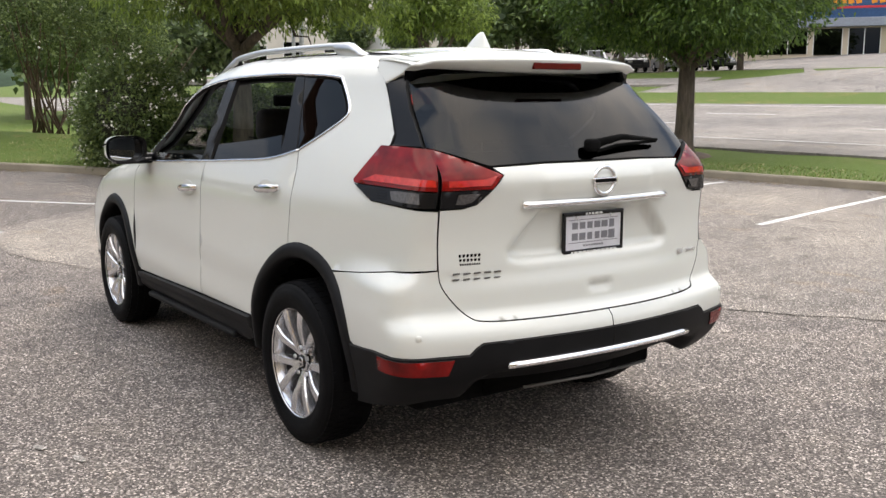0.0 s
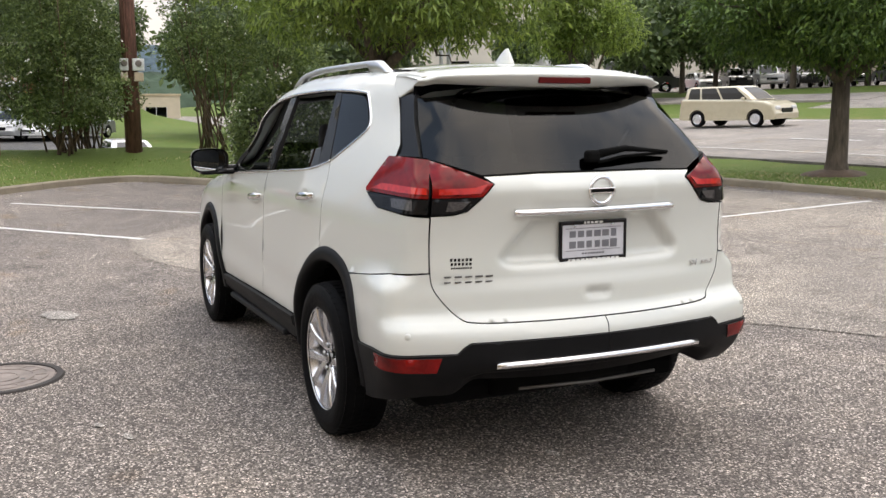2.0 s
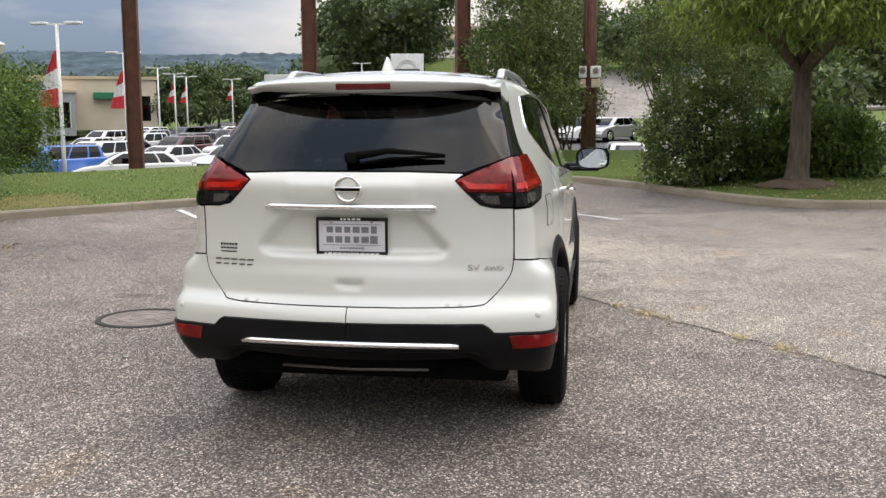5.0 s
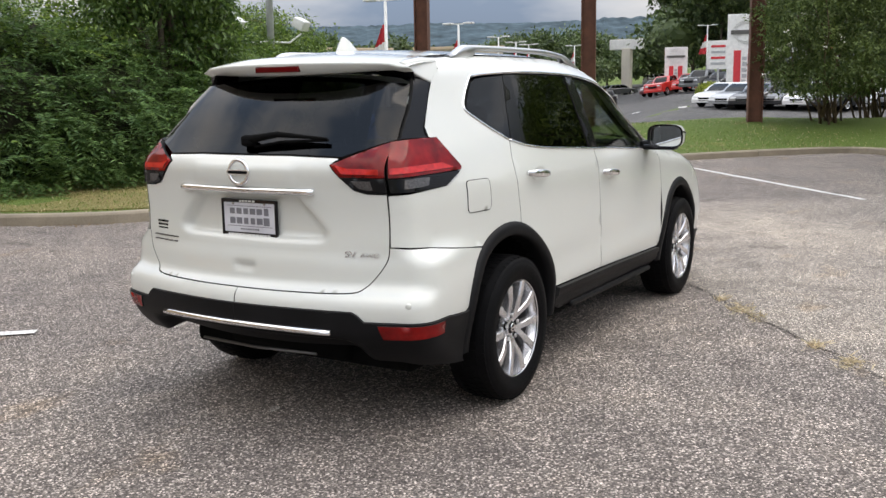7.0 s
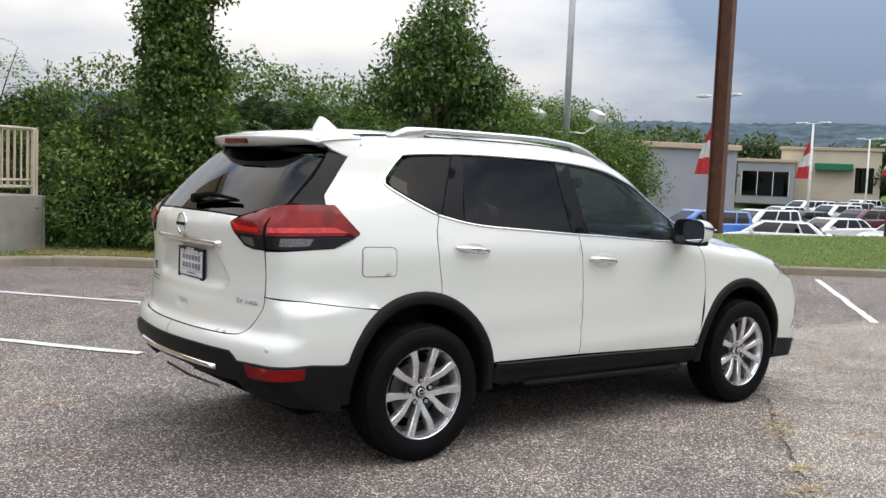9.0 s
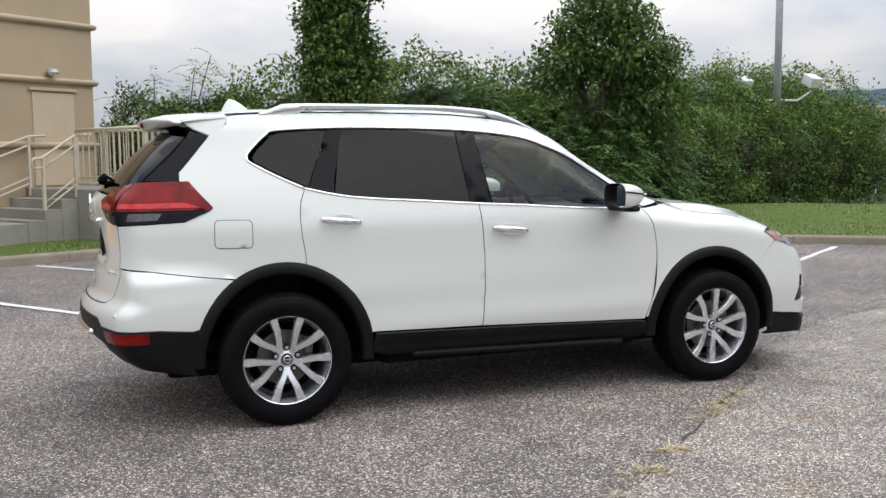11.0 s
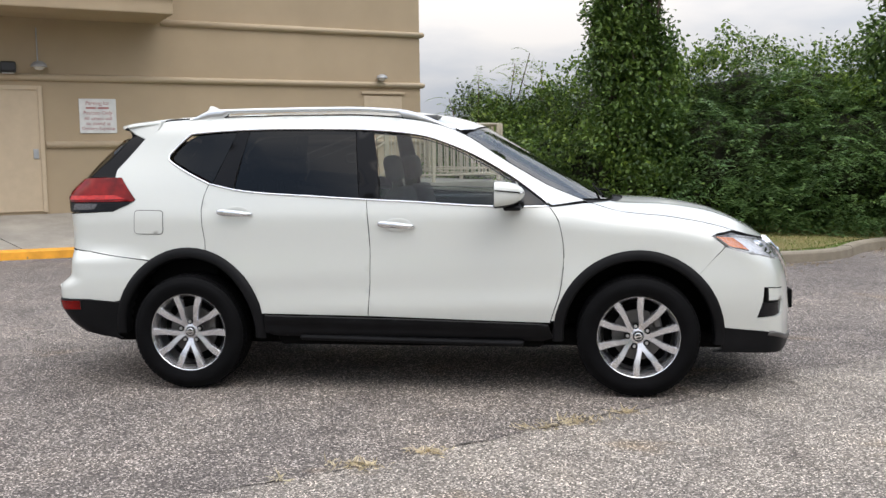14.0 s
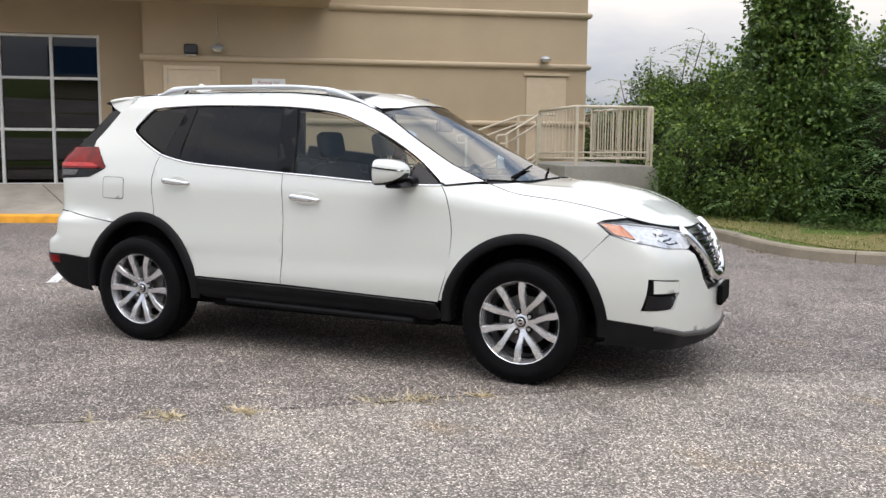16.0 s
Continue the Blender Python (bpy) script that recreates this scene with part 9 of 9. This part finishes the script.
def box_truck(x, y, yaw, label):
    """A white cab-over van with a tall square cargo box."""
    c = tagged(new("box_truck"), label, "truck", "parked cars")
    white = PAINTS["white"]
    part("cargo_box", box_bm((4.4, 2.2, 2.45), (-1.15, 0, 2.05), 0.05), white, c, "white cargo box with faded lettering")
    part("skirt", box_bm((4.2, 2.0, 0.30), (-1.2, 0, 0.68), 0.03), white, c)
    prof = [(1.05, 0.48), (3.20, 0.48), (3.24, 0.75), (3.18, 1.10), (2.62, 1.28), (2.05, 2.02), (1.85, 2.12), (1.05, 2.14)]
    bm = bmesh.new()
    near, far = [[bm.verts.new((a, sg * (0.98 - 0.10 * (z > 1.5)), z)) for a, z in prof] for sg in (1, -1)]
    bm.faces.new(near); bm.faces.new(far[::-1])
    for i in range(len(prof)):
        j = (i + 1) % len(prof)
        bm.faces.new((near[i], far[i], far[j], near[j]))
    bmesh.ops.recalc_face_normals(bm, faces=bm.faces)
    bmesh.ops.bevel(bm, geom=list(bm.edges), offset=0.04, segments=2, affect="EDGES")
    cab = part("cab", bm, white, c)
    for sg in (1, -1):
        b = bmesh.new()
        f = b.faces.new([b.verts.new((a, sg * (0.996 - 0.10 * (z > 1.5)), z)) for a, z in ((1.25, 1.32), (2.42, 1.32), (1.98, 1.96), (1.25, 1.98))])
        b.normal_update()
        if f.normal.y * sg < 0:
            f.normal_flip()
        part("window", b, GLASSES["dark"], cab)
        part("door_mirror", box_bm((0.12, 0.16, 0.30), (2.35, sg * 1.10, 1.42), 0.03), CAR["matt"], cab)
        part("head_lamp", box_bm((0.08, 0.34, 0.16), (3.22, sg * 0.70, 0.92), 0.03), CAR["lamp_clear"], cab)
        for xa in (-2.0, 2.35):
            b = lathe_bm([(0.0, -0.12), (0.24, -0.12), (0.36, -0.13), (0.39, -0.09), (0.39, 0.09), (0.36, 0.13), (0.24, 0.11), (0.0, 0.09)], 20)
            bmesh.ops.translate(b, vec=(xa, sg * 0.86, 0.39), verts=b.verts)
            w = part("wheel", b, CAR["rubber"], c)
            b = lathe_bm([(0.0, 0.125 * sg), (0.10, 0.13 * sg), (0.22, 0.12 * sg), (0.24, 0.10 * sg)], 16)
            bmesh.ops.translate(b, vec=(xa, sg * 0.86, 0.39), verts=b.verts)
            part("rim", b, CAR["alloy"], w)
        for w_, h_, x_, z_, mat in ((0.30, 0.12, -0.05, 2.55, M["grey_steel"]), (0.75, 0.14, -0.95, 2.55, M["grey_steel"]), (0.6, 0.10, -0.55, 1.85, plain("yellow_letters", (0.6, 0.45, 0.08), 0.5))):
            part("lettering", box_bm((w_, 0.012, h_), (x_, sg * 1.102, z_)), mat, c)
    part("bumper", box_bm((0.16, 1.9, 0.18), (3.24, 0, 0.52), 0.04), CAR["clad"], c)
    fore, aft = [land1(x + q * math.cos(yaw), y + q * math.sin(yaw)) for q in (2.35, -2.0)]
    c.matrix_world = Matrix.Translation((x, y, (2.0 * fore + 2.35 * aft) / 4.35 + 0.07)) @ Matrix.Rotation(yaw, 4, "Z") @ Matrix.Rotation(-math.atan2(fore - aft, 4.35), 4, "Y")


box_truck(72.8, -40.8, radians(36), "white box truck on the service road across the street")
ring = part("emblem", lathe_bm([(0.74, -0.01), (0.74, 0.01), (0.80, 0.01), (0.80, -0.01)], 36), M["white_steel"], service_van, "round white emblem")
ring.location = (-1.25, -KINDS["van"][1] * 0.985, 1.55)
for w, h, z, mat in ((1.10, 0.40, 1.68, M["white_steel"]), (0.80, 0.16, 1.26, plain("orange_emblem", (0.6, 0.2, 0.04), 0.5))):
    part("emblem_bar", box_bm((w, 0.02, h), (-1.25, -KINDS["van"][1] * 0.99, z), 0.006), mat, service_van)


# ---- poles and signs ----
def steel_pole(x, y, top):
    z = land1(x, y)
    p = tagged(new("steel_post"), "rust-brown steel post on the grass bank", "post", "row of steel posts")
    bm = box_bm((0.36, 0.022, top - z + 0.3), (0, 0.165, (top + z - 0.3) / 2))
    box_bm((0.36, 0.022, top - z + 0.3), (0, -0.165, (top + z - 0.3) / 2), bm=bm)
    box_bm((0.02, 0.31, top - z + 0.3), (0, 0, (top + z - 0.3) / 2), bm=bm)
    part("beam", bm, M["rust"], p)
    part("cap", box_bm((0.46, 0.46, 0.03), (0, 0, top + 0.015), 0.005), M["rust"], p)
    p.matrix_world = Matrix.Translation((x, y, 0)) @ Matrix.Rotation(radians(20), 4, "Z")


for x, y in ((16.3, 10.4), (16.92, 6.04), (19.26, 2.56)):
    steel_pole(x, y, 12.5)


def build_utility_pole():
    x, y = 20.0, -0.75
    z = land1(x, y)
    p = tagged(new("utility_pole"), "dark wooden utility pole with meter boxes and conduit", "utility pole")
    part("shaft", tube_bm([(x, y, z - 0.2), (x + 0.05, y, z + 4.0), (x + 0.12, y, z + 9.0)], [0.21, 0.18, 0.14], 14), M["wood_pole"], p, smooth=True)
    part("conduit", tube_bm([(x - 0.20, y + 0.10, z + 1.4), (x - 0.16, y + 0.10, z + 8.0)], 0.02, 8), M["rust"], p)
    for dy, zz, w in ((0.17, 2.15, 0.20), (-0.17, 2.15, 0.28)):
        b = part("meter_box", box_bm((0.14, w, 0.30), (x - 0.26, y + dy, z + zz), 0.02), M["white_steel"], p, "pale grey meter box")
        bm = lathe_bm([(0.0, 0.05), (0.07, 0.05), (0.08, 0.0)], 18, "z")
        bmesh.ops.transform(bm, matrix=Matrix.Translation((x - 0.33, y + dy, z + zz + 0.03)) @ Matrix.Rotation(radians(-90), 4, "Y"), verts=bm.verts)
        part("meter", bm, M["iron"], b)
        part("switch_box", box_bm((0.12, w * 0.8, 0.22), (x - 0.25, y + dy, z + zz - 0.30), 0.015), M["door_tan"], p)


build_utility_pole()
z = land1(17.45, -8.39)
for dx, dy, r in ((0, 0, 0.06), (0.12, 0.16, 0.045), (-0.08, 0.26, 0.045)):
    tagged(bm_object("utility_post", tube_bm([(17.45 + dx, -8.39 + dy, z - 0.1), (17.45 + dx, -8.39 + dy, z + 5.5)], r, 10), M["grey_steel"], smooth=True), "galvanised steel utility post on the grass", "post", "utility posts")
ped = tagged(new("utility_pedestal"), "pale grey-green utility pedestal on the grass", "utility box")
z = land1(16.7, -9.6)
part("cabinet", box_bm((0.40, 0.40, 0.80), (16.7, -9.6, z + 0.38), 0.03), plain("pale_green_cabinet", (0.40, 0.44, 0.40), 0.5), ped)
part("lid", box_bm((0.46, 0.46, 0.05), (16.7, -9.6, z + 0.80), 0.015), bpy.data.materials["pale_green_cabinet"], ped)
for dx in (-0.1, 0.1):
    part("conduit", tube_bm([(16.7 + dx, -9.6, z + 0.8), (16.7 + dx, -9.6, z + 1.25)], 0.03, 8), M["grey_steel"], ped)


def flag_mat():
    return [plain("red_flag_cloth", (0.55, 0.04, 0.05), 0.8), plain("white_flag_cloth", (0.72, 0.72, 0.70), 0.8)]


FLAGS = flag_mat()


def lamp_post(az, d, top, flag, cx=-6.2, cy=-1.05, size=1.0):
    x, y = polar(cx, cy, az, d)
    z = land1(x, y)
    p = tagged(new("yard_lamp_post"), "white steel yard lamp post" + (" with a red and white flag" if flag else ""), "lamp post", "yard lamp posts")
    part("shaft", tube_bm([(x, y, z - 0.1), (x, y, top)], [0.09, 0.06], 10), M["white_steel"], p, smooth=True)
    part("arm", box_bm((0.05, 1.9, 0.06), (x, y, top + 0.02)), M["white_steel"], p)
    for s in (1, -1):
        part("lamp_head", box_bm((0.35, 0.62, 0.09), (x, y + s * 0.72, top + 0.06), 0.02), M["white_steel"], p)
    if flag:
        # a banner that hangs in folds from the post
        n, rows = 10, 9
        h, w = 2.3 * size, 1.15 * size
        for band, (a, b) in enumerate(((0, 3), (3, 6), (6, 9))):
            bm = bmesh.new()
            g = []
            for j in range(a, b + 1):
                t = j / rows
                g.append([bm.verts.new((x + 0.10 * math.sin(i * 1.6 + t * 3), y + 0.06 + w * (0.18 + 0.62 * t) * i / n, top - 0.9 * size - h * t - 0.35 * (i / n) * (1 - t))) for i in range(n + 1)])
            for r0, r1 in zip(g, g[1:]):
                for i in range(n):
                    bm.faces.new((r0[i], r0[i + 1], r1[i + 1], r1[i]))
            part("flag", bm, FLAGS[band % 2], p, smooth=True)


for az, d, top, flag, sz in ((30.8, 41, 5.2, True, 1.0), (27.4, 60, 5.4, True, 1.0), (25.6, 84, 5.8, False, 1), (24.7, 92, 5.7, True, 0.8), (24.05, 100, 5.8, True, 0.8), (21.5, 110, 6.0, True, 0.7), (14.0, 105, 7.5, True, 0.9), (6.6, 74, 7.2, True, 1.1)):
    lamp_post(az, d, top, flag, size=sz)
# tall floodlight behind the hedge
x, y = 13.6, 13.2
fl = tagged(new("floodlight_mast"), "tall grey mast with two low floodlights behind the hedge", "lamp post")
part("mast", tube_bm([(x, y, 0), (x, y, 9.5)], [0.10, 0.07], 10), M["grey_steel"], fl, smooth=True)
for s in (1, -1):
    part("arm", tube_bm([(x, y, 2.75), (x + 0.35 * s, y - 0.3 * s, 2.72), (x + 0.6 * s, y - 0.5 * s, 2.95)], 0.025, 8), M["white_steel"], fl)
    part("floodlight", box_bm((0.30, 0.36, 0.26), (x + 0.6 * s, y - 0.5 * s, 3.18), 0.03, turn=Matrix.Rotation(radians(25), 4, "X")), M["white_steel"], fl)


def dealer_sign(az, d, h, w, cx=-6.2, cy=0.1):
    x, y = polar(cx, cy, az, d)
    z = land1(x, y)
    s = tagged(new("dealer_sign"), "tall white sign with a round chrome emblem and red bars", "sign")
    s.matrix_world = Matrix.Translation((x, y, z)) @ Matrix.Rotation(radians(az - 4), 4, "Z")
    part("panel", box_bm((0.5, w, h), (0, 0, h / 2), 0.03), M["white_steel"], s)
    red = bpy.data.materials["red_flag_cloth"]
    for k in (-1, 1):
        part("red_bar", box_bm((0.06, w * 0.20, h * 0.52), (-0.26, k * w * 0.20, h * 0.34), 0.01), red, s, "red vertical bar")
    b = lathe_bm([(w * 0.26, -0.03), (w * 0.26, 0.03), (w * 0.32, 0.03), (w * 0.32, -0.03)], 32, "z")
    bmesh.ops.transform(b, matrix=Matrix.Translation((-0.27, 0, h * 0.80)) @ Matrix.Rotation(radians(90), 4, "Y"), verts=b.verts)
    part("emblem_ring", b, CAR["disc"], s)
    part("emblem_bar", box_bm((0.05, w * 0.8, h * 0.045), (-0.29, 0, h * 0.80)), CAR["disc"], s)
    rr = random.Random(2)
    for i in range(7):
        part("lettering", box_bm((0.03, w * 0.13, h * rr.uniform(0.03, 0.05)), (-0.265, rr.uniform(-0.02, 0.02) * w, h * (0.12 + 0.065 * i))), M["grey_steel"], s)


dealer_sign(10.35, 66, 5.7, 2.2)
dealer_sign(15.0, 100, 4.6, 2.2)
b = tagged(new("info_sign"), "small white sign board on a post", "sign")
x, y = polar(-6.2, 0.1, 12.0, 72)
part("board", box_bm((0.12, 1.5, 2.0), (x, y, land1(x, y) + 3.2), 0.02), M["white_steel"], b)
part("post", tube_bm([(x, y, land1(x, y)), (x, y, land1(x, y) + 2.3)], 0.08, 8), M["grey_steel"], b)
for k in range(4):
    part("lettering", box_bm((0.02, 1.0, 0.16), (x - 0.075, y, land1(x, y) + 2.6 + 0.4 * k)), bpy.data.materials["red_flag_cloth"] if k % 2 else M["grey_steel"], b)

for k, (az, d) in enumerate([(12.3, 78), (12.0, 77), (8.6, 68), (7.8, 67)]):
    x, y = polar(-6.1, 0.6, az, d)
    z = land1(x, y)
    shrub("golden_shrub", "low yellow-green shrub by the dealer's sign", [(x, y, z + 0.5, 0.75, 0.75, 0.55), (x + 0.4, y + 0.5, z + 0.4, 0.6, 0.6, 0.45)], "leaf_gold", 420, 80 + k, (0.16, 0.09))
x0, y0, x1, y1 = 93.5, -36.8, 84.5, -44.0
shrub("clipped_hedge", "long low dark hedge along the car park's edge", [(x0 + (x1 - x0) * i / 9, y0 + (y1 - y0) * i / 9, land1(x0 + (x1 - x0) * i / 9, y0 + (y1 - y0) * i / 9) + 0.7, 0.95, 0.95, 0.75) for i in range(10)], "leaf_far", 2600, 91, (0.20, 0.11))


# ---- buildings far off ----
def shop(name, label, x, y, yaw, w, d, h, wall, windows=(), awning=None, band=None, base=None):
    z = land1(x, y) if base is None else base
    s = tagged(new(name), label, "building")
    s.matrix_world = Matrix.Translation((x, y, z - 0.1)) @ Matrix.Rotation(yaw, 4, "Z")
    part("wall", box_bm((d, w, h + 0.6), (d / 2, 0, h / 2 - 0.3), 0.03), wall, s)
    part("parapet", box_bm((d + 0.4, w + 0.4, 0.35), (d / 2, 0, h), 0.04), M["stucco_trim"], s)
    for y0, y1, z0, z1 in windows:
        win = part("window", box_bm((0.12, y1 - y0, z1 - z0), (-0.01, (y0 + y1) / 2, (z0 + z1) / 2)), GLASSES["dark"], s)
        n = max(1, int((y1 - y0) / 1.3))
        for i in range(n + 1):
            part("mullion", box_bm((0.10, 0.08, z1 - z0), (-0.06, y0 + (y1 - y0) * i / n, (z0 + z1) / 2)), M["white_steel"], win)
    if awning:
        y0, y1, z0, mat = awning
        part("awning", box_bm((1.0, y1 - y0, 0.75), (-0.5, (y0 + y1) / 2, z0), 0.05), mat, s)
    if band:
        z0, z1, mat = band
        part("fascia", box_bm((0.25, w + 0.1, z1 - z0), (-0.10, 0, (z0 + z1) / 2), 0.03), mat, s)
    return s


beige = plain("beige_shop_wall", (0.58, 0.50, 0.38), 0.9, vary=0.08, scale=0.5)
grey_wall = plain("grey_metal_wall", (0.30, 0.31, 0.33), 0.6, vary=0.1, scale=0.5)
green = plain("green_awning", (0.01, 0.16, 0.07), 0.7)
blue = plain("blue_fascia", (0.03, 0.10, 0.24), 0.5)
pale = plain("pale_stone_wall", (0.60, 0.56, 0.48), 0.9, vary=0.1, scale=0.4)
x, y = polar(-6.2, -1.05, 28.3, 116)
shop("beige_shop", "beige flat-roofed shop with a green awning", x, y, radians(29), 10.5, 12, 5.2, beige, [(-4.6, -2.6, 0.4, 3.2)], (-2.4, 1.6, 3.2, green), base=1.2)
x, y = polar(-6.2, -1.05, 31.6, 112)
shop("showroom", "grey metal showroom with a deep canopy", x, y, radians(31), 6, 10, 4.2, grey_wall, [(-2.5, 2.5, 0.3, 3.0)], base=0.6)
x, y = polar(-5, -3, 40.5, 60)
shop("service_hall", "grey service hall with an open bay", x, y, radians(60), 16, 14, 5.0, grey_wall, [(-2, 2, 0.2, 2.8)], base=-0.9)
x, y = polar(-5.0, 2.6, -56.0, 94)
shop("motorcycle_shop", "shop with blue fascia and glazed doors", x, y, radians(-58), 34, 14, 4.4, beige, [(-8, -4.6, 0.2, 2.5), (-4, -1.4, 0.2, 2.5), (-0.9, 1.5, 0.2, 2.5), (2, 7, 0.3, 2.5)], (-17, 17, 3.0, plain("grey_awning", (0.24, 0.27, 0.32), 0.6)), (3.2, 6.6, blue))
sx, sy = polar(-5.0, 2.6, -57.3, 92.8)
sg_ = tagged(new("shop_sign"), "orange and yellow raised lettering on the blue fascia", "sign")
sg_.matrix_world = Matrix.Translation((sx, sy, land1(x, y) + 4.85)) @ Matrix.Rotation(radians(-58), 4, "Z")
orange = plain("orange_letters", (0.75, 0.28, 0.02), 0.5)
for i in range(9):
    if i != 5:
        part("lettering", box_bm((0.12, 0.46, 0.85), (0, 2.6 - i * 0.62, 0), 0.03, turn=Matrix.Rotation(radians(-12), 4, "X")), orange, sg_)
part("lettering", box_bm((0.1, 4.6, 0.2), (0, 0, -0.72), 0.02), bpy.data.materials["red_flag_cloth"], sg_)
x, y = polar(-6.1, 0.64, -24.5, 108)
shop("office_shop", "pale stone shop building with columns and dark windows", x, y, radians(-30), 14, 12, 9.5, pale, [(-6, -3.2, 0.3, 3.4), (-1.0, 1.2, 0.3, 3.8), (3.0, 6.0, 0.3, 3.4)])
x, y = polar(-6.1, 0.64, -33.5, 108)
shop("office_shop", "pale stone shop building with a columned porch", x, y, radians(-34), 18, 12, 9.0, pale, [(-6, -3, 0.3, 3.6), (-1.0, 1.2, 0.3, 5.0), (3.0, 6.0, 0.3, 3.6)])
x, y = polar(-5.0, 2.6, -41, 112)
shop("strip_mall", "beige strip mall with shaded shop fronts", x, y, radians(-42), 30, 14, 8.5, beige, [(-13, -8, 0.3, 3.2), (-6, -1, 0.3, 3.2), (2, 7, 0.3, 3.2), (9, 13, 0.3, 3.2)], (-14, 14, 3.9, M["stucco_trim"]))
for k, (az, d, w, h, mat) in enumerate([(22.5, 320, 30, 9, pale), (20.6, 330, 26, 12, grey_wall), (18.9, 300, 16, 14, blue), (17.2, 280, 30, 8, pale), (8.5, 260, 40, 10, beige), (5.5, 240, 30, 9, pale), (3.0, 220, 36, 10, beige), (-1.5, 200, 30, 8, pale), (25.5, 360, 30, 10, pale), (-5.5, 180, 26, 8, beige)]):
    x, y = polar(-6, 0, az, d)
    shop("distant_shop", ["pale", "grey", "blue", "pale", "beige", "pale", "beige", "pale", "pale", "beige"][k] + " low commercial building in the distance", x, y, radians(az), w * 0.7, 16, h * 0.6, mat, [(-w * 0.26, -w * 0.12, 0.6, 2.6), (-w * 0.06, w * 0.06, 0.6, 2.6), (w * 0.12, w * 0.26, 0.6, 2.6)])
x, y = polar(-5, -3.4, 19.8, 130)
pyl = tagged(new("stone_pylon_sign"), "stone pylon sign with a wide white top", "sign")
part("pier", box_bm((1.0, 1.2, 6.0), (x, y, land1(x, y) + 3.0), 0.05), pale, pyl)
part("board", box_bm((0.8, 4.6, 1.3), (x, y, land1(x, y) + 6.5), 0.05), M["white_steel"], pyl)


# ---- far trees and hills ----
def far_tree(x, y, h, w, seed, mat="leaf_far", z=None):
    z = land1(x, y) if z is None else z
    r = np.random.RandomState(seed)
    blobs = [(x + r.normal(0, w * 0.28), y + r.normal(0, w * 0.28), z + h * (0.42 + 0.11 * i), w * (0.52 - 0.045 * i), w * (0.52 - 0.045 * i), h * 0.20) for i in range(5)]
    t = tagged(new("yard_tree"), "full green tree in the distance", "tree", "distant trees")
    part("trunk", tube_bm([(x, y, z - 0.2), (x, y, z + h * 0.5)], [0.22, 0.12], 8), M["bark"], t)
    core("thicket", blobs, M["leaf_far"], t, 0.7)
    p, d = shell_points(r, blobs, 900, 0.75)
    c, a, nr = sprays(r, p, d, 5, 0.3)
    k = 0.06 * w + 0.12
    leaf_mesh("crown", c, a, nr, r.uniform(k * 0.7, k * 1.3, len(c)), k * 0.6, M[mat], t)


for k, (az, d, h, w) in enumerate([(14.4, 116, 14, 8), (12.8, 110, 14, 8), (10.9, 108, 13, 7), (12.2, 122, 15, 9), (24.0, 118, 7.5, 6), (22.9, 122, 8.0, 6), (21.9, 126, 8.5, 6), (26.2, 124, 7.5, 6), (25.0, 136, 8, 7), (20.9, 140, 8, 6), (30.0, 135, 7, 7), (32.5, 128, 8, 8), (34.5, 120, 8, 8), (28.0, 140, 7, 6),
                                   (36.5, 100, 7.5, 8), (38.5, 90, 7, 8), (-8.5, 60, 8, 6), (-11.5, 66, 8, 6), (-14.5, 72, 9, 7), (-18.5, 78, 9, 7), (-36.5, 70, 7.5, 6), (-38.5, 76, 8, 6), (-42.5, 66, 8, 6.5), (-46.5, 72, 8, 6.5), (-49.0, 60, 7.5, 6), (-44.0, 90, 9, 7), (-35, 95, 9, 7), (11.0, 135, 8, 8), (5.6, 128, 5, 6), (3.4, 120, 7, 7), (0.8, 130, 8, 8), (-2.0, 118, 7, 7), (-5.0, 112, 8, 7), (2.0, 180, 9, 9), (13.2, 170, 9, 9), (17.0, 150, 7, 8), (19.6, 160, 8, 8)]):
    x, y = polar(-6.0, 0.0, az, d)
    far_tree(x, y, h, w, 100 + k)


def build_hills():
    """Wooded ridges on the skyline."""
    # the far ridge's blue-grey puts distance haze into its leaf colour
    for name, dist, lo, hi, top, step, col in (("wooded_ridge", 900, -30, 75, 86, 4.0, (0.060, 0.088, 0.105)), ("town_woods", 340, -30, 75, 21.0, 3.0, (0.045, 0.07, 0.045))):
        r = np.random.RandomState(int(dist))
        n = int((radians(hi - lo) * dist) / step)
        verts, faces = [], []
        for j in range(6):
            for i in range(n + 1):
                az = radians(lo + (hi - lo) * i / n)
                prof = top * (0.93 + 0.05 * math.sin(az * 5 + 1.0) + 0.02 * math.sin(az * 13) + 0.012 * math.sin(az * 37 + 1))
                t = j / 5
                bump = r.normal(0, 0.003 * top + 0.4) * t
                dd = dist + t * top * 3.0 + r.normal(0, 0.4)
                verts.append((-6 + dd * math.cos(az), dd * math.sin(az), land1(-6 + dist * math.cos(az), dist * math.sin(az)) * (1 - t) - 1 + prof * t ** 0.8 + bump))
        for j in range(5):
            for i in range(n):
                faces.append((j * (n + 1) + i, j * (n + 1) + i + 1, (j + 1) * (n + 1) + i + 1, (j + 1) * (n + 1) + i))
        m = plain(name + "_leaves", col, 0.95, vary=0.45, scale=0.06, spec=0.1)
        tagged(raw(name, verts, faces, m), "wooded hills along the skyline, haze tinted into their colour" if dist > 500 else "belt of woods behind the town", "hill", kind="stuff")


build_hills()
